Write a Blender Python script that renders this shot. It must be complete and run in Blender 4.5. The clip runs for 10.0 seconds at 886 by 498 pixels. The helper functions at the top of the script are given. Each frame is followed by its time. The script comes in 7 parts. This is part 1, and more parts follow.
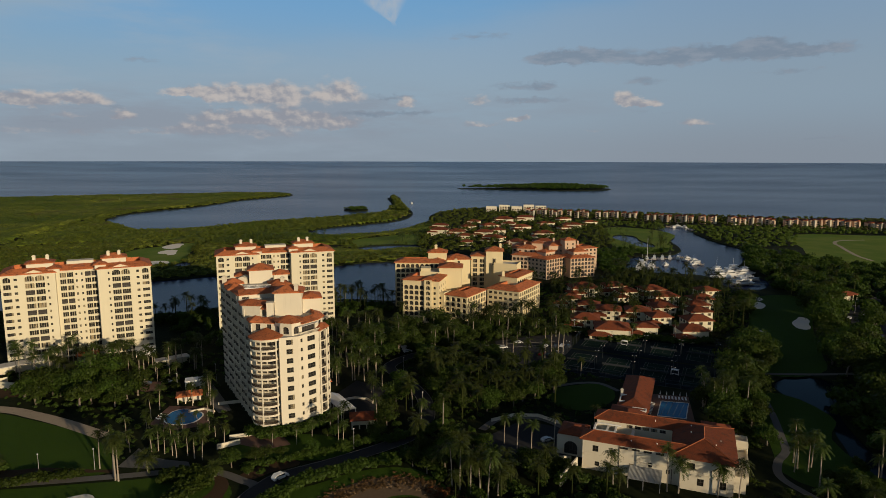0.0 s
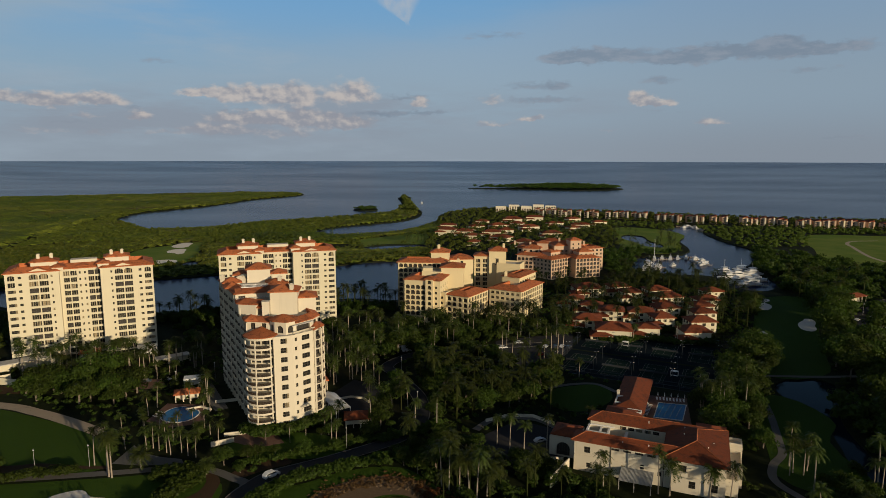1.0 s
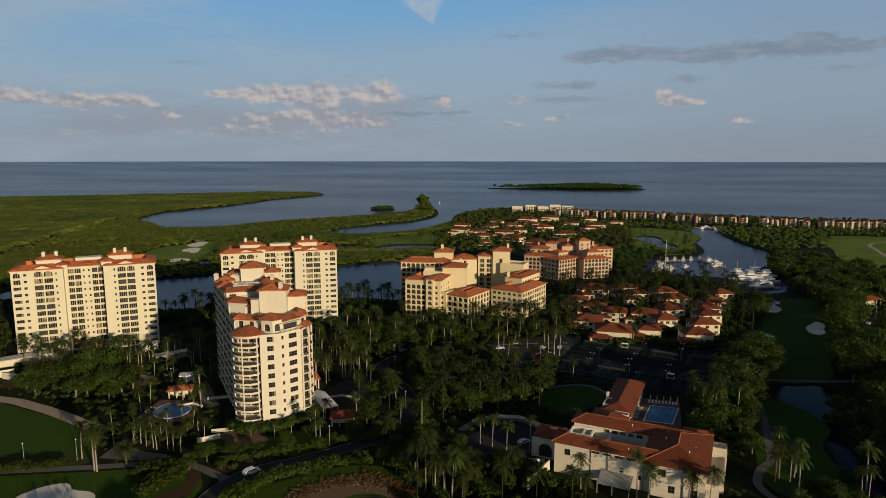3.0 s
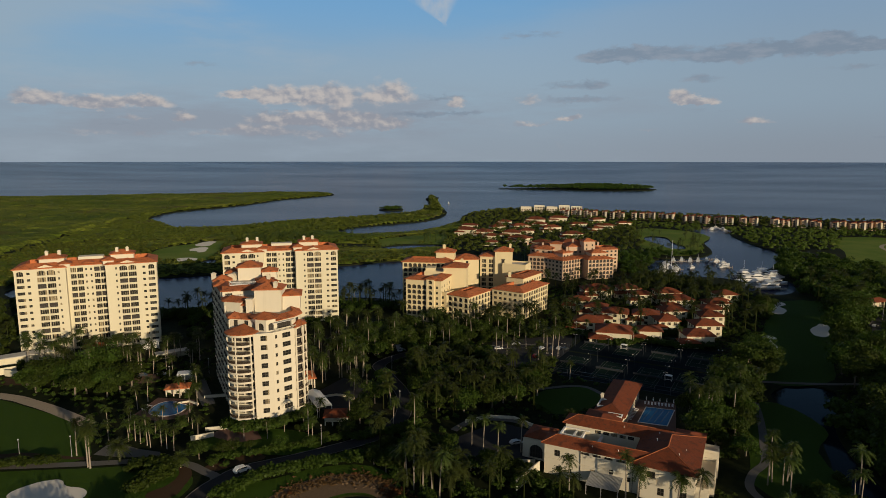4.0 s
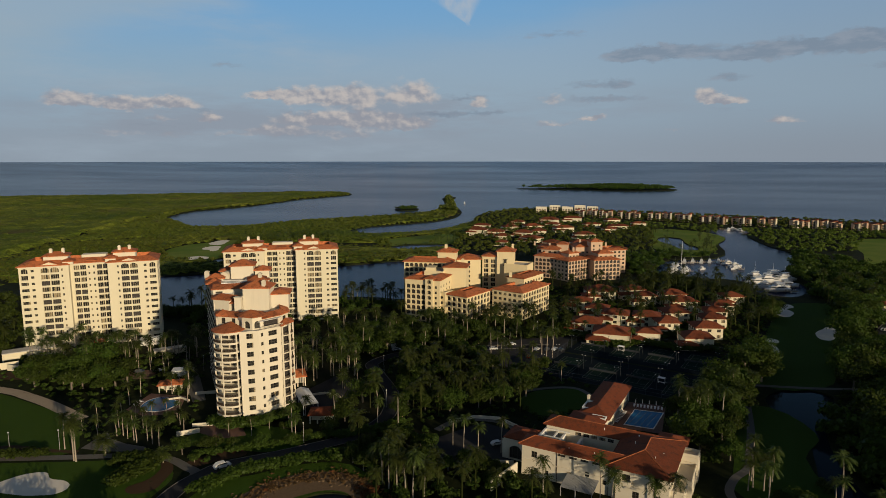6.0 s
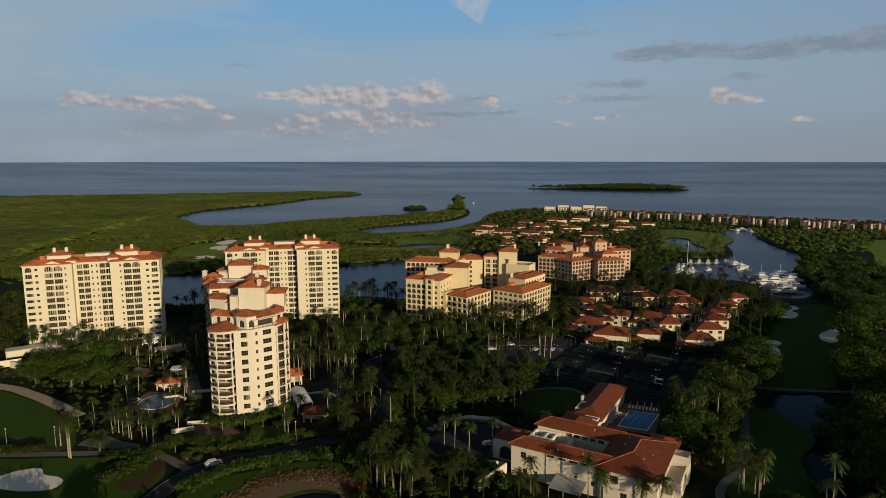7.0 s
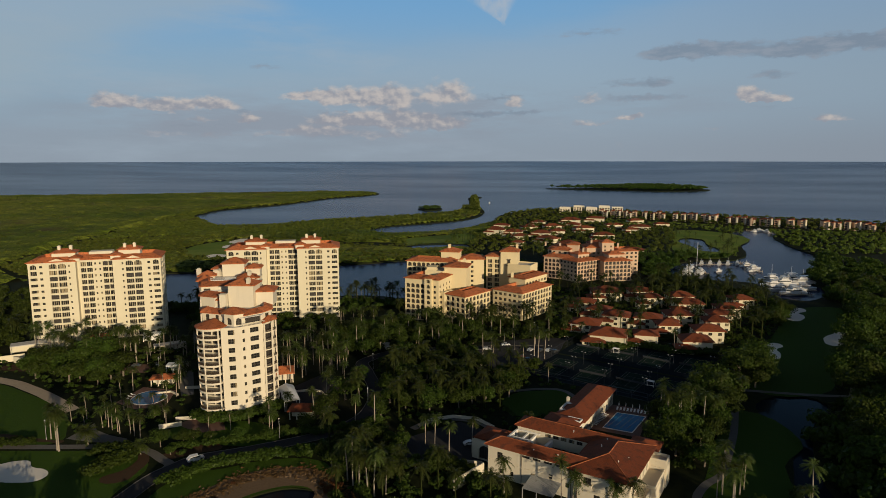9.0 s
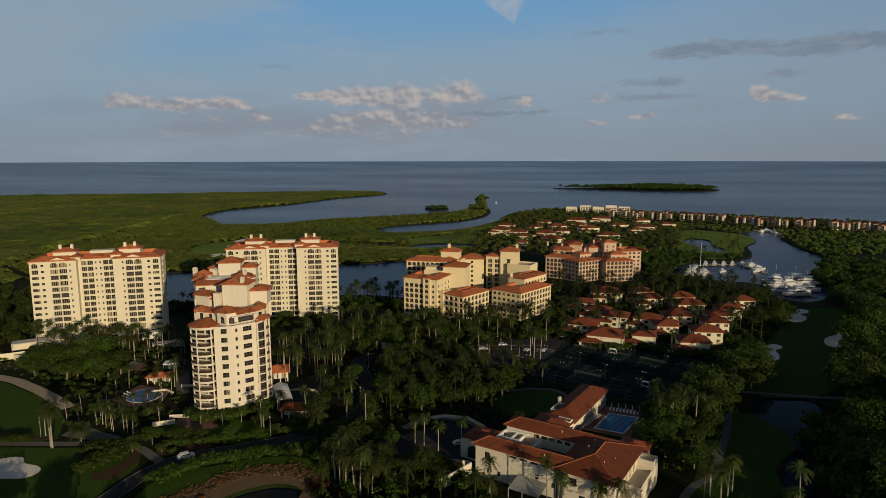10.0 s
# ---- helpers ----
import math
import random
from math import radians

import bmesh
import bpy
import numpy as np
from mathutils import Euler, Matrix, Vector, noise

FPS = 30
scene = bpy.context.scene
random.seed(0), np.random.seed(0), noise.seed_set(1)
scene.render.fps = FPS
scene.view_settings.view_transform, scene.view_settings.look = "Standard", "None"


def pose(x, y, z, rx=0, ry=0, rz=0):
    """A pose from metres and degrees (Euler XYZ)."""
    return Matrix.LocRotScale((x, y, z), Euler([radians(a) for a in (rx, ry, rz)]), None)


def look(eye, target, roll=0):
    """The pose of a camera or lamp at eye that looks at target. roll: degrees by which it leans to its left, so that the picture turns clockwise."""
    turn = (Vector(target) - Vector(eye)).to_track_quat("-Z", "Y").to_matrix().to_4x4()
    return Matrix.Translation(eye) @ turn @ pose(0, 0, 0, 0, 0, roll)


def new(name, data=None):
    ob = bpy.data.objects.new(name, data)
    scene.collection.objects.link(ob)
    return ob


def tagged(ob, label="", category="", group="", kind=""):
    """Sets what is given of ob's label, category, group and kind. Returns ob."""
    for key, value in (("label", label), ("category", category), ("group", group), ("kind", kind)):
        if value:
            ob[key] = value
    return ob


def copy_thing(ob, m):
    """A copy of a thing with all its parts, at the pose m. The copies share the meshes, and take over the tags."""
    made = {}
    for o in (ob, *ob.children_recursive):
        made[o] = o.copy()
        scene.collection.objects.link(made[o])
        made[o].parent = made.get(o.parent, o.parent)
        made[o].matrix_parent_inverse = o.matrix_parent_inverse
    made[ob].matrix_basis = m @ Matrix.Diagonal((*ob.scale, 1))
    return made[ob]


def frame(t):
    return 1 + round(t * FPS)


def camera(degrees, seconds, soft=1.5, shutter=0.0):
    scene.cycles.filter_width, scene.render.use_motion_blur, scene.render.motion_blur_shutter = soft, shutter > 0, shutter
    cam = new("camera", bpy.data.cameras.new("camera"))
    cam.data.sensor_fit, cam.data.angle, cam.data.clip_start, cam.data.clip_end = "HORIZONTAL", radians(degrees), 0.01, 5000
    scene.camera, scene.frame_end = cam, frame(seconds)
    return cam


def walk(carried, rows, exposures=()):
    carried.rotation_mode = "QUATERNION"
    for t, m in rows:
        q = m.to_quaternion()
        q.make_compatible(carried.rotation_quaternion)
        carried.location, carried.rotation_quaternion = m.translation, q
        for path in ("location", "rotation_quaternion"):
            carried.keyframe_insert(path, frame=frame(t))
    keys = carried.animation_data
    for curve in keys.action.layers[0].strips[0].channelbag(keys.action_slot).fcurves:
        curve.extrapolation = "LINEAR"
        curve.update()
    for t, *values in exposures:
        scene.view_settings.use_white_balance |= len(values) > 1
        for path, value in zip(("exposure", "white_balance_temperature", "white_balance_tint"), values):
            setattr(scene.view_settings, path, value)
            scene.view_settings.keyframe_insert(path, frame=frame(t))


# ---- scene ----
cam = camera(71.1, 10.0, soft=0.7)
METRES, EYE, TILT, LEAN, TURN = 68.0, 97.0, -0.2, 0.28, 0.0
ROWS = [
    (0.0, 0.0, 0.0, 0.0, 0.06, -8.13, -0.41),
    (0.5, 0.0497, 0.0018, -0.0001, 0.69, -8.14, -0.39),
    (1.0, 0.0996, 0.0041, -0.0, 1.27, -8.16, -0.39),
    (1.5, 0.1495, 0.0067, -0.0001, 1.8, -8.16, -0.37),
    (2.0, 0.1993, 0.0097, -0.0004, 2.32, -8.15, -0.35),
    (2.5, 0.249, 0.0127, -0.0006, 2.88, -8.16, -0.34),
    (4.0, 0.399, 0.0246, -0.0025, 4.59, -8.15, -0.32),
    (4.5, 0.4491, 0.0291, -0.0026, 5.09, -8.14, -0.32),
    (5.0, 0.4993, 0.0339, -0.0027, 5.59, -8.15, -0.31),
    (5.5, 0.549, 0.0388, -0.0029, 6.11, -8.16, -0.31),
    (7.0, 0.699, 0.054, -0.0019, 7.77, -8.17, -0.28),
    (7.5, 0.7482, 0.0603, -0.0019, 8.3, -8.17, -0.27),
    (8.0, 0.7974, 0.0668, -0.002, 8.82, -8.18, -0.25),
    (8.5, 0.8468, 0.0738, -0.0023, 9.32, -8.18, -0.25),
    (9.0, 0.8965, 0.0809, -0.0027, 9.8, -8.19, -0.25),
    (9.5, 0.9454, 0.0885, -0.0029, 10.27, -8.2, -0.24),
    (10.0, 0.9947, 0.0963, -0.0028, 10.72, -8.21, -0.23),
]
walk(cam, [(t, pose(0, 0, EYE, TILT, LEAN, TURN) @ pose(METRES * x, METRES * y, METRES * z, 90 + pitch, roll, yaw)) for t, x, y, z, yaw, pitch, roll in ROWS],
     [(0.0, -0.08), (3.0, -0.04), (9.0, -0.04), (9.5, -0.1), (10.0, -0.22)])

# ---- light ----
SUN_AZ, SUN_EL = 138.5, 11.0
sun = new("sun", bpy.data.lights.new("sun", "SUN"))
sun.data.energy, sun.data.angle, sun.data.color = 4.5, radians(0.6), (1.0, 0.81, 0.54)
s_dir = Vector((math.sin(radians(SUN_AZ)) * math.cos(radians(SUN_EL)), math.cos(radians(SUN_AZ)) * math.cos(radians(SUN_EL)), math.sin(radians(SUN_EL))))
sun.matrix_world = look(s_dir * 500, (0, 0, 0))


class Nodes:
    """Short forms for building a node tree."""

    def __init__(self, tree):
        self.t = tree
        tree.nodes.clear()

    def add(self, kind, **sets):
        n = self.t.nodes.new(kind)
        for k, v in sets.items():
            setattr(n, k, v)
        return n

    def put(self, a, b):
        self.t.links.new(a, b)

    def fill(self, socket, v):
        if isinstance(v, bpy.types.NodeSocket):
            self.put(v, socket)
        elif v is not None:
            socket.default_value = v

    def math(self, op, a, b=None, c=None, clamp=False):
        n = self.add("ShaderNodeMath", operation=op, use_clamp=clamp)
        for i, v in enumerate((a, b, c)):
            self.fill(n.inputs[i], v)
        return n.outputs[0]

    def mix(self, f, a, b, blend="MIX"):
        n = self.add("ShaderNodeMix", data_type="RGBA", blend_type=blend)
        self.fill(n.inputs[0], f)
        self.fill(n.inputs[6], (*a, 1) if isinstance(a, tuple) and len(a) == 3 else a)
        self.fill(n.inputs[7], (*b, 1) if isinstance(b, tuple) and len(b) == 3 else b)
        return n.outputs[2]

    def noise(self, vec, scale, detail=3.0, rough=0.55):
        n = self.add("ShaderNodeTexNoise")
        self.fill(n.inputs["Vector"], vec)
        n.inputs["Scale"].default_value, n.inputs["Detail"].default_value, n.inputs["Roughness"].default_value = scale, detail, rough
        return n.outputs["Fac"]

    def step(self, v, a, b):
        n = self.add("ShaderNodeMapRange", interpolation_type="SMOOTHSTEP")
        self.fill(n.inputs[0], v)
        n.inputs[1].default_value, n.inputs[2].default_value = a, b
        return n.outputs[0]


def make_sky():
    w = bpy.data.worlds.new("sky")
    scene.world = w
    w.use_nodes = True
    n = Nodes(w.node_tree)
    sky = n.add("ShaderNodeTexSky", sky_type="NISHITA", sun_disc=False, sun_elevation=radians(SUN_EL), sun_rotation=radians(SUN_AZ), altitude=100, air_density=1.0, dust_density=1.4, ozone_density=1.6)
    tc = n.add("ShaderNodeTexCoord")
    sep = n.add("ShaderNodeSeparateXYZ")
    n.put(tc.outputs["Generated"], sep.inputs[0])
    x, y, z = sep.outputs
    az = n.math("MULTIPLY", n.math("ARCTAN2", x, y), 57.2958)
    el = n.math("MULTIPLY", n.math("ARCSINE", z), 57.2958)

    def coords(sa, se):
        c = n.add("ShaderNodeCombineXYZ")
        n.put(n.math("MULTIPLY", az, sa), c.inputs[0])
        n.put(n.math("MULTIPLY", el, se), c.inputs[1])
        return c.outputs[0]

    def blob(a0, e0, wa, we):
        da = n.math("DIVIDE", n.math("SUBTRACT", az, a0), wa)
        de = n.math("DIVIDE", n.math("SUBTRACT", el, e0), we)
        return n.math("EXPONENT", n.math("MULTIPLY", n.math("ADD", n.math("MULTIPLY", da, da), n.math("MULTIPLY", de, de)), -1.0))

    def total(items):
        out = items[0]
        for i in items[1:]:
            out = n.math("ADD", out, i)
        return out

    col = n.mix(1.0, sky.outputs[0], (0.8, 0.9, 1.1), "MULTIPLY")
    # late haze: pale at the horizon, clearer blue above
    col = n.mix(n.math("MULTIPLY", n.step(el, 32.0, 11.0), 0.85), col, (1.9, 4.5, 7.7))
    col = n.mix(n.math("MULTIPLY", n.step(el, 15.5, 5.0), 0.9), col, (3.25, 4.6, 5.7))
    col = n.mix(n.math("MULTIPLY", n.step(el, 5.5, 0.0), 0.9), col, (2.75, 3.15, 3.75))
    # a thin veil under a slanting upper edge, with a clearer blue gap over it
    veil_n = n.noise(coords(0.035, 0.16), 1.0, 6.0, 0.6)
    edge = n.math("ADD", n.math("MULTIPLY_ADD", az, -0.16, el), n.math("MULTIPLY", n.math("SUBTRACT", veil_n, 0.5), 7.0))
    col = n.mix(n.math("MULTIPLY", n.step(edge, 13.2, 9.0), 0.42), col, (3.9, 4.75, 5.6))
    high = n.math("MULTIPLY", n.step(n.noise(coords(0.05, 0.22), 1.3, 6.0, 0.6), 0.45, 0.75), n.step(n.math("MULTIPLY_ADD", az, 0.35, el), 5.5, 3.0))
    col = n.mix(n.math("MULTIPLY", high, 0.5), col, (4.1, 5.0, 5.9))
    left_veil = n.math("ADD", n.math("MULTIPLY_ADD", az, -0.43, el), n.math("MULTIPLY", n.math("SUBTRACT", veil_n, 0.5), 8.0))
    col = n.mix(n.math("MULTIPLY", n.step(left_veil, 22.0, 27.0), 0.6), col, (4.0, 4.8, 5.35))
    col = n.mix(n.step(az, -2.0, 30.0), col, n.mix(1.0, col, (0.90, 0.88, 0.88), "MULTIPLY"))
    wisp_n = n.noise(coords(0.5, 0.30), 1.0, 6.0, 0.6)
    lean = n.math("MULTIPLY_ADD", n.math("SUBTRACT", el, 11.7), 0.55, n.math("ADD", az, 4.5))
    wide = n.math("MAXIMUM", n.math("MULTIPLY_ADD", n.math("SUBTRACT", el, 11.7), 1.05, 0.2), 0.2)
    tail = n.math("MULTIPLY", n.step(n.math("DIVIDE", n.math("ABSOLUTE", lean), wide), 1.15, 0.6), n.math("MULTIPLY", n.step(el, 11.3, 12.0), n.step(el, 18.5, 15.5)))
    wisp = n.math("MULTIPLY", n.step(wisp_n, 0.25, 0.60), total([tail, blob(-13.8, 14.7, 1.2, 0.6)]), clamp=True)
    col = n.mix(n.math("MULTIPLY", wisp, 0.75), col, (4.9, 5.5, 6.2))
    # ragged outlines: the places of the clouds are pushed about by noise
    push_a = n.math("SUBTRACT", n.noise(coords(0.42, 0.9), 1.0, 4.0, 0.55), 0.5)
    push_e = n.math("SUBTRACT", n.noise(coords(0.5, 0.9), 1.7, 5.0, 0.62), 0.5)
    az_, el_ = n.math("MULTIPLY_ADD", push_a, 2.6, az), n.math("MULTIPLY_ADD", push_e, 1.1, el)

    def puff(a0, e0, wa, we, k, flat):
        da = n.math("DIVIDE", n.math("SUBTRACT", az_, a0), wa)
        de = n.math("DIVIDE", n.math("SUBTRACT", el_, e0), we)
        if flat:
            de = n.math("MAXIMUM", n.math("MULTIPLY", de, 0.72), n.math("MULTIPLY", de, -1.7))
        r = n.math("ADD", n.math("MULTIPLY", da, da), n.math("MULTIPLY", de, de))
        return n.math("MULTIPLY", n.math("EXPONENT", n.math("MULTIPLY", r, -1.0)), k)
    # grey bank low over the sea
    bank_n = n.noise(coords(0.10, 0.55), 1.0, 5.0, 0.6)
    bank = n.math("MULTIPLY", n.step(bank_n, 0.30, 0.65), total([blob(-17, 4.0, 11, 1.9), blob(-8, 4.2, 6, 1.6), blob(-34, 4.0, 9, 1.5), blob(-22, 2.4, 18, 1.1), n.math("MULTIPLY", blob(8, 4.6, 10, 1.4), 0.7)]), clamp=True)
    col = n.mix(n.math("MULTIPLY", bank, 0.62), col, (3.1, 3.4, 4.05))
    # grey flat clouds
    grey_n = n.noise(coords(0.45, 1.5), 1.0, 7.0, 0.62)
    grey_b = total([puff(*v, False) for v in [(10.1, 8.70, 2.76, 0.55, 1.00), (13.2, 8.79, 3.71, 0.66, 1.00), (18.6, 8.20, 2.50, 0.53, 1.00), (21.9, 8.65, 3.59, 0.69, 1.00), (26.5, 8.43, 2.93, 0.67, 1.00), (26.5, 9.28, 1.31, 0.39, 0.80), (30.2, 8.31, 3.11, 0.49, 1.00), (17.5, 6.59, 1.96, 0.42, 0.70), (3.3, 10.62, 3.13, 0.43, 0.60), (-25.7, 7.80, 2.36, 0.34, 0.45), (5.9, 6.38, 3.52, 0.44, 0.60), (9.1, 6.29, 1.55, 0.50, 0.60), (7.7, 5.14, 4.13, 0.38, 0.70), (-4.8, 5.41, 2.78, 0.32, 0.70), (-6.8, 3.91, 3.53, 0.39, 0.80), (-2.1, 4.09, 2.43, 0.26, 0.60), (28.6, 6.79, 2.15, 0.28, 0.60), (-17.1, 3.91, 5.25, 0.31, 0.60), (-27.5, 4.03, 3.02, 0.23, 0.50), (-30.7, 2.78, 3.32, 0.23, 0.50), (30.9, 1.57, 3.32, 0.23, 0.50), (18.1, 3.94, 3.47, 0.25, 0.40)]])
    grey = n.step(n.math("MULTIPLY_ADD", grey_n, 0.9, n.math("MULTIPLY", n.math("MINIMUM", grey_b, 1.0), 0.62)), 0.62, 0.98)
    col = n.mix(n.math("MULTIPLY", grey, 0.72), col, n.mix(n.step(grey_n, 0.42, 0.66), (2.2, 2.75, 3.55), (3.1, 3.5, 4.2)))
    # small cumulus in a low belt, warm where the sun reaches them, grey-violet below
    cum_n = n.noise(coords(0.62, 0.95), 1.0, 5.0, 0.52)
    c2 = n.add("ShaderNodeCombineXYZ")
    n.put(n.math("MULTIPLY_ADD", az, 0.62, 0.16), c2.inputs[0])
    n.put(n.math("MULTIPLY_ADD", el, 0.95, 0.30), c2.inputs[1])
    cum_o = n.noise(c2.outputs[0], 1.0, 4.0, 0.55)
    belt = total([puff(*v, True) for v in [(-37.4, 4.40, 2.50, 0.72, 1.00), (-33.4, 4.12, 1.87, 0.59, 1.00), (-29.8, 4.46, 2.64, 0.67, 1.00), (-27.0, 3.29, 1.32, 0.46, 1.00), (-30.9, 3.21, 1.60, 0.34, 0.70), (-18.9, 5.19, 2.97, 0.85, 1.00), (-14.7, 5.16, 2.51, 1.05, 1.00), (-9.3, 5.46, 2.98, 1.20, 1.00), (-3.5, 4.83, 1.02, 0.64, 1.00), (-22.4, 5.30, 2.72, 0.42, 0.80), (-18.0, 3.32, 4.34, 0.68, 1.00), (-13.3, 3.15, 4.00, 0.76, 1.00), (-9.9, 2.84, 2.62, 0.71, 1.00), (-19.9, 2.24, 2.56, 0.49, 0.80), (-14.8, 1.96, 3.30, 0.51, 0.80), (-22.2, 2.16, 1.87, 0.49, 0.80), (-29.6, 1.90, 3.20, 0.40, 0.70), (-34.4, 2.01, 2.19, 0.38, 0.60), (-25.2, 2.11, 1.79, 0.36, 0.60), (2.9, 5.03, 1.78, 0.58, 0.70), (15.9, 4.94, 1.18, 0.74, 1.00), (17.5, 4.52, 1.74, 0.43, 1.00), (21.4, 2.97, 1.50, 0.43, 0.80), (6.7, 3.52, 1.77, 0.32, 0.80), (3.4, 2.98, 3.19, 0.39, 0.70), (13.4, 2.46, 1.94, 0.26, 0.60), (6.0, 0.91, 0.51, 0.59, 0.70)]])
    cum = n.step(n.math("MULTIPLY_ADD", cum_n, 0.62, n.math("MULTIPLY", n.math("MINIMUM", belt, 1.1), 0.70)), 0.58, 0.92)
    lit = n.step(n.math("ADD", n.math("MULTIPLY", n.math("SUBTRACT", cum_n, cum_o), 2.2), n.math("MULTIPLY", n.math("SUBTRACT", el, 4.4), 0.10)), -0.30, 0.42)
    cum_col = n.mix(lit, (3.45, 3.6, 4.15), (6.3, 5.75, 5.45))
    col = n.mix(n.math("MULTIPLY", n.math("MULTIPLY", cum, 0.9), n.step(el, 0.3, 3.2)), col, cum_col)
    # the sky deepens towards the zenith, out of view, to cut the fill light
    col = n.mix(n.step(el, 14.0, 42.0), col, n.mix(1.0, col, (0.18, 0.20, 0.25), "MULTIPLY"))
    bg = n.add("ShaderNodeBackground")
    n.put(col, bg.inputs[0])
    bg.inputs[1].default_value = 0.085
    n.put(bg.outputs[0], n.add("ShaderNodeOutputWorld").inputs[0])


make_sky()


# ---- materials ----
def material(name, paint, rough=0.7, metal=0.0, bump=None, spec=0.5):
    """paint(n, pos) gives a colour (or colour, bump height); pos is the place in the world in metres."""
    m = bpy.data.materials.new(name)
    m.use_nodes = True
    n = Nodes(m.node_tree)
    geo = n.add("ShaderNodeNewGeometry")
    b = n.add("ShaderNodeBsdfPrincipled")
    got = paint(n, geo.outputs["Position"])
    colour, height, gloss = (got + (None, None))[:3] if isinstance(got, tuple) and not isinstance(got[0], float) else (got, None, None)
    n.fill(b.inputs["Base Color"], (*colour, 1) if isinstance(colour, tuple) else colour)
    n.fill(b.inputs["Roughness"], gloss if gloss is not None else rough)
    b.inputs["Metallic"].default_value = metal
    b.inputs["Specular IOR Level"].default_value = spec
    if height is not None:
        bp = n.add("ShaderNodeBump")
        bp.inputs["Strength"].default_value, bp.inputs["Distance"].default_value = bump or (0.4, 0.05)
        n.put(height, bp.inputs["Height"])
        n.put(bp.outputs[0], b.inputs["Normal"])
    n.put(b.outputs[0], n.add("ShaderNodeOutputMaterial").inputs[0])
    return m


def two_scale(c, spread=0.18, big=0.15, small=3.0, dirt=None):
    """A colour that varies in broad patches and in fine grain."""
    def paint(n, pos):
        a, b = n.noise(pos, big, 3.0), n.noise(pos, small, 5.0, 0.65)
        lo, hi = tuple(v * (1 - spread) for v in c), tuple(min(1, v * (1 + spread)) for v in c)
        col = n.mix(n.math("MULTIPLY_ADD", b, 0.5, n.math("MULTIPLY", a, 0.5)), lo, hi)
        if dirt:
            col = n.mix(n.step(n.noise(pos, 0.5, 6.0, 0.7), 0.56, 0.75), col, dirt)
        return col, b
    return paint


def stucco(c):
    def paint(n, pos):
        a, b = n.noise(pos, 0.12, 3.0), n.noise(pos, 2.5, 5.0, 0.65)
        mp = n.add("ShaderNodeMapping")
        mp.inputs["Scale"].default_value = (1.2, 1.2, 0.06)
        n.put(pos, mp.inputs[0])
        streak = n.step(n.noise(mp.outputs[0], 1.0, 4.0, 0.6), 0.55, 0.8)
        col = n.mix(a, tuple(v * 0.9 for v in c), tuple(v * 1.05 for v in c))
        col = n.mix(n.math("MULTIPLY", streak, 0.22), col, tuple(v * 0.62 for v in c))
        return n.mix(n.math("MULTIPLY", b, 0.12), col, (0.35, 0.3, 0.22)), b
    return paint


def roof_tile(c):
    def paint(n, pos):
        info = n.add("ShaderNodeObjectInfo")
        a, b = n.noise(pos, 0.35, 4.0), n.noise(pos, 4.0, 4.0, 0.7)
        w = n.add("ShaderNodeTexWave", bands_direction="Z")
        n.put(pos, w.inputs[0])
        w.inputs["Scale"].default_value, w.inputs["Distortion"].default_value = 2.2, 1.5
        col = n.mix(a, tuple(v * 0.72 for v in c), tuple(min(1, v * 1.22) for v in c))
        col = n.mix(n.math("MULTIPLY", n.step(b, 0.5, 0.75), 0.5), col, tuple(v * 0.5 for v in c))
        col = n.mix(n.math("MULTIPLY", n.step(n.noise(pos, 0.55, 6.0, 0.72), 0.46, 0.68), 0.75), col, (0.055, 0.030, 0.02))
        col = n.mix(n.math("MULTIPLY", n.step(n.noise(pos, 7.0, 3.0, 0.8), 0.50, 0.66), 0.5), col, tuple(min(1, v * 1.5) for v in c))
        h = n.add("ShaderNodeHueSaturation")
        n.put(n.math("MULTIPLY_ADD", info.outputs["Random"], 0.35, 0.82), h.inputs["Value"])
        n.put(col, h.inputs["Color"])
        return h.outputs[0], n.math("ADD", n.math("MULTIPLY", w.outputs["Fac"], 0.12), n.math("MULTIPLY", b, 1.4))
    return paint


def foliage(c, c2, scale=0.6):
    def paint(n, pos):
        info, geo = n.add("ShaderNodeObjectInfo"), n.add("ShaderNodeNewGeometry")
        f = n.math("MULTIPLY_ADD", geo.outputs["Random Per Island"], 0.5, n.math("MULTIPLY", n.noise(pos, scale, 3.0), 0.5))
        col = n.mix(f, c, c2)
        h = n.add("ShaderNodeHueSaturation")
        n.put(n.math("MULTIPLY_ADD", info.outputs["Random"], 0.55, 0.7), h.inputs["Value"])
        n.put(n.math("MULTIPLY_ADD", info.outputs["Random"], 0.03, 0.485), h.inputs["Hue"])
        n.put(col, h.inputs["Color"])
        return h.outputs[0]
    return paint


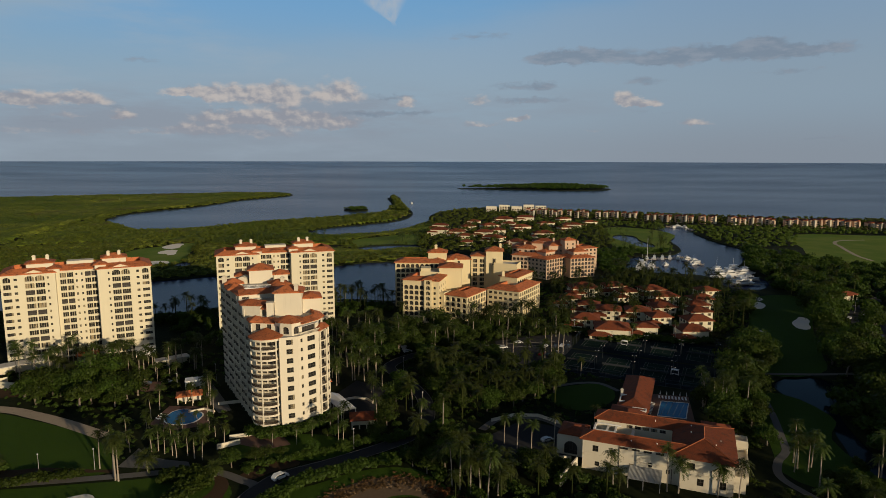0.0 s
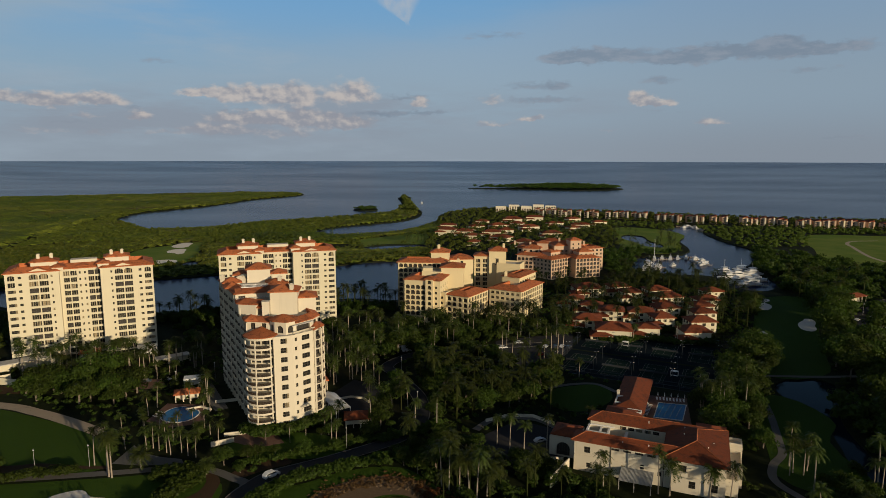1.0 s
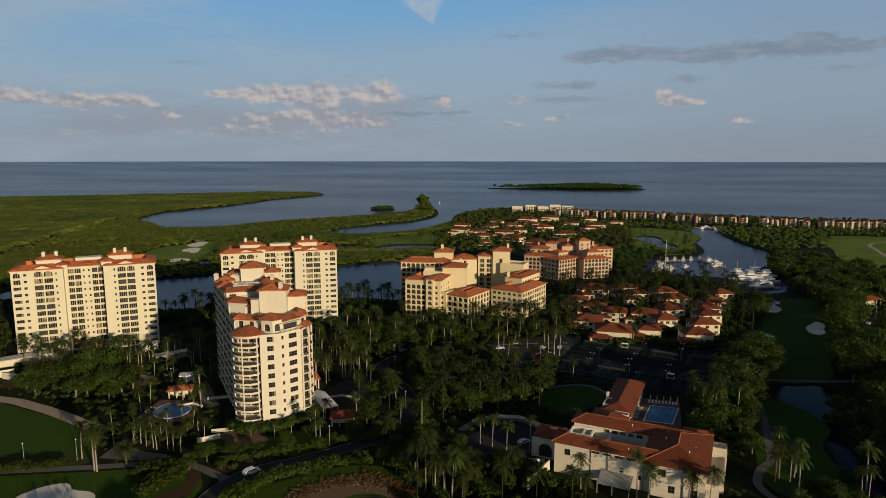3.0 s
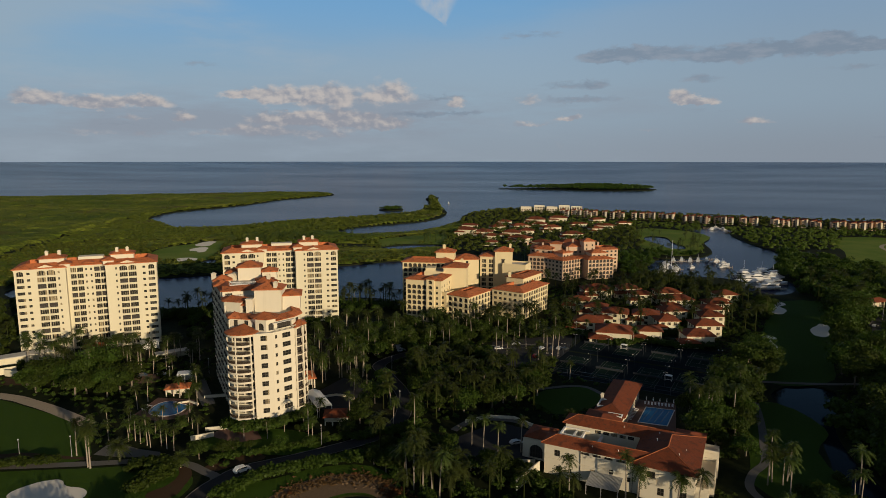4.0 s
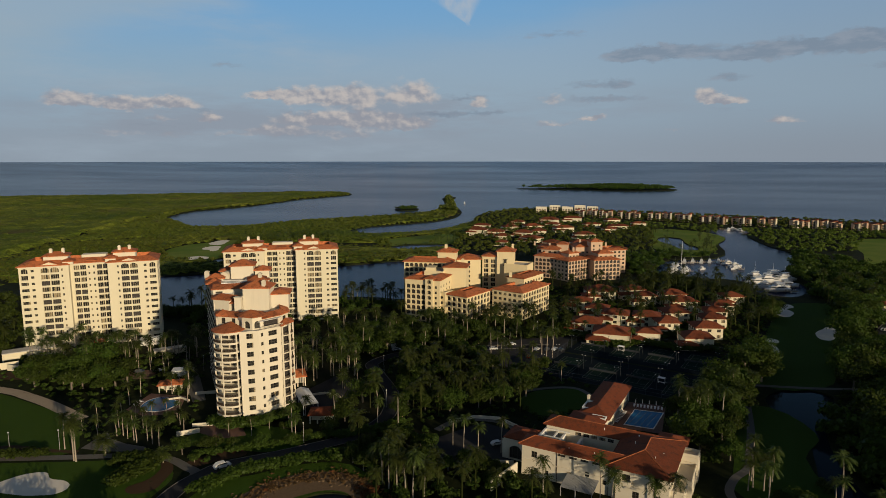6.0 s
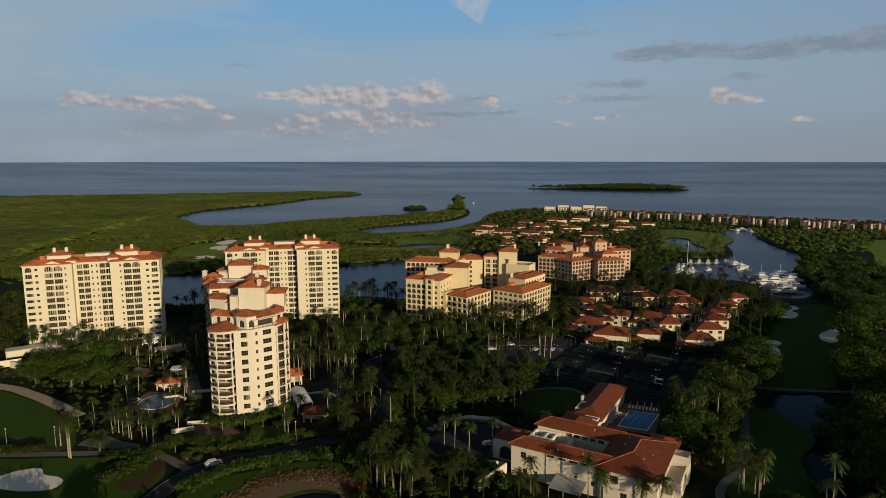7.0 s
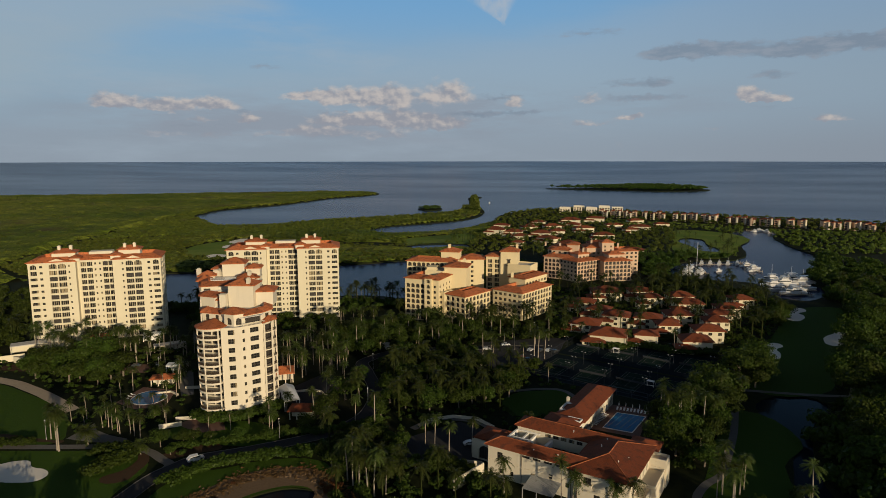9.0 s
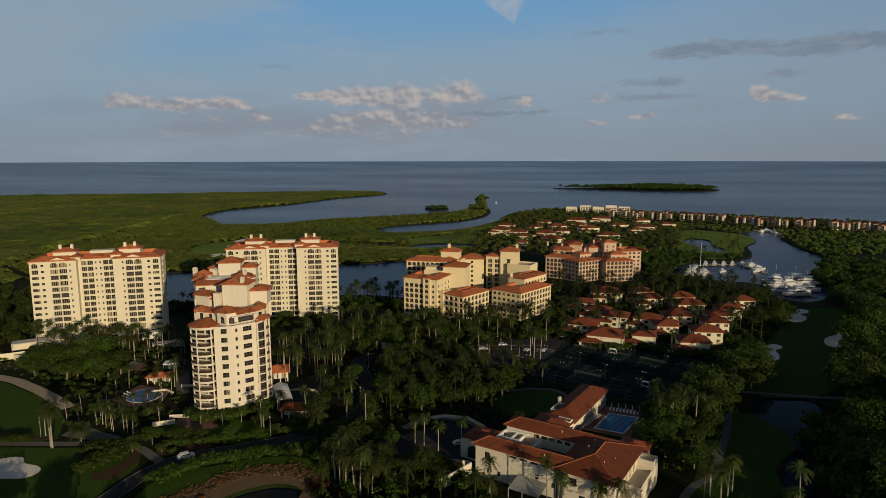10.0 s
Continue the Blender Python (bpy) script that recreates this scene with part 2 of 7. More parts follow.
def leafy(name, c, c2, scale=0.6, through_=0.35, rough=0.55):
    """Leaves: glossy faces, with part of the light passing through them."""
    m = material(name, foliage(c, c2, scale), rough, spec=0.15)
    t = m.node_tree
    b = next(q for q in t.nodes if q.type == "BSDF_PRINCIPLED")
    out = next(q for q in t.nodes if q.type == "OUTPUT_MATERIAL")
    tr, mx, tint = t.nodes.new("ShaderNodeBsdfTranslucent"), t.nodes.new("ShaderNodeMixShader"), t.nodes.new("ShaderNodeMix")
    tint.data_type, tint.blend_type = "RGBA", "MULTIPLY"
    tint.inputs[0].default_value, tint.inputs[7].default_value = 1.0, (1.25, 1.45, 0.7, 1)
    t.links.new(b.inputs["Base Color"].links[0].from_socket, tint.inputs[6])
    t.links.new(tint.outputs[2], tr.inputs[0])
    mx.inputs[0].default_value = through_
    t.links.new(b.outputs[0], mx.inputs[1])
    t.links.new(tr.outputs[0], mx.inputs[2])
    t.links.new(mx.outputs[0], out.inputs[0])
    return m


def window_glass(n, pos):
    info = n.add("ShaderNodeObjectInfo")
    mp = n.add("ShaderNodeMapping")
    mp.inputs["Scale"].default_value = (1.0, 1.0, 0.02)
    n.put(pos, mp.inputs[0])
    r = n.math("ADD", n.math("MULTIPLY", n.noise(mp.outputs[0], 1.1, 2.0), 0.8), n.math("MULTIPLY", info.outputs["Random"], 0.5))
    drape = n.step(r, 0.80, 0.88)
    tone = n.mix(n.noise(pos, 2.2, 2.0), (0.16, 0.125, 0.075), (0.38, 0.31, 0.19))
    # grey-green in the pane colour stands for mirrored sky and trees
    pane = n.mix(n.math("POWER", n.noise(mp.outputs[0], 0.7, 2.0), 2.0), (0.008, 0.008, 0.009), (0.085, 0.082, 0.060))
    return n.mix(drape, pane, tone)


def sea(n, pos):
    mp = n.add("ShaderNodeMapping")
    mp.inputs["Scale"].default_value = (0.4, 1.0, 1.0)
    n.put(pos, mp.inputs[0])
    swell = n.noise(mp.outputs[0], 0.004, 4.0, 0.55)
    return n.mix(swell, (0.016, 0.024, 0.066), (0.025, 0.036, 0.090)), None, n.math("MULTIPLY_ADD", n.step(n.noise(mp.outputs[0], 0.0022, 4.0, 0.6), 0.3, 0.7), 0.07, 0.20)


def sea_dark(n, pos):
    return n.mix(n.noise(pos, 0.05, 3.0), (0.005, 0.008, 0.013), (0.010, 0.014, 0.020)), n.noise(pos, 0.6, 4.0, 0.6)


def turf(n, pos):
    a, b, c = n.noise(pos, 0.02, 4.0), n.noise(pos, 0.25, 4.0), n.noise(pos, 4.0, 4.0, 0.7)
    col = n.mix(a, (0.034, 0.076, 0.009), (0.066, 0.110, 0.014))
    col = n.mix(n.math("MULTIPLY", b, 0.6), col, (0.030, 0.062, 0.008))
    return n.mix(n.math("MULTIPLY", c, 0.4), col, (0.018, 0.036, 0.006)), c


# Paler copy of turf for open greens: their sunlight is put into the colour
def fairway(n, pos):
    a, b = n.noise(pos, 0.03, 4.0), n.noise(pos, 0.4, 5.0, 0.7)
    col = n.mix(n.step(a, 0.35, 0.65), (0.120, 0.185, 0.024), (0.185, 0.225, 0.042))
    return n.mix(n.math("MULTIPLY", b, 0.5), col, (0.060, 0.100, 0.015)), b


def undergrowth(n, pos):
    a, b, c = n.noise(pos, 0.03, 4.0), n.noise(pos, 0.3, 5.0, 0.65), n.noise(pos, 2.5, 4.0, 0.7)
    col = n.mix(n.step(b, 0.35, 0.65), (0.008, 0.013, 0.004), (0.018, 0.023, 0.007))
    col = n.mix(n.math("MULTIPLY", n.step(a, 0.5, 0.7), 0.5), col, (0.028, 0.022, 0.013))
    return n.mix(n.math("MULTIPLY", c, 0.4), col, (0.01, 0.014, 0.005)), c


def marsh(n, pos):
    a, b, c = n.noise(pos, 0.006, 5.0, 0.6), n.noise(pos, 0.05, 5.0, 0.65), n.noise(pos, 0.45, 5.0, 0.7)
    col = n.mix(n.step(a, 0.35, 0.65), (0.105, 0.145, 0.016), (0.215, 0.230, 0.034))
    col = n.mix(n.math("MULTIPLY", n.step(b, 0.4, 0.7), 0.65), col, (0.038, 0.068, 0.008))
    col = n.mix(n.math("MULTIPLY", n.step(c, 0.4, 0.65), 0.75), col, (0.016, 0.030, 0.006))
    return n.mix(n.math("MULTIPLY", n.step(n.noise(pos, 0.009, 4.0), 0.56, 0.70), 0.65), col, (0.085, 0.06, 0.032)), n.math("ADD", c, b)


MAT = {
    "cream": material("cream_stucco", stucco((0.62, 0.56, 0.405)), 0.85),
    "ivory": material("ivory_stucco", stucco((0.63, 0.565, 0.44)), 0.85),
    "yellow": material("yellow_stucco", stucco((0.66, 0.55, 0.33)), 0.85),
    "pink": material("pink_stucco", stucco((0.52, 0.365, 0.25)), 0.85),
    "white": material("white_paint", two_scale((0.72, 0.70, 0.66), 0.08), 0.6),
    "tile": material("clay_roof_tiles", roof_tile((0.42, 0.128, 0.048)), 0.8, bump=(0.5, 0.08), spec=0.2),
    "tile_old": material("aged_clay_roof_tiles", roof_tile((0.185, 0.048, 0.019)), 0.85, bump=(0.6, 0.09), spec=0.2),
    "glass": material("window_glass", window_glass, 0.12, spec=0.6),
    "frame": material("bronze_frames", two_scale((0.05, 0.042, 0.035), 0.2), 0.45),
    "pale_frame": material("cream_painted_frames", two_scale((0.42, 0.37, 0.27), 0.12), 0.6),
    # Near-black sheet: the shade inside rooms and loggias is put into the colour
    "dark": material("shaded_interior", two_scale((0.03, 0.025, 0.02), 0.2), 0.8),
    "rail": material("bronze_rails", two_scale((0.040, 0.026, 0.016), 0.2), 0.5),
    "flat_roof": material("roof_membrane", two_scale((0.42, 0.40, 0.37), 0.2, dirt=(0.2, 0.19, 0.17)), 0.9),
    "concrete": material("pale_concrete", two_scale((0.105, 0.098, 0.088), 0.2, dirt=(0.06, 0.056, 0.05)), 0.9),
    "asphalt": material("asphalt", two_scale((0.035, 0.035, 0.037), 0.25), 0.95, spec=0.1),
    "sand": material("bunker_sand", two_scale((0.74, 0.68, 0.58), 0.12, 0.3), 0.95),
    "sandy": material("sandy_path", two_scale((0.34, 0.27, 0.19), 0.25, 0.2, dirt=(0.10, 0.09, 0.05)), 0.95),
    "water": material("sea_water", sea, 0.2, spec=0.032),
    "canal": material("dark_canal_water", sea_dark, 0.08, bump=(0.1, 0.05), spec=0.015),
    "pool": material("pool_water", two_scale((0.014, 0.125, 0.30), 0.15, 0.3), 0.15, spec=0.06),
    "turf": material("mown_turf", turf, 0.9, bump=(1.0, 0.25), spec=0.05),
    "fairway": material("sun_brightened_grass", fairway, 0.9, bump=(1.0, 0.25), spec=0.05),
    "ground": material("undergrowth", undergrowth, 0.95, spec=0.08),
    "marsh": material("mangrove_canopy", marsh, 0.9, bump=(1.0, 1.2), spec=0.05),
    "leaf": leafy("broad_leaves", (0.011, 0.025, 0.003), (0.064, 0.094, 0.013)),
    "palm": leafy("palm_fronds", (0.015, 0.028, 0.005), (0.084, 0.106, 0.024), 0.6, 0.3, 0.5),
    "mangrove": leafy("mangrove_leaves", (0.034, 0.058, 0.007), (0.108, 0.128, 0.018), 0.1, 0.2),
    "bark": material("tree_bark", two_scale((0.16, 0.13, 0.10), 0.3, 0.5), 0.9),
    "trunk": material("palm_trunk_bark", two_scale((0.27, 0.23, 0.18), 0.3, 0.8), 0.85),
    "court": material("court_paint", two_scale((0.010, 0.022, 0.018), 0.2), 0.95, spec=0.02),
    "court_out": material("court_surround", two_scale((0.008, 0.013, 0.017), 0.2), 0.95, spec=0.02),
    "soil": material("bare_soil", two_scale((0.060, 0.036, 0.020), 0.35, 0.5, dirt=(0.030, 0.034, 0.012)), 0.95, spec=0.1),
    "brick": material("terracotta_paving", two_scale((0.13, 0.065, 0.045), 0.25, 0.4), 0.85),
    "rock": material("brown_rocks", two_scale((0.15, 0.10, 0.058), 0.5, 0.8), 0.95, spec=0.1),
    "hull": material("white_hull", two_scale((0.52, 0.52, 0.52), 0.1), 0.35),
    "canvas": material("white_canvas", two_scale((0.75, 0.74, 0.72), 0.08), 0.7),
    "car_dark": material("dark_car_paint", two_scale((0.04, 0.045, 0.05), 0.1), 0.25),
    "car_light": material("silver_car_paint", two_scale((0.55, 0.56, 0.58), 0.06), 0.25),
    "car_red": material("red_car_paint", two_scale((0.30, 0.02, 0.02), 0.06), 0.25),
    "tyre": material("tyre_rubber", two_scale((0.02, 0.02, 0.02), 0.2), 0.9),
    "metal_roof": material("ribbed_metal", two_scale((0.30, 0.30, 0.29), 0.2, dirt=(0.16, 0.15, 0.13)), 0.6),
    "flower": material("red_shrub_leaves", foliage((0.06, 0.03, 0.010), (0.15, 0.052, 0.016)), 0.7, spec=0.12),
    "straw": material("dry_grass", foliage((0.060, 0.040, 0.016), (0.165, 0.100, 0.040)), 0.8, spec=0.08),
    "timber": material("weathered_timber", two_scale((0.30, 0.24, 0.18), 0.3, 0.5), 0.9),
}


# ---- mesh helpers ----
class Geo:
    """Collects faces for one mesh; each face has a material slot."""

    def __init__(self):
        self.v, self.f, self.m = [], [], []

    def poly(self, pts, mi=0):
        i = len(self.v)
        self.v.extend(tuple(p) for p in pts)
        self.f.append(tuple(range(i, i + len(pts))))
        self.m.append(mi)

    def box(self, x0, y0, z0, x1, y1, z1, mi=0):
        i = len(self.v)
        self.v += [(x0, y0, z0), (x1, y0, z0), (x1, y1, z0), (x0, y1, z0), (x0, y0, z1), (x1, y0, z1), (x1, y1, z1), (x0, y1, z1)]
        for q in ((3, 2, 1, 0), (4, 5, 6, 7), (0, 1, 5, 4), (1, 2, 6, 5), (2, 3, 7, 6), (3, 0, 4, 7)):
            self.f.append(tuple(i + k for k in q))
            self.m.append(mi)

    def prism(self, foot, z0, z1, mi=0, top=None):
        k = len(foot)
        for a in range(k):
            (x0, y0), (x1, y1) = foot[a], foot[(a + 1) % k]
            self.poly([(x0, y0, z0), (x1, y1, z0), (x1, y1, z1), (x0, y0, z1)], mi)
        self.poly([(x, y, z1) for x, y in foot], mi if top is None else top)
        self.poly([(x, y, z0) for x, y in reversed(foot)], mi)

    def tube(self, path, radii, sides=6, mi=0, cap=True):
        rings = []
        for p, r in zip(path, radii):
            i = len(self.v)
            rings.append(i)
            for s in range(sides):
                a = 2 * math.pi * s / sides
                self.v.append((p[0] + r * math.cos(a), p[1] + r * math.sin(a), p[2]))
        for a, b in zip(rings, rings[1:]):
            for s in range(sides):
                t = (s + 1) % sides
                self.f.append((a + s, a + t, b + t, b + s))
                self.m.append(mi)
        if cap:
            self.f.append(tuple(rings[-1] + s for s in range(sides)))
            self.m.append(mi)

    def hip(self, x0, y0, x1, y1, z, slope=0.38, over=0.8, mi=0, thick=0.35):
        """A hip roof with its eaves at z over a rectangle."""
        x0, y0, x1, y1 = x0 - over, y0 - over, x1 + over, y1 + over
        w, d = x1 - x0, y1 - y0
        h = min(w, d) / 2
        top = z + h * slope + thick
        e = [(x0, y0), (x1, y0), (x1, y1), (x0, y1)]
        self.prism(e, z, z + thick, mi)
        if w >= d:
            r = [(x0 + h, y0 + h, top), (x1 - h, y0 + h, top)]
            q = [(e[0], e[1], r[1], r[0]), (e[1], e[2], r[1]), (e[2], e[3], r[0], r[1]), (e[3], e[0], r[0])]
        else:
            r = [(x0 + h, y0 + h, top), (x0 + h, y1 - h, top)]
            q = [(e[0], e[1], r[0]), (e[1], e[2], r[1], r[0]), (e[2], e[3], r[1]), (e[3], e[0], r[0], r[1])]
        for s in q:
            self.poly([p if len(p) == 3 else (*p, z + thick + 0.004) for p in s], mi)
        return top

    def cone_roof(self, foot, z, rise, over=0.8, mi=0, thick=0.3, apex=None):
        """Roof planes from a convex outline to one point."""
        cx, cy = sum(p[0] for p in foot) / len(foot), sum(p[1] for p in foot) / len(foot)
        out = []
        for x, y in foot:
            d = math.hypot(x - cx, y - cy)
            out.append((x + (x - cx) / d * over, y + (y - cy) / d * over))
        ap = apex or (cx, cy)
        self.prism(out, z, z + thick, mi)
        for a in range(len(out)):
            p, q = out[a], out[(a + 1) % len(out)]
            self.poly([(*p, z + thick + 0.004), (*q, z + thick + 0.004), (*ap, z + thick + rise)], mi)

    def lean_to(self, p, q, z, deep, rise, over=0.7, mi=0, thick=0.3, ends=True):
        """A strip of roof along the wall p-q that rises inwards (to the left of p-q)."""
        u = Vector((q[0] - p[0], q[1] - p[1], 0)).normalized()
        nrm = Vector((u.y, -u.x, 0))
        a, b = Vector((*p, z)) + nrm * over, Vector((*q, z)) + nrm * over
        e = over if ends else 0
        a, b = a - u * e, b + u * e
        k = deep + over
        c, d = b - nrm * k - u * min(k, (b - a).length / 2 if ends else 0), a - nrm * k + u * min(k, (b - a).length / 2 if ends else 0)
        up, th = Vector((0, 0, rise)), Vector((0, 0, thick))
        self.poly([a + th, b + th, c + up + th, d + up + th], mi)
        self.poly([a, b, b + th, a + th], mi)
        self.poly([b, c, c + up + th, b + th], mi)
        self.poly([d, a, a + th, d + up + th], mi)
        self.poly([d, c, b, a], mi)
        self.poly([c, d, d + up + th, c + up + th], mi)

    def mesh(self, name, mats):
        me = bpy.data.meshes.new(name)
        me.from_pydata(self.v, [], self.f)
        for m in mats:
            me.materials.append(MAT[m])
        me.polygons.foreach_set("material_index", self.m)
        me.update()
        return me


def part(name, geo, mats, parent, label="", at=None):
    data = geo if isinstance(geo, bpy.types.Mesh) else geo.mesh(name, mats)
    ob = new(name, data)
    if parent is not None:
        ob.parent = parent
    if at is not None:
        ob.matrix_basis = at
    if label:
        tagged(ob, label)
    return ob


def base(name, m, label, category, group="", kind=""):
    ob = new(name)
    ob.matrix_basis = m
    ob.empty_display_size = 1.0
    return tagged(ob, label, category, group, kind)


def rect(x0, y0, x1, y1):
    return [(x0, y0), (x1, y0), (x1, y1), (x0, y1)]


WINDOWS = {}


def window_mesh(kind, w, h):
    """A window for an opening w by h, one connected surface: frame bars standing proud of recessed panes.
    Its origin is the opening's lower left corner on the outer face, y inwards."""
    key = (kind, round(w, 2), round(h, 2))
    if key in WINDOWS:
        return WINDOWS[key]
    log = kind.startswith("log")
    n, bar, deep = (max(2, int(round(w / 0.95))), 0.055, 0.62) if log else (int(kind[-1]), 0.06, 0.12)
    # logd kinds get the near-black pane that carries the interior's shade
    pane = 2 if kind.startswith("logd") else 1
    xs, zs = [0.0], [0.0]
    for k in range(n):
        xs += [w * k / n + bar, w * (k + 1) / n - bar]
    cut_z = () if log and pane == 1 else (0.30,) if log else (0.5,)
    for lo, hi in zip((0.0, *cut_z), (*cut_z, 1.0)):
        zs += [h * lo + bar, h * hi - bar]
    xs.append(w)
    zs.append(h)
    g, seen = Geo(), {}

    def at(x, y, z):
        k = (round(x, 4), round(y, 4), round(z, 4))
        if k not in seen:
            seen[k] = len(g.v)
            g.v.append(k)
        return seen[k]

    def quad(pts, mi):
        g.f.append(tuple(at(*p) for p in pts))
        g.m.append(mi)
    back = deep + 0.07
    for i in range(len(xs) - 1):
        for j in range(len(zs) - 1):
            x0, x1, z0, z1 = xs[i], xs[i + 1], zs[j], zs[j + 1]
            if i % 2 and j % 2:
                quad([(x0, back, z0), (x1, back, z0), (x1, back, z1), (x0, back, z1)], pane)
                quad([(x0, deep, z0), (x1, deep, z0), (x1, back, z0), (x0, back, z0)], 0)
                quad([(x1, deep, z1), (x0, deep, z1), (x0, back, z1), (x1, back, z1)], 0)
                quad([(x0, deep, z1), (x0, deep, z0), (x0, back, z0), (x0, back, z1)], 0)
                quad([(x1, deep, z0), (x1, deep, z1), (x1, back, z1), (x1, back, z0)], 0)
            else:
                quad([(x0, deep, z0), (x1, deep, z0), (x1, deep, z1), (x0, deep, z1)], 0)
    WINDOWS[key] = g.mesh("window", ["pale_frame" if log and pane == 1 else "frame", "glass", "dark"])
    return WINDOWS[key]


def wall(parent, p, q, z0, z1, cols, mats=("cream",), name="wall", g=None):
    """A facade from p to q (outside on the right hand), with openings cut through it. cols: (u centre, width, kind, [(sill, height), ...])."""
    own = g is None
    g = g or Geo()
    u = Vector((q[0] - p[0], q[1] - p[1], 0))
    ln = u.length
    u.normalize()
    inward = Vector((-u.y, u.x, 0))
    o = Vector((*p, 0))
    holes = []
    for c, w, kind, rows in cols:
        for sill, h in rows:
            if c - w / 2 > 0.05 and c + w / 2 < ln - 0.05 and sill > z0 and sill + h < z1:
                holes.append((c - w / 2, c + w / 2, sill, sill + h, kind))
    us = sorted({0.0, ln, *(round(h[0], 3) for h in holes), *(round(h[1], 3) for h in holes)})

    def pt(a, z, d=0.0):
        return o + u * a + inward * d + Vector((0, 0, z))
    for a, b in zip(us, us[1:]):
        mid = (a + b) / 2
        col = sorted((h[2], h[3]) for h in holes if h[0] < mid < h[1])
        z = z0
        for lo, hi in col + [(z1, z1)]:
            if lo - z > 0.002:
                g.poly([pt(a, z), pt(b, z), pt(b, lo), pt(a, lo)], 0)
            z = max(z, hi)
    turn = math.degrees(math.atan2(u.y, u.x))
    for a, b, lo, hi, kind in holes:
        d = 0.70 if kind.startswith("log") else 0.20
        g.poly([pt(a, lo), pt(a, hi), pt(a, hi, d), pt(a, lo, d)], 0)
        g.poly([pt(b, hi), pt(b, lo), pt(b, lo, d), pt(b, hi, d)], 0)
        g.poly([pt(a, lo), pt(a, lo, d), pt(b, lo, d), pt(b, lo)], 0)
        g.poly([pt(a, hi), pt(b, hi), pt(b, hi, d), pt(a, hi, d)], 0)
        if "arch" in kind:
            r = (b - a) / 2
            rise = min(r, 0.45 * (hi - lo))
            for s in (-1, 1):
                arc = [pt((a + b) / 2 + s * r * math.cos(k * math.pi / 10), hi - rise + rise * math.sin(k * math.pi / 10), 0.0) for k in range(6)]
                corner = pt((a + b) / 2 + s * r, hi)
                pts = [corner] + (arc[::-1] if s > 0 else arc)
                g.poly(pts, 0)
        part("window", window_mesh(kind.replace("arch", "") if not kind.startswith("win") else kind.replace("arch", ""), b - a, hi - lo), None, parent, at=pose(*pt(a, lo), 0, 0, turn))
    if own:
        return part(name, g, mats, parent)


def rows(first, step, n, h):
    return [(first + step * k, h) for k in range(n)]


# ---- ground and water ----
def sheet(name, loops, z, mat, label, category, deep=0.0, smooth=True, kind="structure"):
    """A level sheet of ground bounded by smooth loops; inner loops are holes."""
    cu = bpy.data.curves.new(name, "CURVE")
    cu.dimensions, cu.fill_mode, cu.extrude, cu.resolution_u = "2D", "BOTH", deep / 2, 4
    for pts in loops:
        sp = cu.splines.new("BEZIER")
        sp.bezier_points.add(len(pts) - 1)
        for b, p in zip(sp.bezier_points, pts):
            b.co = (*p, 0)
            b.handle_left_type = b.handle_right_type = "AUTO" if smooth else "VECTOR"
        sp.use_cyclic_u = True
    cu.materials.append(MAT[mat])
    tmp = bpy.data.objects.new(name, cu)
    scene.collection.objects.link(tmp)
    me = bpy.data.meshes.new_from_object(tmp.evaluated_get(bpy.context.evaluated_depsgraph_get()))
    bpy.data.objects.remove(tmp)
    bpy.data.curves.remove(cu)
    ob = new(name, me)
    ob.location.z = z - deep / 2
    return tagged(ob, label, category, kind=kind)


SHORE = [(-2600, -900), (2600, -900), (2600, 760), (1500, 880), (753, 985), (565, 1020), (488, 1045), (404, 1080), (320, 1122), (228, 1172), (126, 1205), (60, 1215), (31, 1190), (0, 1130), (-22, 1060), (-24, 955),
         (-50, 862), (-85, 806), (-150, 780), (-182, 812), (-165, 860), (-108, 925), (-76, 962), (-54, 1075), (-78, 1250), (-108, 1480), (-122, 1560), (-134, 1545), (-116, 1370), (-100, 1230), (-115, 1112), (-144, 1072),
         (-166, 1040), (-252, 966), (-299, 921), (-350, 842), (-408, 828), (-515, 940), (-550, 1080), (-492, 1240), (-467, 1445), (-405, 1577), (-398, 1640), (-443, 1709), (-605, 1731), (-842, 1590), (-1056, 1490), (-1700, 1280), (-2600, 1050)]
LAGOON = [(-45, 580), (-77, 573), (-98, 557), (-189, 509), (-234, 484), (-300, 462), (-330, 430), (-300, 395), (-240, 375), (-178, 378), (-150, 391), (-110, 405), (-73, 420), (-57, 421), (-33, 418), (-18, 450), (-14, 520), (-25, 570)]
MARINA = [(320, 900), (273, 742), (237, 630), (189, 611), (160, 545), (190, 522), (219, 512), (218, 470), (230, 455), (245, 462), (263, 508), (259, 539), (283, 579), (324, 664), (322, 718), (330, 812), (348, 900)]
CANAL = [(147, 263), (169, 267), (162, 244), (151, 223), (144, 195), (140, 165), (131, 165), (137, 200), (143, 218), (146, 231), (142, 241)]
POND = [(-28, 146), (-25, 156), (-18, 164), (-11, 167), (-4, 165), (-2, 152), (-11, 142), (-22, 140)]
POND_N = [(-97, 664), (-81, 686), (-59, 694), (-30, 694), (-26, 676), (-56, 662), (-79, 650)]
POND_W = [(-241, 546), (-247, 568), (-243, 577), (-233, 560), (-232, 544)]
POND_R = [(215, 781), (230, 793), (236, 728), (240, 703), (228, 680), (216, 716)]

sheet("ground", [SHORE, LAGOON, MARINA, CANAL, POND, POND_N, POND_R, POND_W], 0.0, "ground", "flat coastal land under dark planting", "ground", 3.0)


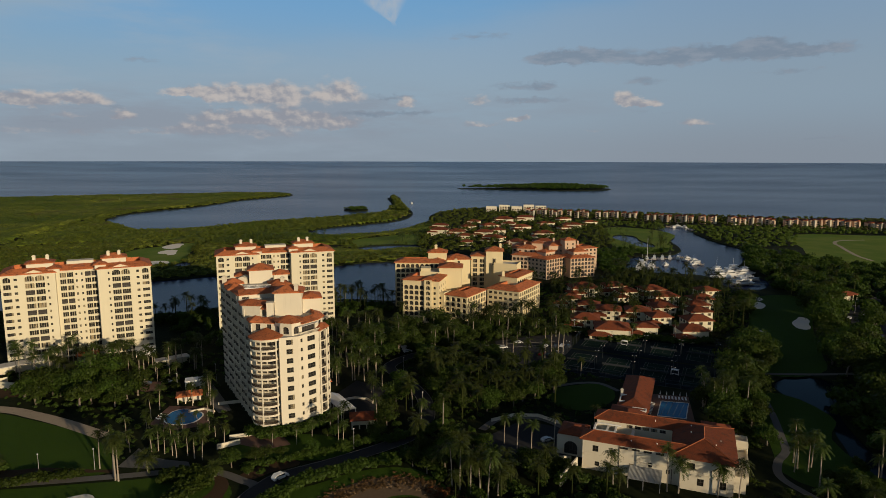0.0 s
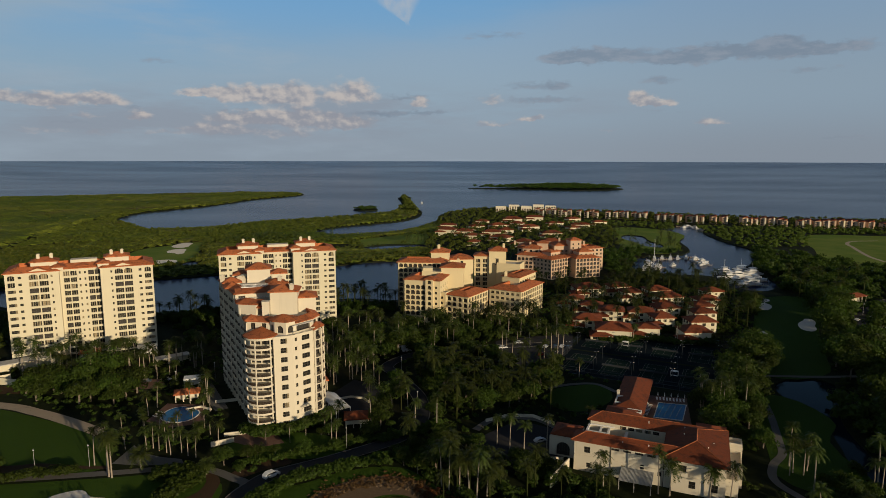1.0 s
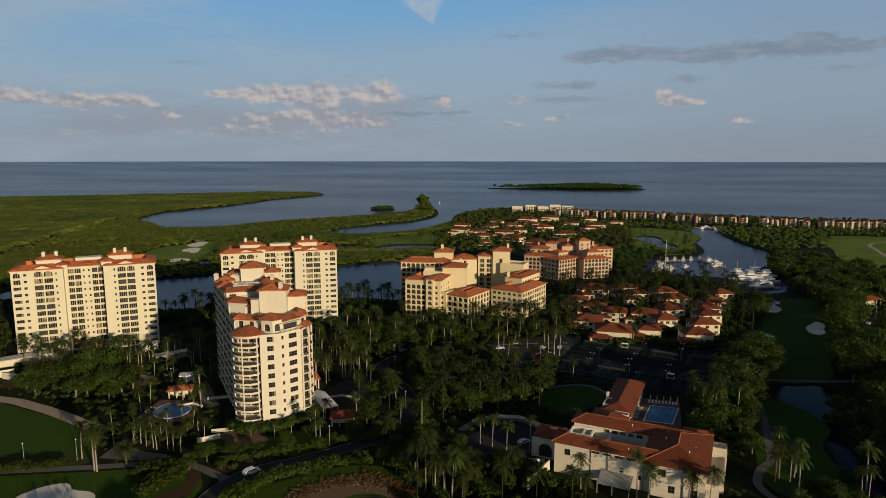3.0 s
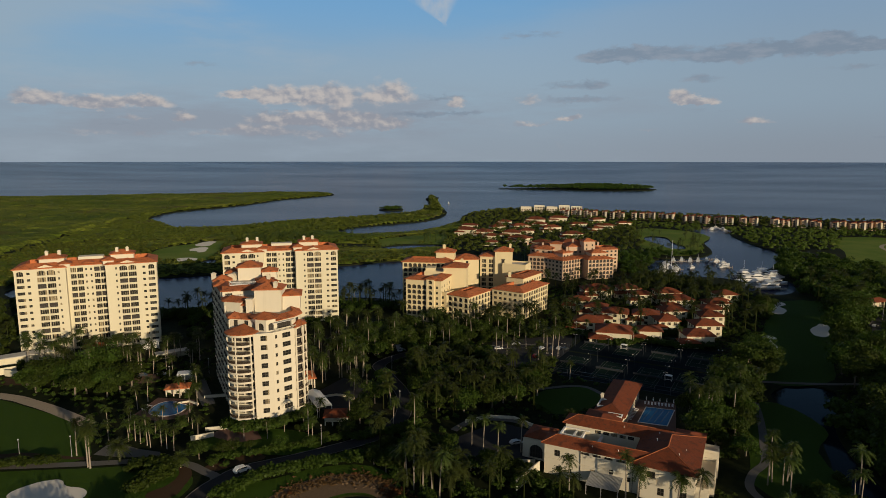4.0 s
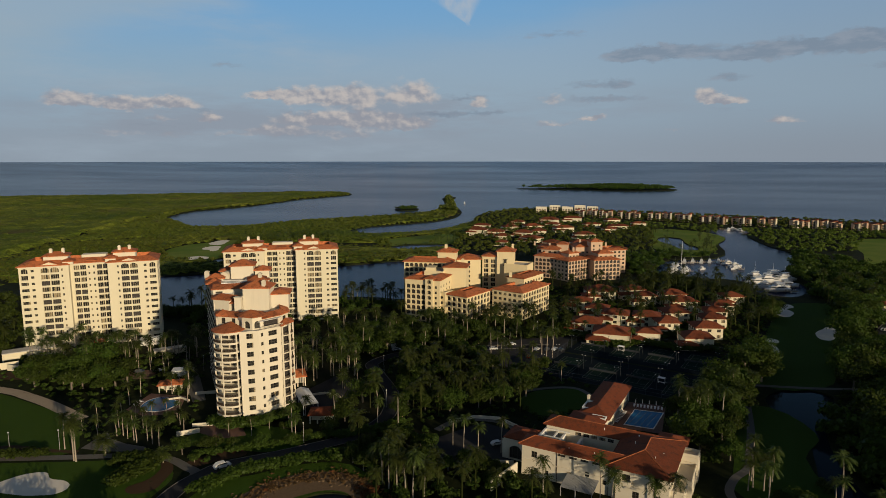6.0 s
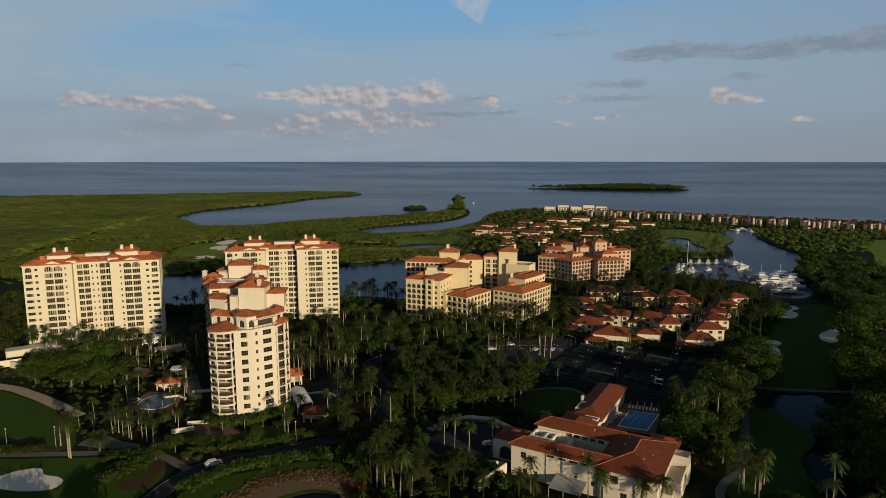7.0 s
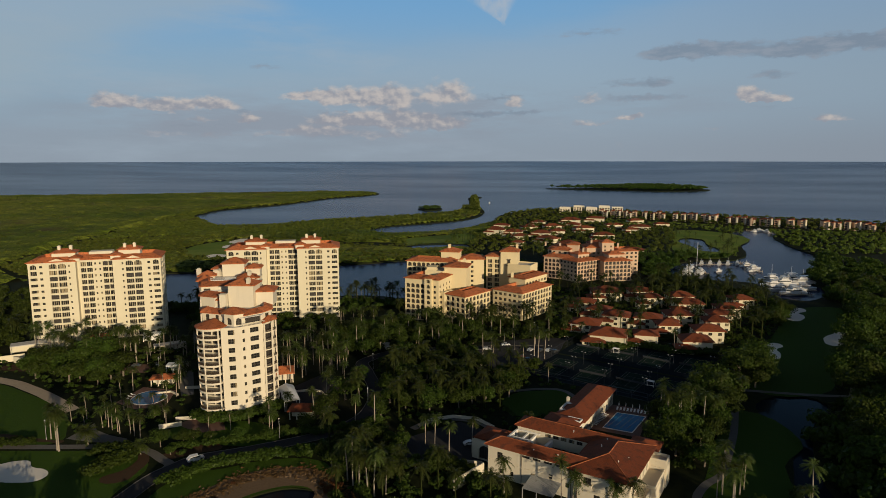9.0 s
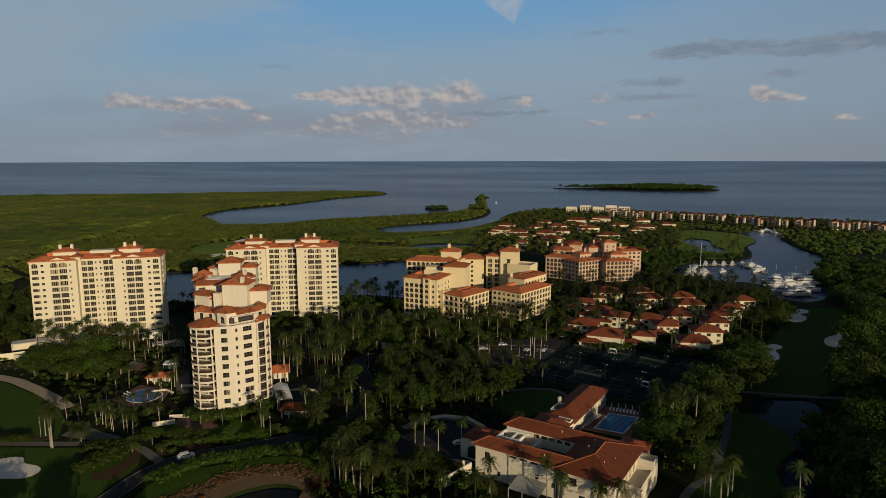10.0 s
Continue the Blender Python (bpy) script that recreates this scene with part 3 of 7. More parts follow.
def make_sea():
    g = Geo()
    rings = [0, 60, 120, 200, 300, 420, 560, 750, 1000, 1300, 1700, 2200, 2600, 2900, 3200, 3500, 3800, 4100, 4400, 4650, 4850]
    k = 96
    for r in rings:
        z = -0.9 if r <= 2600 else -0.9 + 72.0 * ((r - 2600) / 2250) ** 2
        for s in range(k):
            a = 2 * math.pi * s / k
            g.v.append((30 + r * math.cos(a), r * math.sin(a), z))
    for i in range(len(rings) - 1):
        for s in range(k):
            t = (s + 1) % k
            g.f.append((i * k + s, (i + 1) * k + s, (i + 1) * k + t, i * k + t))
            g.m.append(0)
    ob = part("water", g, ["water"], None)
    for p in ob.data.polygons:
        p.use_smooth = True
    tagged(ob, "wide dull blue sea and calm lagoons reaching the horizon", "water", kind="structure")


make_sea()
for loop, lab in ((CANAL, "dark still canal beside trees"), (POND, "dark garden pond")):
    c = np.mean(np.array(loop), 0)
    sheet("canal_water", [[tuple(c + (np.array(p) - c) * 1.02) for p in loop]], -0.55, "canal", lab, "water")

GREENS = {
    "left": [(-210, 232), (-172, 226), (-155, 220), (-120, 203), (-108, 190), (-104, 181), (-132, 176), (-175, 172), (-260, 175), (-265, 225)],
    "fore": [(-180, 168), (-133, 170), (-101, 175), (-74, 178), (-63, 172), (-62, 158), (-66, 120), (-190, 110)],
    "pond": [(-48, 168), (-38, 174), (-28, 181), (-11, 184), (-3, 178), (2, 170), (2, 150), (-12, 138), (-40, 130), (-50, 150)],
    "hotel": [(48, 252), (58, 257), (68, 258), (72, 249), (62, 233), (50, 230), (44, 240)],
    "fairway": [(223, 432), (255, 430), (232, 380), (212, 345), (190, 300), (172, 272), (147, 272), (158, 300), (169, 330), (190, 375)],
    "east": [(148, 225), (136, 205), (128, 170), (108, 176), (112, 200), (124, 232), (134, 250)],
    "north": [(-108, 735), (-89, 757), (-69, 778), (-41, 794), (-27, 750), (-28, 700), (-59, 699), (-82, 691), (-97, 674)],
    "northwest": [(-323, 608), (-326, 652), (-312, 676), (-300, 700), (-285, 706), (-262, 634), (-246, 589), (-248, 566), (-266, 552), (-296, 568)],
    "marina": [(222, 868), (256, 880), (298, 818), (262, 715), (245, 668), (212, 632), (192, 668), (205, 760)],
    "field": [(462, 800), (545, 790), (720, 760), (760, 600), (560, 520), (398, 548), (366, 572), (395, 675)],
    "towerc": [(-62, 205), (-36, 205), (-30, 196), (-60, 190), (-72, 194)],
}
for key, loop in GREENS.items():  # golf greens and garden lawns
    # four open greens take the sun-brightened grass, the rest plain turf
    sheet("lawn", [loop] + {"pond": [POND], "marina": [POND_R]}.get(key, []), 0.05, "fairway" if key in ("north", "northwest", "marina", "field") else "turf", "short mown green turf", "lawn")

SANDS = [[(205, 409), (209, 422), (215, 430), (222, 431), (223, 423), (216, 416), (217, 411), (213, 401), (206, 396)], [(207, 357), (211, 364), (216, 369), (222, 374), (222, 366), (217, 358), (212, 348), (207, 346)],
         [(167.5, 330), (174.5, 342.5), (179.5, 346), (181.5, 341), (176.5, 335), (175.5, 326.5), (170, 317.5), (166, 319), (168.5, 324)], [(-110, 164), (-106, 167.2), (-102.6, 167.8), (-98.5, 164.6), (-92.6, 163.6), (-89.6, 160.9), (-90, 157.4), (-94.4, 155.5), (-103, 155), (-112, 158)],
         [(-290, 624), (-294, 645), (-286, 651), (-277, 635), (-275, 615), (-282, 622)], [(-273, 563), (-277, 576), (-263, 579), (-256, 570), (-258, 557)], [(-300, 660), (-308, 685), (-300, 700), (-291, 680), (-290, 660)], [(-212, 668), (-200, 684), (-194, 672)], [(-212, 770), (-196, 792), (-190, 778)]]
for loop in SANDS:
    sheet("bunker", [loop], 0.11, "sand", "pale kidney-shaped golf bunker of raked sand", "bunker", 0.02)


def strip(name, pts, width, z, mat, label, category, edge=None):
    """A road or path along a line of points."""
    g = Geo()
    left, right = [], []
    for i, p in enumerate(pts):
        a, b = Vector(pts[max(0, i - 1)]), Vector(pts[min(len(pts) - 1, i + 1)])
        d = (b - a).normalized()
        nrm = Vector((-d.y, d.x))
        left.append(Vector(p) + nrm * width / 2)
        right.append(Vector(p) - nrm * width / 2)
    for i in range(len(pts) - 1):
        g.poly([(*right[i], z), (*right[i + 1], z), (*left[i + 1], z), (*left[i], z)], 0)
        if edge:
            for side, s in ((left, 1), (right, -1)):
                d = (side[i + 1] - side[i]).normalized()
                o = Vector((-d.y, d.x)) * s * 0.25
                a, b = side[i], side[i + 1]
                q = [a, b, b + o, a + o] if s < 0 else [b, a, a + o, b + o]
                g.prism([tuple(v) for v in (q if s > 0 else q)], z, z + 0.13, 1)
    ob = part(name, g, [mat, edge or mat], None)
    return tagged(ob, label, category, kind="structure")


def curve_pts(pts, n=6):
    """A smooth line through points (Catmull-Rom)."""
    out = []
    P = [Vector(p) for p in (pts[0], *pts, pts[-1])]
    for i in range(1, len(P) - 2):
        for k in range(n):
            t = k / n
            a, b, c, d = P[i - 1:i + 3]
            out.append(tuple(0.5 * (2 * b + (c - a) * t + (2 * a - 5 * b + 4 * c - d) * t * t + (3 * b - 3 * c + d - a) * t ** 3)))
    out.append(tuple(pts[-1]))
    return out


ROADS = [
    ("path", [(-260, 165), (-180, 169), (-133, 173), (-101, 178), (-85, 181), (-71, 181), (-61, 176), (-56, 172), (-57, 160), (-62, 140)], 3.2, "concrete", "pale concrete golf cart path"),
    ("path", [(-215, 236), (-171, 229), (-156, 224), (-140, 217), (-119, 206)], 5.2, "sandy", "worn sandy service path"),
    ("road", [(-60, 130), (-57.5, 152), (-56.5, 164), (-53.5, 172), (-49, 178.5), (-34, 188), (-15, 202.5), (-9, 212), (-6, 225), (-9, 245), (-20, 268), (-25, 282), (-10, 300), (28, 312), (60, 318)], 5.6, "asphalt", "dark asphalt drive with pale kerbs"),
    ("path", [(134, 252), (127, 228), (119, 206), (115, 196), (108, 188), (104, 178), (108, 165), (114, 140)], 2.6, "concrete", "narrow concrete path beside the canal"),
    ("path", [(142, 272), (172, 271), (205, 274)], 2.6, "concrete", "narrow concrete path across the fairway"),
    ("road", [(215, 262), (226, 305), (233, 340), (250, 370), (285, 410), (330, 440)], 7.5, "asphalt", "dark asphalt road beside parked vehicles"),
    ("path", [(46, 254), (58, 259), (68, 259), (74, 250)], 2.2, "concrete", "pale curved garden path"),
    ("path", [(44, 214), (36, 222), (22, 222), (14, 212)], 3.0, "concrete", "curved pale forecourt kerb"),
    ("path", [(-388, 608), (-377, 650), (-360, 672), (-336, 700), (-318, 726), (-298, 746), (-270, 770)], 3.0, "concrete", "pale golf path between greens"),
    ("path", [(510, 745), (475, 738), (455, 715), (446, 691), (432, 656), (419, 619), (414, 590)], 4.0, "sandy", "pale path across the open field"),
    ("promenade", [(-185, 371), (-150, 384), (-73, 413), (-33, 411)], 3.0, "concrete", "pale waterside promenade"),
]
for nm, pts, w, mat, lab in ROADS:
    strip(nm, curve_pts(pts), w, 0.09 if nm != "road" else 0.13, mat, lab, nm, "concrete" if nm == "road" else None)

PADS = [
    ("forecourt", [(14, 205), (30, 221), (42, 214), (42, 192), (24, 187), (14, 192)], "asphalt", "dark paved forecourt of the clubhouse"),
    ("car_park", [(26, 288), (28, 322), (52, 332), (72, 338), (66, 306), (48, 280)], "asphalt", "dark asphalt car park among trees"),
    ("yard", [(-99, 256), (-82, 229), (-86, 226), (-95, 239), (-104, 254)], "concrete", "pale paved yard beside the tower"),
    ("plaza", [(-69, 207), (-56, 206), (-52, 200), (-60, 196), (-72, 201)], "brick", "red brick paved entrance plaza"),
    ("plaza", [(-146, 258), (-122, 260), (-117, 250), (-134, 245)], "brick", "red brick paved motor court"),
    ("pool_deck", [(-108, 233), (-92, 232), (-86, 215), (-97, 211), (-108, 216)], "brick", "red brick paved pool deck"),
    ("car_park", [(218, 300), (250, 345), (275, 385), (300, 380), (262, 325), (235, 290)], "asphalt", "asphalt parking apron with vehicles"),
    ("drive", [(-50, 232), (-28, 222), (-22, 250), (-38, 262)], "asphalt", "dark paved drop-off drive"),
]
SOIL = [[(-260, 178), (-200, 179.5), (-133, 182), (-127, 183.5), (-119, 183), (-108, 182.2), (-102, 181.6), (-108, 180.6), (-116, 179.2), (-130, 176.4), (-200, 172.5), (-260, 170)], [(-72, 161), (-68.5, 168), (-68.5, 174), (-70, 178.5), (-65.4, 176), (-63.6, 168), (-64.4, 161)], [(-62, 176.5), (-52, 182), (-46, 187.5), (-60, 183)], [(-190, 246), (-176, 250), (-168, 248), (-178, 241)]]
sheet("pond_bank", [[(-40, 148), (-37.5, 160), (-32, 169.5), (-24, 176), (-13, 178.6), (-5, 176), (1.4, 169), (3.4, 160), (-3, 160), (-5, 165.6), (-11, 168), (-18.4, 165), (-25.6, 157), (-29, 146)]], 0.075, "rock", "rough brown rocky bank round the pond", "bank")
for loop in SOIL:
    sheet("flower_bed", [loop], 0.085, "soil", "bare brown soil bed under shrubs", "flower bed")
PADS.append(("paving", [(-103, 184), (-102.5, 197), (-97.5, 192), (-90, 189), (-82, 187.6), (-80, 184.4), (-93, 183)], "concrete", "pale paved apron beside the cart path"))
for nm, loop, mat, lab in PADS:
    sheet(nm, [loop], 0.07, mat, lab, nm.replace("_", " "), smooth=False)


# ---- towers ----
def gable(g, x0, x1, z, rise, y0, y1, mi=0, wall_mi=1):
    """A small gable: pediment wall with two roof planes behind it."""
    xm = (x0 + x1) / 2
    g.poly([(x0, y0, z), (x1, y0, z), (xm, y0, z + rise)], wall_mi)
    e = 0.5
    s = rise / ((x1 - x0) / 2)
    for xa, sg in ((x0, -1), (x1, 1)):
        a, b = (xa + sg * e, y0 - e, z - s * e + 0.05), (xm, y0 - e, z + rise + 0.05)
        c, d = (xm, y1, z + rise + 0.05), (xa + sg * e, y1, z - s * e + 0.05)
        up = Vector((0, 0, 0.28))
        q = [a, b, c, d] if sg < 0 else [b, a, d, c]
        g.poly([Vector(p) + up for p in q], mi)
        g.poly([Vector(p) for p in reversed(q)], mi)
        g.poly([a, b, Vector(b) + up, Vector(a) + up] if sg < 0 else [b, a, Vector(a) + up, Vector(b) + up], mi)


def chimney(parent, x, y, z, s=1.3, h=2.4, mat="ivory"):
    g = Geo()
    g.box(x - s / 2, y - s / 2, z, x + s / 2, y + s / 2, z + h)
    g.box(x - s / 2 - 0.15, y - s / 2 - 0.15, z + h, x + s / 2 + 0.15, y + s / 2 + 0.15, z + h + 0.25)
    g.box(x - s / 3, y - s / 3, z + h + 0.25, x + s / 3, y + s / 3, z + h + 0.6)
    return part("chimney", g, [mat], parent)


def slab_tower(m, label):
    """A thirteen-storey block with two gabled wings, a recessed middle and two tiled penthouses."""
    b = base("apartment_tower", m, label, "apartment tower", "waterside towers")
    H, st, n = 43.0, 3.23, 13
    small, tall = rows(1.35, st, n, 1.45), rows(0.75, st, n, 2.32)
    W, D, R = 65.0, 22.0, 4.0
    c1, c2 = 22.5, 40.6

    def bay(u, w, dark, top=True):
        """A column of loggia windows; on some storeys dark screens are drawn across it."""
        body = [r for k, r in enumerate(tall[:-1] if top else tall) if k not in dark]
        cols = [(u, w, "log", body), (u, w, "logd", [tall[k] for k in dark])]
        return cols + ([(u, w, "logarch", [(tall[-1][0], 2.62)])] if top else [])
    single = rows(1.5, st, n, 1.15)
    wall(b, (0, 0), (c1, 0), 0, H, [(2.5, 3.3, "win3", small[:-2]), (2.5, 3.0, "log", [tall[-2]]), (2.5, 3.0, "logarch", [(tall[-1][0], 2.5)]), (6.1, 1.4, "win1", single), *bay(11.7, 3.8, (3, 7, 10)), *bay(16.0, 3.8, (3, 7)), (19.4, 0.8, "win1", single)])
    wall(b, (c1, 0), (c1, R), 0, H, [])
    wall(b, (c1, R), (c2, R), 0, H, [*bay(25.4 - c1, 2.6, (1, 4, 8), False), *bay(28.5 - c1, 2.8, (1, 8), False), (31.3 - c1, 0.8, "win1", single), (33.6 - c1, 0.8, "win1", single), *bay(36.3 - c1, 2.6, (0, 8, 12), False), *bay(39.05 - c1, 2.3, (0, 5, 8, 12), False)])
    wall(b, (c2, R), (c2, 0), 0, H, [])
    wall(b, (c2, 0), (W, 0), 0, H, [(45.6 - c2, 0.8, "win1", single), *bay(49.0 - c2, 3.8, (4, 10)), *bay(53.3 - c2, 3.8, (4, 7, 10)), (58.9 - c2, 1.4, "win1", single), (62.5 - c2, 3.3, "win3", small[:-2]), (62.5 - c2, 3.0, "log", [tall[-2]]), (62.5 - c2, 3.0, "logarch", [(tall[-1][0], 2.5)])])
    side = [(4.0, 2.2, "win2", small), (9.0, 3.0, "log", tall), (14.0, 2.2, "win2", small), (18.5, 2.2, "win2", small)]
    wall(b, (W, 0), (W, D), 0, H, side)
    wall(b, (W, D), (0, D), 0, H, [(u, 3.6, "log", tall) for u in (8, 20, 32.5, 45, 57)])
    wall(b, (0, D), (0, 0), 0, H, side)
    # recessed balconies high on the middle
    for k in (11, 12):
        g = Geo()
        z = 0.75 + st * k - 0.35
        g.box(30.3, R - 1.1, z, 34.5, R, z + 0.25)
        g.box(30.3, R - 1.1, z + 0.25, 34.5, R - 1.0, z + 1.0)
        part("balcony", g, ["ivory"], b, "projecting cream balcony")
    g = Geo()
    g.poly([(0, 0, H), (c1, 0, H), (c1, R, H), (c2, R, H), (c2, 0, H), (W, 0, H), (W, D, H), (0, D, H)])
    g.box(c1 + 1, D - 1, H, c2 - 1, D - 0.6, H + 1.1)
    part("roof_deck", g, ["flat_roof"], b)
    # cornices
    for x0, x1, y in ((0, c1, 0), (c2, W, 0), (c1, c2, R)):
        g = Geo()
        g.box(x0 - (0.25 if y == 0 else -0.3), y - 0.3, H - 0.55, x1 + (0.25 if y == 0 else -0.3), y - 0.004, H - 0.05)
        part("cornice", g, ["ivory"], b)
    # tiled roofs: strips round the flat deck, gables, penthouses
    for p, q, e in (((0, 0), (c1, 0), True), ((c2, 0), (W, 0), True), ((W, 0), (W, D), True), ((0, D), (0, 0), True), ((W, D), (0, D), True), ((c1, R), (c2, R), False)):
        g = Geo()
        g.lean_to(p, q, H, 4.2, 2.0, 0.9, ends=e)
        part("roof", g, ["tile"], b, "orange clay tile roof slope")
    for x0, x1 in ((8.9, 18.8), (46.2, 56.1)):
        g = Geo()
        gable(g, x0, x1, H + 0.2, 1.7, -0.25, 6.5)
        part("gable", g, ["tile", "cream"], b, "tiled gable over arched windows")
    for x0, x1, y0, y1, z1 in ((10.4, 21.6, 5, 13, 47.0), (43, 54, 6.5, 15, 47.2), (19.6, 24.4, 1.0, 9, 44.5), (39.6, 44.6, 1.0, 9, 45.0)):
        g = Geo()
        g.prism(rect(x0, y0, x1, y1), H + 0.004, z1)
        part("penthouse", g, ["ivory"], b, "plain cream penthouse box")
        g = Geo()
        g.hip(x0, y0, x1, y1, z1, 0.36, 0.8)
        part("roof", g, ["tile"], b, "orange clay tile hip roof")
    for x, y in ((13.6, 8.0), (19.2, 8.4), (46.0, 8.6), (51.0, 9.0)):
        chimney(b, x, y, 47.6, 1.4, 2.6)
    g = Geo()
    g.hip(30.0, R - 0.8, 35.0, R + 4, H + 1.0, 0.3, 0.4)
    part("roof", g, ["tile"], b, "small tiled roof over the middle")
    g = Geo()
    g.box(27, 12, H, 39, 18, H + 3.2)
    part("plant_room", g, ["ivory"], b)
    return b


def facing(p, q):
    """Pose of a block whose front runs from p to q."""
    return pose(p[0], p[1], 0, 0, 0, math.degrees(math.atan2(q[1] - p[1], q[0] - p[0])))


slab_tower(facing((-203.3, 278.7), (-147.5, 309)) @ Matrix.Diagonal((0.965, 1, 1, 1)), "tall cream stucco tower with orange clay roofs behind palms")
slab_tower(facing((-126, 339), (-64, 361)), "tall cream stucco tower with orange clay roofs beside the lagoon")


def curved_tower():
    """The nearest tower: rounded balcony corners, a stepped penthouse and a long rear wing."""
    ox, oy = -58.0, 225.0
    b = base("apartment_tower", pose(ox, oy, 0), "tall cream stucco tower with rounded balcony corner and stepped orange roofs", "apartment tower", "waterside towers")

    def w2(*pts):
        return [(x - ox, y - oy) for x, y in pts]
    H, st = 34.6, 3.39
    small, tall = rows(1.3, st, 10, 1.85), rows(0.6, st, 10, 2.65)
    foot = w2((-57.4, 209.6), (-51.4, 212.3), (-45.4, 219.2), (-43.8, 225.0), (-45.2, 228.4), (-70.5, 271), (-95, 260), (-67.8, 214.8), (-66.6, 212.4), (-62.6, 212.0), (-58.4, 212.2))
    k = len(foot)
    cols = {
        0: [(3.6, 2.3, "win2", small)],
        1: [(1.5, 0.9, "win1", rows(1.6, st, 10, 1.3)), (5.7, 3.3, "win3", small)],
        2: [(3.0, 4.2, "logd", tall)],
        3: [],
        4: [(u, 3.2, "log", tall) for u in (5, 14, 23, 32, 41)],
        5: [(u, 3.2, "log", tall) for u in (5, 12, 19)],
        6: [c for u in (4.6, 15.2, 25.8, 36.4, 46.6) for c in ((u - 2.05, 2.4, "logd", tall), (u + 2.05, 2.4, "logd", tall), (u + 5.2, 1.3, "win1", rows(1.2, st, 10, 1.7)))],
        8: [(2.0, 3.7, "logd", tall)], 9: [(2.1, 3.85, "logd", tall)],
    }
    for i in range(k):
        wall(b, foot[i], foot[(i + 1) % k], 0, H, cols.get(i, []), ("ivory",))
    g = Geo()
    g.poly([(*p, H) for p in foot])
    part("roof_deck", g, ["flat_roof"], b)
    # balcony bays down the long side: piers, slabs and rails
    p, q = Vector(foot[6]), Vector(foot[7])
    side_turn = math.degrees(math.atan2(q.y - p.y, q.x - p.x))

    def bay_stack(floors, top):
        """Piers and bowed balcony slabs of one stack, floors high."""
        g = Geo()
        for u in (-4.1, 0.0, 4.1):
            g.box(u - 0.24, -0.42, 0.0, u + 0.24, -0.004, top)
        for f in range(1, floors + 1):
            for u in (-2.05, 2.05):
                bow = [(u - 1.81, -0.42), (u - 1.1, -0.72), (u, -0.85), (u + 1.1, -0.72), (u + 1.81, -0.42), (u + 1.81, -0.004), (u - 1.81, -0.004)]
                g.prism(bow, f * st - 0.2, f * st + 0.26)
        return g.mesh("balcony", ["ivory"])
    bar = Geo()
    bow = [(-1.76, -0.40), (-1.08, -0.66), (0.0, -0.78), (1.08, -0.66), (1.76, -0.40)]
    for (xa, ya), (xb, yb) in zip(bow, bow[1:]):
        bar.prism([(xa, ya), (xb, yb), (xb, yb + 0.06), (xa, ya + 0.06)], 1.28, 1.36)
        for k in range(5):
            x, y = xa + (xb - xa) * (k + 0.5) / 5, ya + (yb - ya) * (k + 0.5) / 5
            bar.box(x - 0.025, y, 0.27, x + 0.025, y + 0.05, 1.28)
    bar_me = bar.mesh("railing", ["rail"])
    stacks = {13: bay_stack(12, 44.4), 12: bay_stack(11, 41.2), 11: bay_stack(10, 37.9)}
    for u, n in ((4.6, 13), (15.2, 13), (25.8, 13), (36.4, 12), (46.6, 11)):
        o = p + (q - p).normalized() * u
        s = part("balcony", stacks[n], None, b, "stacked balconies between cream piers", pose(o.x, o.y, 0, 0, 0, side_turn))
        for f in range(1, n):
            for x in (-2.05, 2.05):
                part("railing", bar_me, None, s, "bronze balcony railing", pose(x, 0, f * st))
    # rounded balcony stack at the front corner: slabs, rails and columns
    cx, cy = w2((-62.6, 213.2))[0]
    arc = [(cx + 6.0 * math.cos(a), cy + 5.6 * math.sin(a)) for a in (radians(d) for d in range(196, 322, 9))]
    slab = Geo()
    slab.prism(arc + [w2((-57.8, 212.4))[0], w2((-67.4, 214.2))[0]], -0.42, 0.28)
    slab_me = slab.mesh("balcony_slab", ["ivory"])
    rail = Geo()
    for (x0, y0), (x1, y1) in zip(arc, arc[1:]):
        d = Vector((x1 - x0, y1 - y0))
        nrm = Vector((d.y, -d.x)).normalized() * -0.12
        for z0, z1 in ((1.10, 1.18), (0.50, 0.55)):
            q = [(x0 + nrm.x, y0 + nrm.y), (x1 + nrm.x, y1 + nrm.y), (x1 + nrm.x * 1.6, y1 + nrm.y * 1.6), (x0 + nrm.x * 1.6, y0 + nrm.y * 1.6)]
            rail.prism(q, z0, z1)
        for s in range(6):
            px, py = x0 + d.x * s / 6 + nrm.x * 1.3, y0 + d.y * s / 6 + nrm.y * 1.3
            rail.box(px - 0.04, py - 0.04, 0.28, px + 0.04, py + 0.04, 1.1)
    rail_me = rail.mesh("balcony_rail", ["rail"])
    for f in range(1, 10):
        s = part("balcony", slab_me, None, b, at=pose(0, 0, f * st))
        part("railing", rail_me, None, s, "bronze balcony railing")
    for d in (200, 262, 316):
        g = Geo()
        x, y = cx + 5.7 * math.cos(radians(d)), cy + 5.3 * math.sin(radians(d))
        g.tube([(x, y, 0), (x, y, H - 0.1)], [0.30, 0.30], 8)
        part("column", g, ["ivory"], b)
    g = Geo()
    band = [(cx + 6.1 * math.cos(a), cy + 5.7 * math.sin(a)) for a in (radians(d) for d in range(190, 326, 9))] + [w2((-57.2, 213.0))[0], w2((-66.5, 216))[0]]
    g.prism(band, H - 0.9, H)
    part("cornice", g, ["ivory"], b)
    g = Geo()
    g.cone_roof(band, H + 0.004, 1.7, 0.5, apex=w2((-63.6, 216.6))[0])
    part("roof", g, ["tile"], b, "rounded orange clay tile roof over balconies")
    g = Geo()
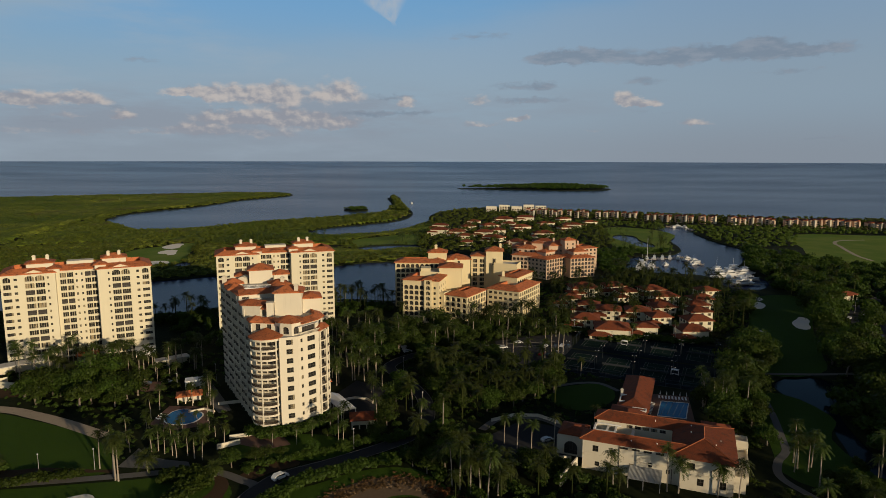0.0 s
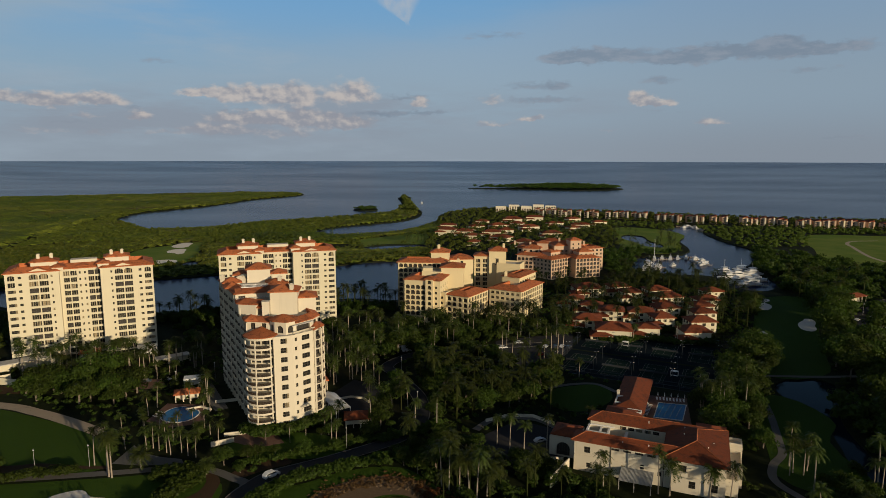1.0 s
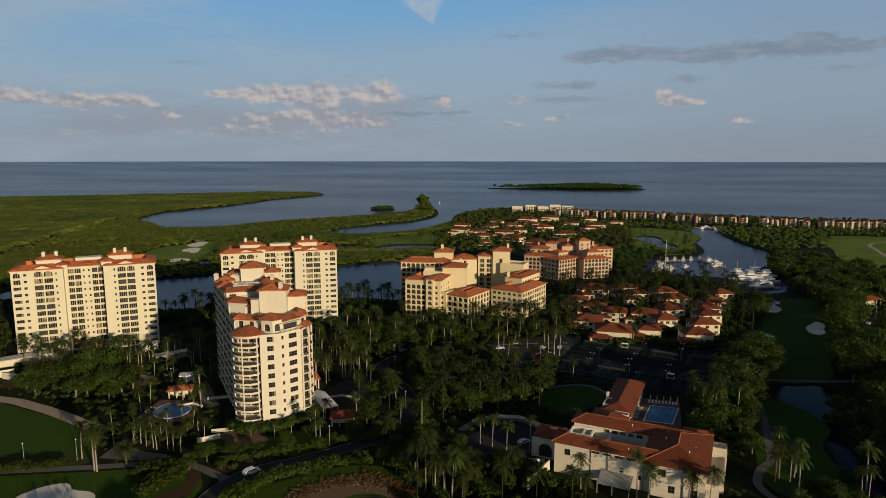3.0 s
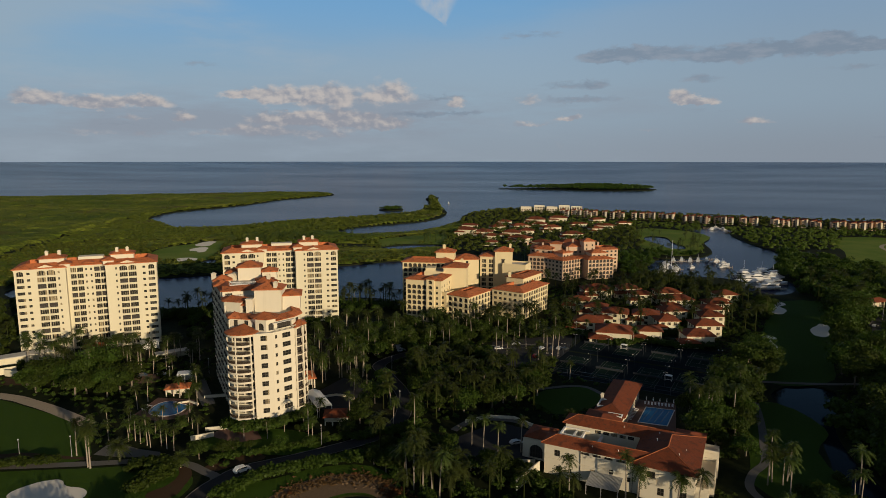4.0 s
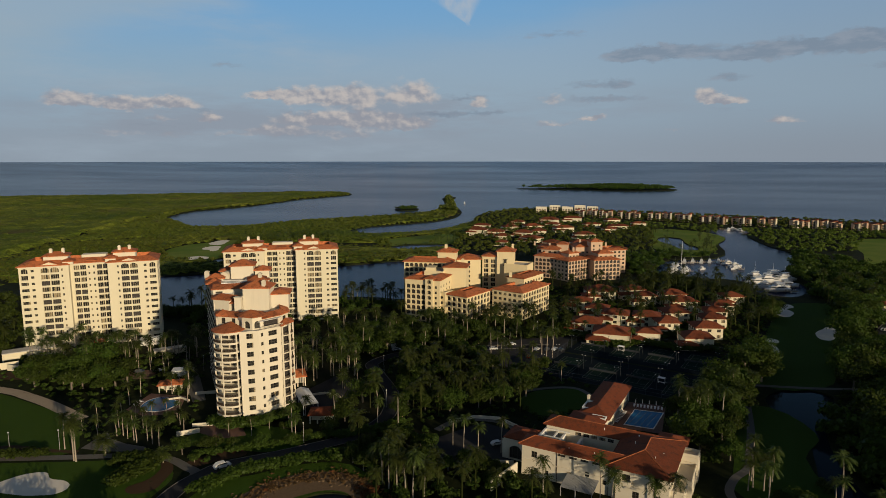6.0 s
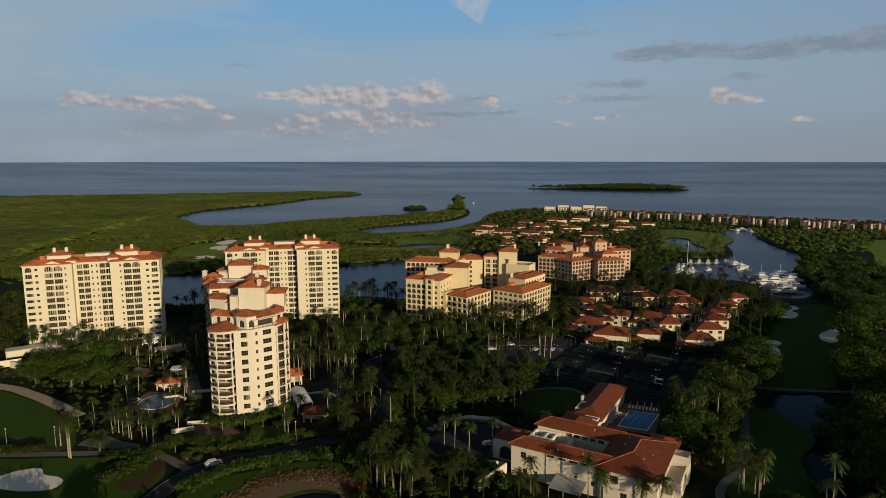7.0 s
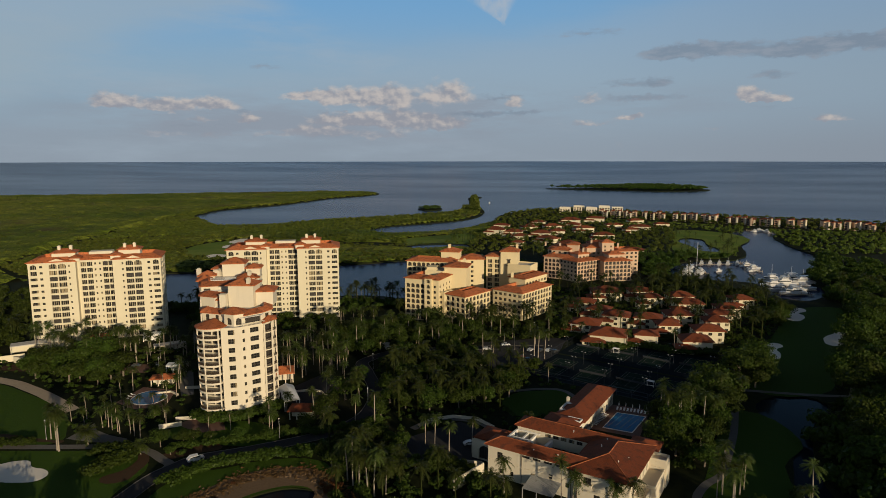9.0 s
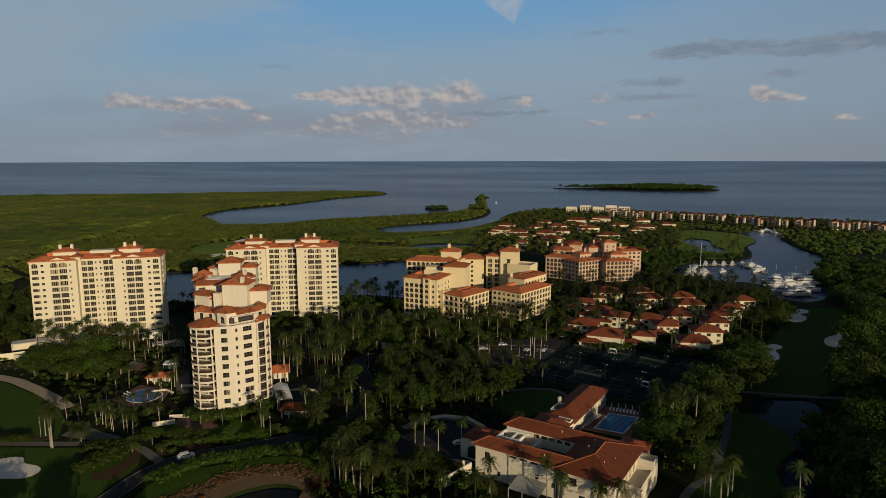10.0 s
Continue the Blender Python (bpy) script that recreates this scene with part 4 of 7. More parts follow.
    q = w2((-45.2, 219.0), (-43.3, 225.6), (-45.5, 230.5), (-48.5, 222.5))
    g.cone_roof(q, H + 0.004, 1.6, 0.6)
    part("roof", g, ["tile"], b, "small orange clay tile roof over balconies")
    # balconies of the other rounded corner
    for f in range(1, 10):
        g = Geo()
        g.prism(w2((-45.6, 218.6), (-43.6, 221.0), (-42.6, 225.0), (-43.6, 226.2), (-45.4, 219.4)), f * st, f * st + 0.4)
        part("balcony", g, ["ivory"], b)
    for x, y in ((-45.0, 219.3), (-43.3, 222.2), (-43.2, 225.4)):
        g = Geo()
        (px, py), = w2((x, y))
        g.tube([(px, py, 0), (px, py, H - 0.1)], [0.36, 0.36], 8)
        part("column", g, ["ivory"], b)
    rail = Geo()
    edge = w2((-45.2, 218.9), (-43.7, 221.0), (-42.8, 224.8), (-43.6, 226.0))
    for (x0, y0), (x1, y1) in zip(edge, edge[1:]):
        d = Vector((x1 - x0, y1 - y0))
        nrm = Vector((-d.y, d.x)).normalized() * 0.1
        rail.prism([(x0 + nrm.x, y0 + nrm.y), (x1 + nrm.x, y1 + nrm.y), (x1 + nrm.x * 1.7, y1 + nrm.y * 1.7), (x0 + nrm.x * 1.7, y0 + nrm.y * 1.7)], 1.3, 1.38)
        for k in range(int(d.length / 0.16)):
            px, py = x0 + d.x * k * 0.16 / d.length + nrm.x * 1.3, y0 + d.y * k * 0.16 / d.length + nrm.y * 1.3
            rail.box(px - 0.03, py - 0.03, 0.4, px + 0.03, py + 0.03, 1.3)
    rail_me2 = rail.mesh("railing", ["rail"])
    for f in range(1, 10):
        part("railing", rail_me2, None, b, "bronze balcony railing", pose(0, 0, f * st))
    # penthouse storey, set back, with a many-sided pavilion
    z0, z1 = H + 0.004, 38.2
    ph = w2((-71.4, 221.0), (-69.2, 217.4), (-60.4, 216.4), (-58.0, 213.6), (-53.6, 212.6), (-51.0, 215.0), (-46.6, 221.6), (-45.4, 226.5), (-52, 240), (-66, 242), (-74.5, 233))
    for i in range(len(ph)):
        p, q = ph[i], ph[(i + 1) % len(ph)]
        ln = math.dist(p, q)
        cl = {0: [(2.0, 1.8, "logd", [(z0 + 0.7, 2.3)])], 1: [(2.2, 1.9, "logd", [(z0 + 0.7, 2.4)]), (6.4, 1.8, "logd", [(z0 + 0.7, 2.4)])], 2: [(1.9, 2.0, "logdarch", [(z0 + 0.4, 2.7)])], 3: [(2.2, 2.4, "logdarch", [(z0 + 0.4, 2.7)])], 4: [(1.8, 2.0, "logdarch", [(z0 + 0.4, 2.7)])],
              5: [(3.9, 6.4, "logd", [(z0 + 0.3, 2.6)])], 6: [(2.6, 2.0, "win2", [(z0 + 1.0, 1.8)])]}.get(i, [(ln / 2, 2.4, "win2", [(z0 + 1.0, 1.8)])])
        wall(b, p, q, z0, z1, cl, ("ivory",))
    g = Geo()
    g.poly([(*p, z1) for p in ph])
    part("roof_deck", g, ["flat_roof"], b)
    for i in (0, 1, 5, 6, 7):
        g = Geo()
        g.lean_to(ph[i], ph[i + 1], z1 + 0.01 * i, 2.6, 1.2, 0.8, ends=False)
        part("roof", g, ["tile"], b, "orange clay tile roof slope")

    def poly_box(foot, za, zb, rise, over=0.8, lab="plain cream rooftop box", apex=None):
        """A cream box on any convex outline under its own tiled roof."""
        g = Geo()
        g.prism(foot, za, zb)
        o = part("penthouse", g, ["ivory"], b, lab)
        g = Geo()
        g.cone_roof(foot, zb, rise, over, apex=apex)
        part("roof", g, ["tile"], o, "orange clay tile roof")
        return o
    poly_box(w2((-60.2, 215.6), (-57.8, 213.2), (-53.5, 212.3), (-50.9, 214.6), (-51.6, 219.5), (-58.6, 220.2)), z1 - 0.2, 39.3, 1.9, 0.9, "many-sided cream pavilion")
    poly_box(w2((-71.5, 221.1), (-69.2, 217.5), (-65.4, 217.0), (-66.4, 222.0)), z1 - 0.1, 38.5, 1.5)
    # main body behind: three storeys higher at the rear, two beside it
    hi = 44.7
    rear = w2((-95.0, 260.0), (-78.5, 232.6), (-66.0, 238.4), (-64.5, 256.0), (-70.7, 270.8))
    two = [(u + v, 2.4, "logd", rows(z0 + 0.6, st, 3, 2.6)) for u in (4.6, 15.2, 25.8) for v in (-2.05, 2.05)]
    for i in range(5):
        p, q = rear[i], rear[(i + 1) % 5]
        ln = math.dist(p, q)
        wall(b, p, q, z0, hi, two if i == 0 else [(2.4, 2.6, "logd", [(41.4, 2.5)])] if i == 1 else [(ln / 2, 2.4, "win2", rows(z0 + 1.0, st, 3, 1.8))], ("ivory",))
    g = Geo()
    g.poly([(*p, hi) for p in rear])
    part("roof_deck", g, ["flat_roof"], b)
    for i in (0, 1, 2):
        g = Geo()
        g.lean_to(rear[i], rear[i + 1], hi + 0.01 * i, 3.2, 1.3, 0.8, ends=i == 0)
        part("roof", g, ["tile"], b, "orange clay tile roof slope")
    mid = w2((-76.4, 228.6), (-75.4, 226.8), (-68.4, 225.4), (-66.6, 232.4), (-78.2, 232.2))
    for i in range(5):
        p, q = mid[i], mid[(i + 1) % 5]
        wall(b, p, q, z0, 42.3, [(2.0, 1.6, "logd", rows(z0 + 0.8, st, 2, 2.2))] if i == 4 else [], ("ivory",))
    g = Geo()
    g.cone_roof(mid, 42.3, 1.7, 0.8)
    part("roof", g, ["tile"], b, "orange clay tile roof")
    g = Geo()
    g.lean_to(*w2((-68.3, 226.2), (-65.8, 226.0)), 41.0, 2.6, 1.0, 0.6, ends=False)
    part("roof", g, ["tile"], b, "small orange clay tile roof slope")

    def box_up(name, cxw, cyw, wd, dp, za, zb, rot, roof=0.36, lab="plain cream rooftop box", over=0.8):
        m = pose(cxw - ox, cyw - oy, 0, 0, 0, rot)
        g = Geo()
        g.prism(rect(-wd / 2, -dp / 2, wd / 2, dp / 2), za, zb)
        o = part(name, g, ["ivory"], b, lab, m)
        g = Geo()
        if roof:
            g.hip(-wd / 2, -dp / 2, wd / 2, dp / 2, zb, roof, over)
            part("roof", g, ["tile"], o, "orange clay tile hip roof")
        else:
            g.box(-wd / 2 - 0.15, -dp / 2 - 0.15, zb + 0.004, wd / 2 + 0.15, dp / 2 + 0.15, zb + 0.25)
            part("coping", g, ["ivory"], o)
        return o
    tall_box = box_up("penthouse", -58.9, 231.6, 10.0, 8.4, 38.2, 46.9, 8.0, 0.44)
    g = Geo()
    for x in (-1.1, 0.3, 1.7):
        g.box(x, -4.24, 43.2, x + 0.9, -4.204, 44.6)
    part("panel", g, ["ivory"], tall_box, "three shallow recessed panels")
    box_up("penthouse", -51.8, 236.4, 6.6, 9.0, 38.2, 43.8, 16.0, 0.34)
    box_up("penthouse", -64.5, 225.4, 2.5, 2.5, 38.2, 43.7, 8.0, 0.0)
    box_up("penthouse", -84.4, 245.4, 5.4, 5.4, 44.0, 44.9, 31.0, 0.5)
    box_up("penthouse", -87.4, 253.2, 6.4, 6.4, 44.0, 45.5, 24.0, 0.46)
    box_up("penthouse", -68.4, 252.4, 6.6, 6.6, 44.0, 45.5, 24.0, 0.42)
    box_up("penthouse", -78.2, 260.6, 9.4, 8.6, 44.0, 50.2, 18.0, 0.42)
    box_up("penthouse", -86.4, 263.0, 6.0, 6.0, 44.0, 47.0, 18.0, 0.4)
    box_up("penthouse", -70.4, 263.2, 6.0, 6.6, 44.0, 47.8, 18.0, 0.4)
    chimney(b, -90.4 - ox, 251.4 - oy, 44.6, 1.5, 3.6)
    chimney(b, -55.4 - ox, 228.6 - oy, 46.9, 1.3, 2.6)
    chimney(b, -66.4 - ox, 251.0 - oy, 45.6, 1.3, 2.4)
    # rooftop terrace: white rail, vaulted dormer, planters
    g = Geo()
    p, q = Vector(w2((-79.4, 242.0))[0]), Vector(w2((-69.4, 244.6))[0])
    d = (q - p) / 24
    for k in range(25):
        r = p + d * k
        g.box(r.x - 0.05, r.y - 0.05, 45.3, r.x + 0.05, r.y + 0.05, 46.5)
    g.prism([(p.x, p.y - 0.06), (q.x, q.y - 0.06), (q.x, q.y + 0.06), (p.x, p.y + 0.06)], 46.5, 46.62)
    g.prism([(p.x, p.y - 0.1), (q.x, q.y - 0.1), (q.x, q.y + 0.3), (p.x, p.y + 0.3)], hi, 45.5)
    part("railing", g, ["white"], b, "white rooftop terrace railing")
    g = Geo()
    (vx, vy), = w2((-84.4, 257.0))
    half = [(2.0 * math.cos(k * math.pi / 8), 2.0 * math.sin(k * math.pi / 8)) for k in range(9)]
    for (xa, za), (xb, zb) in zip(half, half[1:]):
        g.poly([(vx + xa, vy - 2, hi + 1 + za), (vx + xb, vy - 2, hi + 1 + zb), (vx + xb, vy + 3, hi + 1 + zb), (vx + xa, vy + 3, hi + 1 + za)])
    g.poly([(vx + x, vy - 1.9, hi + 1 + z) for x, z in half])
    g.box(vx - 2, vy - 2, hi, vx + 2, vy + 3, hi + 1)
    part("dormer", g, ["ivory"], b, "vaulted cream dormer")
    g = Geo()
    p, q = Vector(w2((-77.6, 231.4))[0]), Vector(w2((-67.0, 236.4))[0])
    for k in range(18):
        r = p.lerp(q, k / 17)
        g.box(r.x - 0.09, r.y - 0.4, 43.0, r.x + 0.09, r.y + 1.9, 43.2)
    part("pergola", g, ["white"], b, "white slatted pergola")
    # pergola over the terrace
    g = Geo()
    p, q = Vector(w2((-51.2, 213.4))[0]), Vector(w2((-45.8, 220.4))[0])
    for s in np.linspace(0, 1, 22):
        r = p.lerp(q, float(s))
        g.box(r.x - 0.08, r.y - 1.2, 37.7, r.x + 0.08, r.y + 0.6, 37.9)
    part("pergola", g, ["white"], b, "white slatted pergola")
    g = Geo()
    d = (q - p).normalized()
    n = Vector((d.y, -d.x)) * 0.9
    for k in range(18):
        r = p.lerp(q, k / 17) + n
        g.box(r.x - 0.07, r.y - 0.07, H + 0.004, r.x + 0.07, r.y + 0.07, H + 0.95)
    a, c = p + n, q + n
    g.prism([(a.x, a.y), (c.x, c.y), (c.x - n.x * 0.2, c.y - n.y * 0.2), (a.x - n.x * 0.2, a.y - n.y * 0.2)], H + 0.95, H + 1.12)
    part("balustrade", g, ["ivory"], b, "cream terrace balustrade")


curved_tower()


# ---- lower buildings ----
def even(ln, step, w, kind, rws, edge=1.6):
    n = max(1, int((ln - 2 * edge) / step) + 1)
    gap = (ln - 2 * edge) / max(1, n - 1) if n > 1 else 0
    return [(edge + gap * k if n > 1 else ln / 2, w, kind, rws) for k in range(n)] if ln > w + 0.4 else []


def block(b, x, y, rot, w, d, z0, H, st=3.2, mat="yellow", front=None, right=None, rear=None, left=None, roof="hip", slope=0.36, over=0.9, deep=4.0, tile="tile"):
    """A rectangular wing in b's frame with windows on its four sides and a tiled roof."""
    r = radians(rot)

    def P(u, v):
        return (x + u * math.cos(r) - v * math.sin(r), y + u * math.sin(r) + v * math.cos(r))
    c = [P(0, 0), P(w, 0), P(w, d), P(0, d)]
    n = max(1, int((H - z0) / st))
    arch, small = rows(z0 + 0.5, st, n, 2.5), rows(z0 + 1.05, st, n, 1.6)
    styles = {"arch": lambda ln: even(ln, 3.1, 2.5, "logdarch", arch, 2.0), "small": lambda ln: even(ln, 4.5, 1.3, "win1", small, 2.5), "win": lambda ln: even(ln, 3.4, 2.0, "win2", small, 2.2), "few": lambda ln: even(ln, 9.0, 1.6, "win2", small, 4.0), "log": lambda ln: even(ln, 4.2, 3.0, "log", arch, 2.6)}
    for (p, q), look_ in zip(((c[0], c[1]), (c[1], c[2]), (c[2], c[3]), (c[3], c[0])), (front, right, rear, left)):
        ln = math.dist(p, q)
        cols = styles[look_](ln) if isinstance(look_, str) else (look_ or [])
        wall(b, p, q, z0, H, cols, (mat,))
    at = pose(x, y, 0, 0, 0, rot)
    if roof == "hip":
        g = Geo()
        g.hip(0, 0, w, d, H, slope, over)
        part("roof", g, [tile], b, "clay tile hip roof", at)
    else:
        g = Geo()
        g.poly([(*p, H) for p in c])
        part("roof_deck", g, ["flat_roof"], b)
        if roof == "strip":
            for i in range(4):
                g = Geo()
                q = [(0, 0), (w, 0), (w, d), (0, d)]
                g.lean_to(q[i], q[(i + 1) % 4], H + 0.004, deep, deep * slope, over)
                part("roof", g, [tile], b, "clay tile roof slope", at)
        else:
            g = Geo()
            for q in ((0, 0, w, 0.3), (0, d - 0.3, w, d), (0, 0.3, 0.3, d - 0.3), (w - 0.3, 0.3, w, d - 0.3)):
                g.box(q[0], q[1], H + 0.004, q[2], q[3], H + 0.9)
            part("parapet", g, [mat], b, "", at)
    return P


def terraced_block_west():
    ox, oy = -4.0, 385.0
    b = base("apartment_block", pose(ox, oy, 0), "pale yellow stucco apartment block with arched openings and clay roofs", "apartment block", "mid-rise blocks")

    def B(x, y, *a, **k):
        return block(b, x - ox, y - oy, *a, **k)
    B(-31.5, 400, -3, 32, 16, 0, 29.4, front="arch", left="arch", right="small", rear="arch", roof="strip", deep=5.0)
    B(-24.2, 363.5, -13, 22.0, 20, 0, 25.2, front=even(13.5, 3.1, 2.5, "logdarch", rows(0.5, 3.2, 7, 2.5), 2.0) + [(19.5, 1.3, "win1", rows(1.05, 3.2, 7, 1.5))], left="arch", right="small", roof="strip", deep=4.5)
    B(-11.4, 359.0, -13, 4.6, 6.0, 0, 26.2, front=[(2.3, 2.4, "logarch", rows(0.8, 3.2, 8, 2.3))], roof="hip", slope=0.4)
    B(-4.0, 362.5, -30, 5.2, 8, 0, 17.2, front="small", roof="flat")
    B(0.8, 361.0, -30, 15.0, 25, 0, 16.8, front="arch", right="arch", left="small", roof="strip", deep=5.5, slope=0.34)
    B(-14.5, 376, -8, 12, 14, 0, 27.0, roof="flat")
    B(-2.8, 378.4, -3, 14, 14, 0, 29.8, front=None, roof="hip", slope=0.3)
    B(-10.2, 409, -3, 12, 10, 0, 34.6, roof="hip", slope=0.42)
    B(2.5, 412, 10, 16, 14, 0, 29.2, front="few", right="log", roof="hip", slope=0.36)
    chimney(b, -5.0 - ox, 413 - oy, 36.5, 1.8, 2.4, "yellow")
    chimney(b, 8.0 - ox, 392 - oy, 30.0, 1.6, 2.8, "yellow")
    g = Geo()
    g.box(-10, -6, 27.0, -4, 2, 29.4)
    part("plant_room", g, ["yellow"], b)


def terraced_block_east():
    ox, oy = 40.0, 395.0
    b = base("apartment_block", pose(ox, oy, 0), "pale yellow stucco apartment block with square bell tower", "apartment block", "mid-rise blocks")

    def B(x, y, *a, **k):
        return block(b, x - ox, y - oy, *a, **k)
    B(19.0, 420, -6, 10, 12, 0, 30.6, front="log", right="small", roof="hip")
    B(29.0, 417.5, -4, 11.5, 11, 0, 34.4, roof="hip", slope=0.42)
    B(27.5, 379.5, -30, 21.5, 34, 0, 16.8, front="win", right="arch", left="small", roof="strip", deep=6.0, slope=0.34)
    B(36.5, 394.0, -30, 12.0, 26, 16.8, 21.8, front=None, right="win", roof="strip", deep=4.0, slope=0.34)
    B(34.0, 414.0, -18, 16, 14, 0, 26.0, roof="flat")
    chimney(b, 39.5 - ox, 426 - oy, 35.5, 1.6, 2.6, "yellow")
    chimney(b, 38.5 - ox, 392 - oy, 22.0, 1.8, 2.8, "yellow")
    # niche window with balcony on the bell tower; shade put into its colour
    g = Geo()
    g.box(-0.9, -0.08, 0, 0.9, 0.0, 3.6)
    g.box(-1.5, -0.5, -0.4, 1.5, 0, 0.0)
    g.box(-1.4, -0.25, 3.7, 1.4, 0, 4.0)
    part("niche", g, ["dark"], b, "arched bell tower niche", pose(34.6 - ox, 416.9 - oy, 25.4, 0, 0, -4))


def pink_block():
    ox, oy = 90.0, 510.0
    b = base("apartment_block", pose(ox, oy, 0), "pink stucco apartment block with many stepped clay roofs", "apartment block", "mid-rise blocks")

    def B(x, y, *a, **k):
        return block(b, x - ox, y - oy, *a, mat="pink", **k)
    B(57, 510, -18, 23, 22, 0, 17.6, front="arch", left="arch", right="small", roof="strip", deep=5)
    B(63, 522, -18, 14, 12, 17.6, 21.5, front="win", roof="hip")
    B(80, 501, -18, 7, 14, 0, 16.0, front="arch", roof="hip")
    B(83, 492, 42, 24, 20, 0, 16.2, front="arch", left="win", right="small", roof="strip", deep=5)
    B(84, 503, 42, 12, 9, 16.2, 20.6, front="win", roof="hip")
    B(104, 500, 20, 23, 20, 0, 16.0, front="arch", right="win", roof="strip", deep=5)
    B(108, 508, 20, 13, 10, 16.0, 20.4, front="win", roof="hip")
    B(60, 536, -10, 26, 20, 0, 20.0, front="win", roof="hip")
    B(92, 530, 10, 20, 18, 0, 22.4, front="win", roof="hip")
    B(104, 526, 14, 10, 9, 0, 27.5, front="small", roof="hip", slope=0.4)
    B(116, 532, 20, 20, 20, 0, 19.5, front="win", roof="strip")
    B(76, 528, -10, 9, 9, 0, 25.0, roof="hip")
    for x, y, z in ((70, 528, 22.5), (96, 536, 25), (118, 540, 22), (58, 540, 22), (88, 508, 22)):
        chimney(b, x - ox, y - oy, z, 1.5, 3.0, "pink")


terraced_block_west()
terraced_block_east()
pink_block()


def villa(x, y, rot, w, d, h=6.4, label="cream two-storey villa with red clay hip roof among palms", wing=True, mat="cream", group="garden villas", style="win"):
    b = base("villa", pose(x, y, 0, 0, 0, rot), label, "house", group)
    block(b, -w / 2, -d / 2, 0, w, d, 0, h, 3.1, mat, style, style, "few", style, "hip", 0.36, 0.9, tile="tile_old")
    if wing:
        block(b, -w / 2 - 3.4, -d / 2 - 3.2, 0, w * 0.62, d * 0.62, 0, h - 2.9, 3.0, mat, style, "few", None, "few", "hip", 0.34, 0.8, tile="tile_old")
    return b


VILLAS = [(100, 436, 5, 20), (123, 441, 8, 15), (127, 422, 10, 14), (147, 430, 10, 16), (148, 409, 8, 17), (84, 401, -14, 13), (92, 383, -16, 13), (101, 370, -14, 15), (118, 367, -12, 15), (136, 378, 8, 15), (126, 353, 6, 12),
          (82, 349, -12, 16), (93, 332, -10, 19), (112, 334, -4, 12), (184, 426, 10, 14), (169, 400, 8, 14), (160, 383, 6, 14), (154, 366, 5, 14), (145, 346, 4, 15), (135, 328, 3, 15)]
for x, y, rot, w in VILLAS:
    villa(x, y, rot, w * 0.95, w * 0.78, 5.6 if y < 345 else 6.4)

for x, y, rot, w, d, h in [(-8, 778, -8, 26, 16, 10), (14, 785, -5, 22, 14, 8), (28, 750, -20, 18, 12, 7), (48, 772, 0, 22, 14, 8), (92, 950, 4, 30, 16, 9), (130, 972, 8, 26, 14, 7), (146, 895, 0, 24, 14, 7), (-8, 868, 0, 20, 13, 7), (188, 950, 10, 26, 14, 7),
                           (60, 725, -12, 26, 14, 7), (30, 848, 0, 22, 14, 7), (214, 910, 8, 24, 12, 7), (70, 800, 5, 24, 14, 8), (100, 830, 0, 24, 14, 8), (62, 870, 5, 22, 13, 7), (120, 770, 10, 26, 14, 8), (110, 700, 5, 24, 15, 8), (84, 680, -10, 22, 14, 8), (140, 650, 8, 22, 14, 8),
                           (160, 840, 8, 22, 13, 7), (180, 870, 8, 24, 13, 7), (90, 900, 0, 24, 13, 7), (50, 920, 0, 22, 13, 7), (28, 700, -15, 16, 12, 7)]:
    villa(x + random.uniform(-5, 5), y + random.uniform(-8, 8), rot + random.uniform(-30, 30), w * random.uniform(0.7, 1.1), d * random.uniform(0.8, 1.1), h - random.uniform(1.5, 3.0), "cream house with red clay roof among dark trees", group="far houses", style="few")


def town_house(x, y, rot, mat, h):
    b = base("town_house", pose(x, y, 0, 0, 0, rot), "three-storey waterfront town house with pale sunlit end walls", "house", "waterfront row")
    g = Geo()
    g.prism(rect(-3.6, -6, 3.6, 6), 0, h)
    part("wall", g, ["pink"], b)
    g = Geo()
    a, c, z = -6.6, 6.6, h + 0.004
    g.poly([(-3.9, a, z), (3.9, a, z + 2.4), (3.9, c, z + 2.4), (-3.9, c, z)])
    g.poly([(-3.9, a, z), (3.9, a, z), (3.9, a, z + 2.4)])
    g.poly([(3.9, a, z), (3.9, c, z), (3.9, c, z + 2.4), (3.9, a, z + 2.4)])
    g.poly([(3.9, c, z), (-3.9, c, z), (3.9, c, z + 2.4)])
    part("roof", g, ["tile_old"], b, "brown sloping tiled roof")
    for k in range(3):
        part("window", window_mesh("logd", 3.0, 2.4), None, b, at=pose(-3.4, -6.75, 0.6 + 3.1 * k))
    g = Geo()
    g.box(1.5, -8.6, 0, 3.7, -5.99, h + random.uniform(-0.8, 1.2))
    part("end_wall", g, [mat], b, "projecting pale stair wall")
    return b


row_line = curve_pts([(146, 1066), (204, 1040), (290, 1003), (360, 955), (434, 925), (502, 897), (610, 857), (720, 815), (840, 770)], 8)
run = 0.0
for (xa, ya), (xb, yb) in zip(row_line, row_line[1:]):
    ln = math.dist((xa, ya), (xb, yb))
    while run < ln:
        f = run / ln
        if random.random() < 0.92:
            town_house(xa + (xb - xa) * f + random.uniform(-3, 3), ya + (yb - ya) * f + random.uniform(-4, 4), math.degrees(math.atan2(yb - ya, xb - xa)) + random.choice((8, 14, 20)), random.choice(("ivory", "cream", "ivory", "cream", "pink")), random.uniform(8.5, 11.5))
        run += random.choice((8.6, 9.2, 10.0, 13.0))
    run -= ln

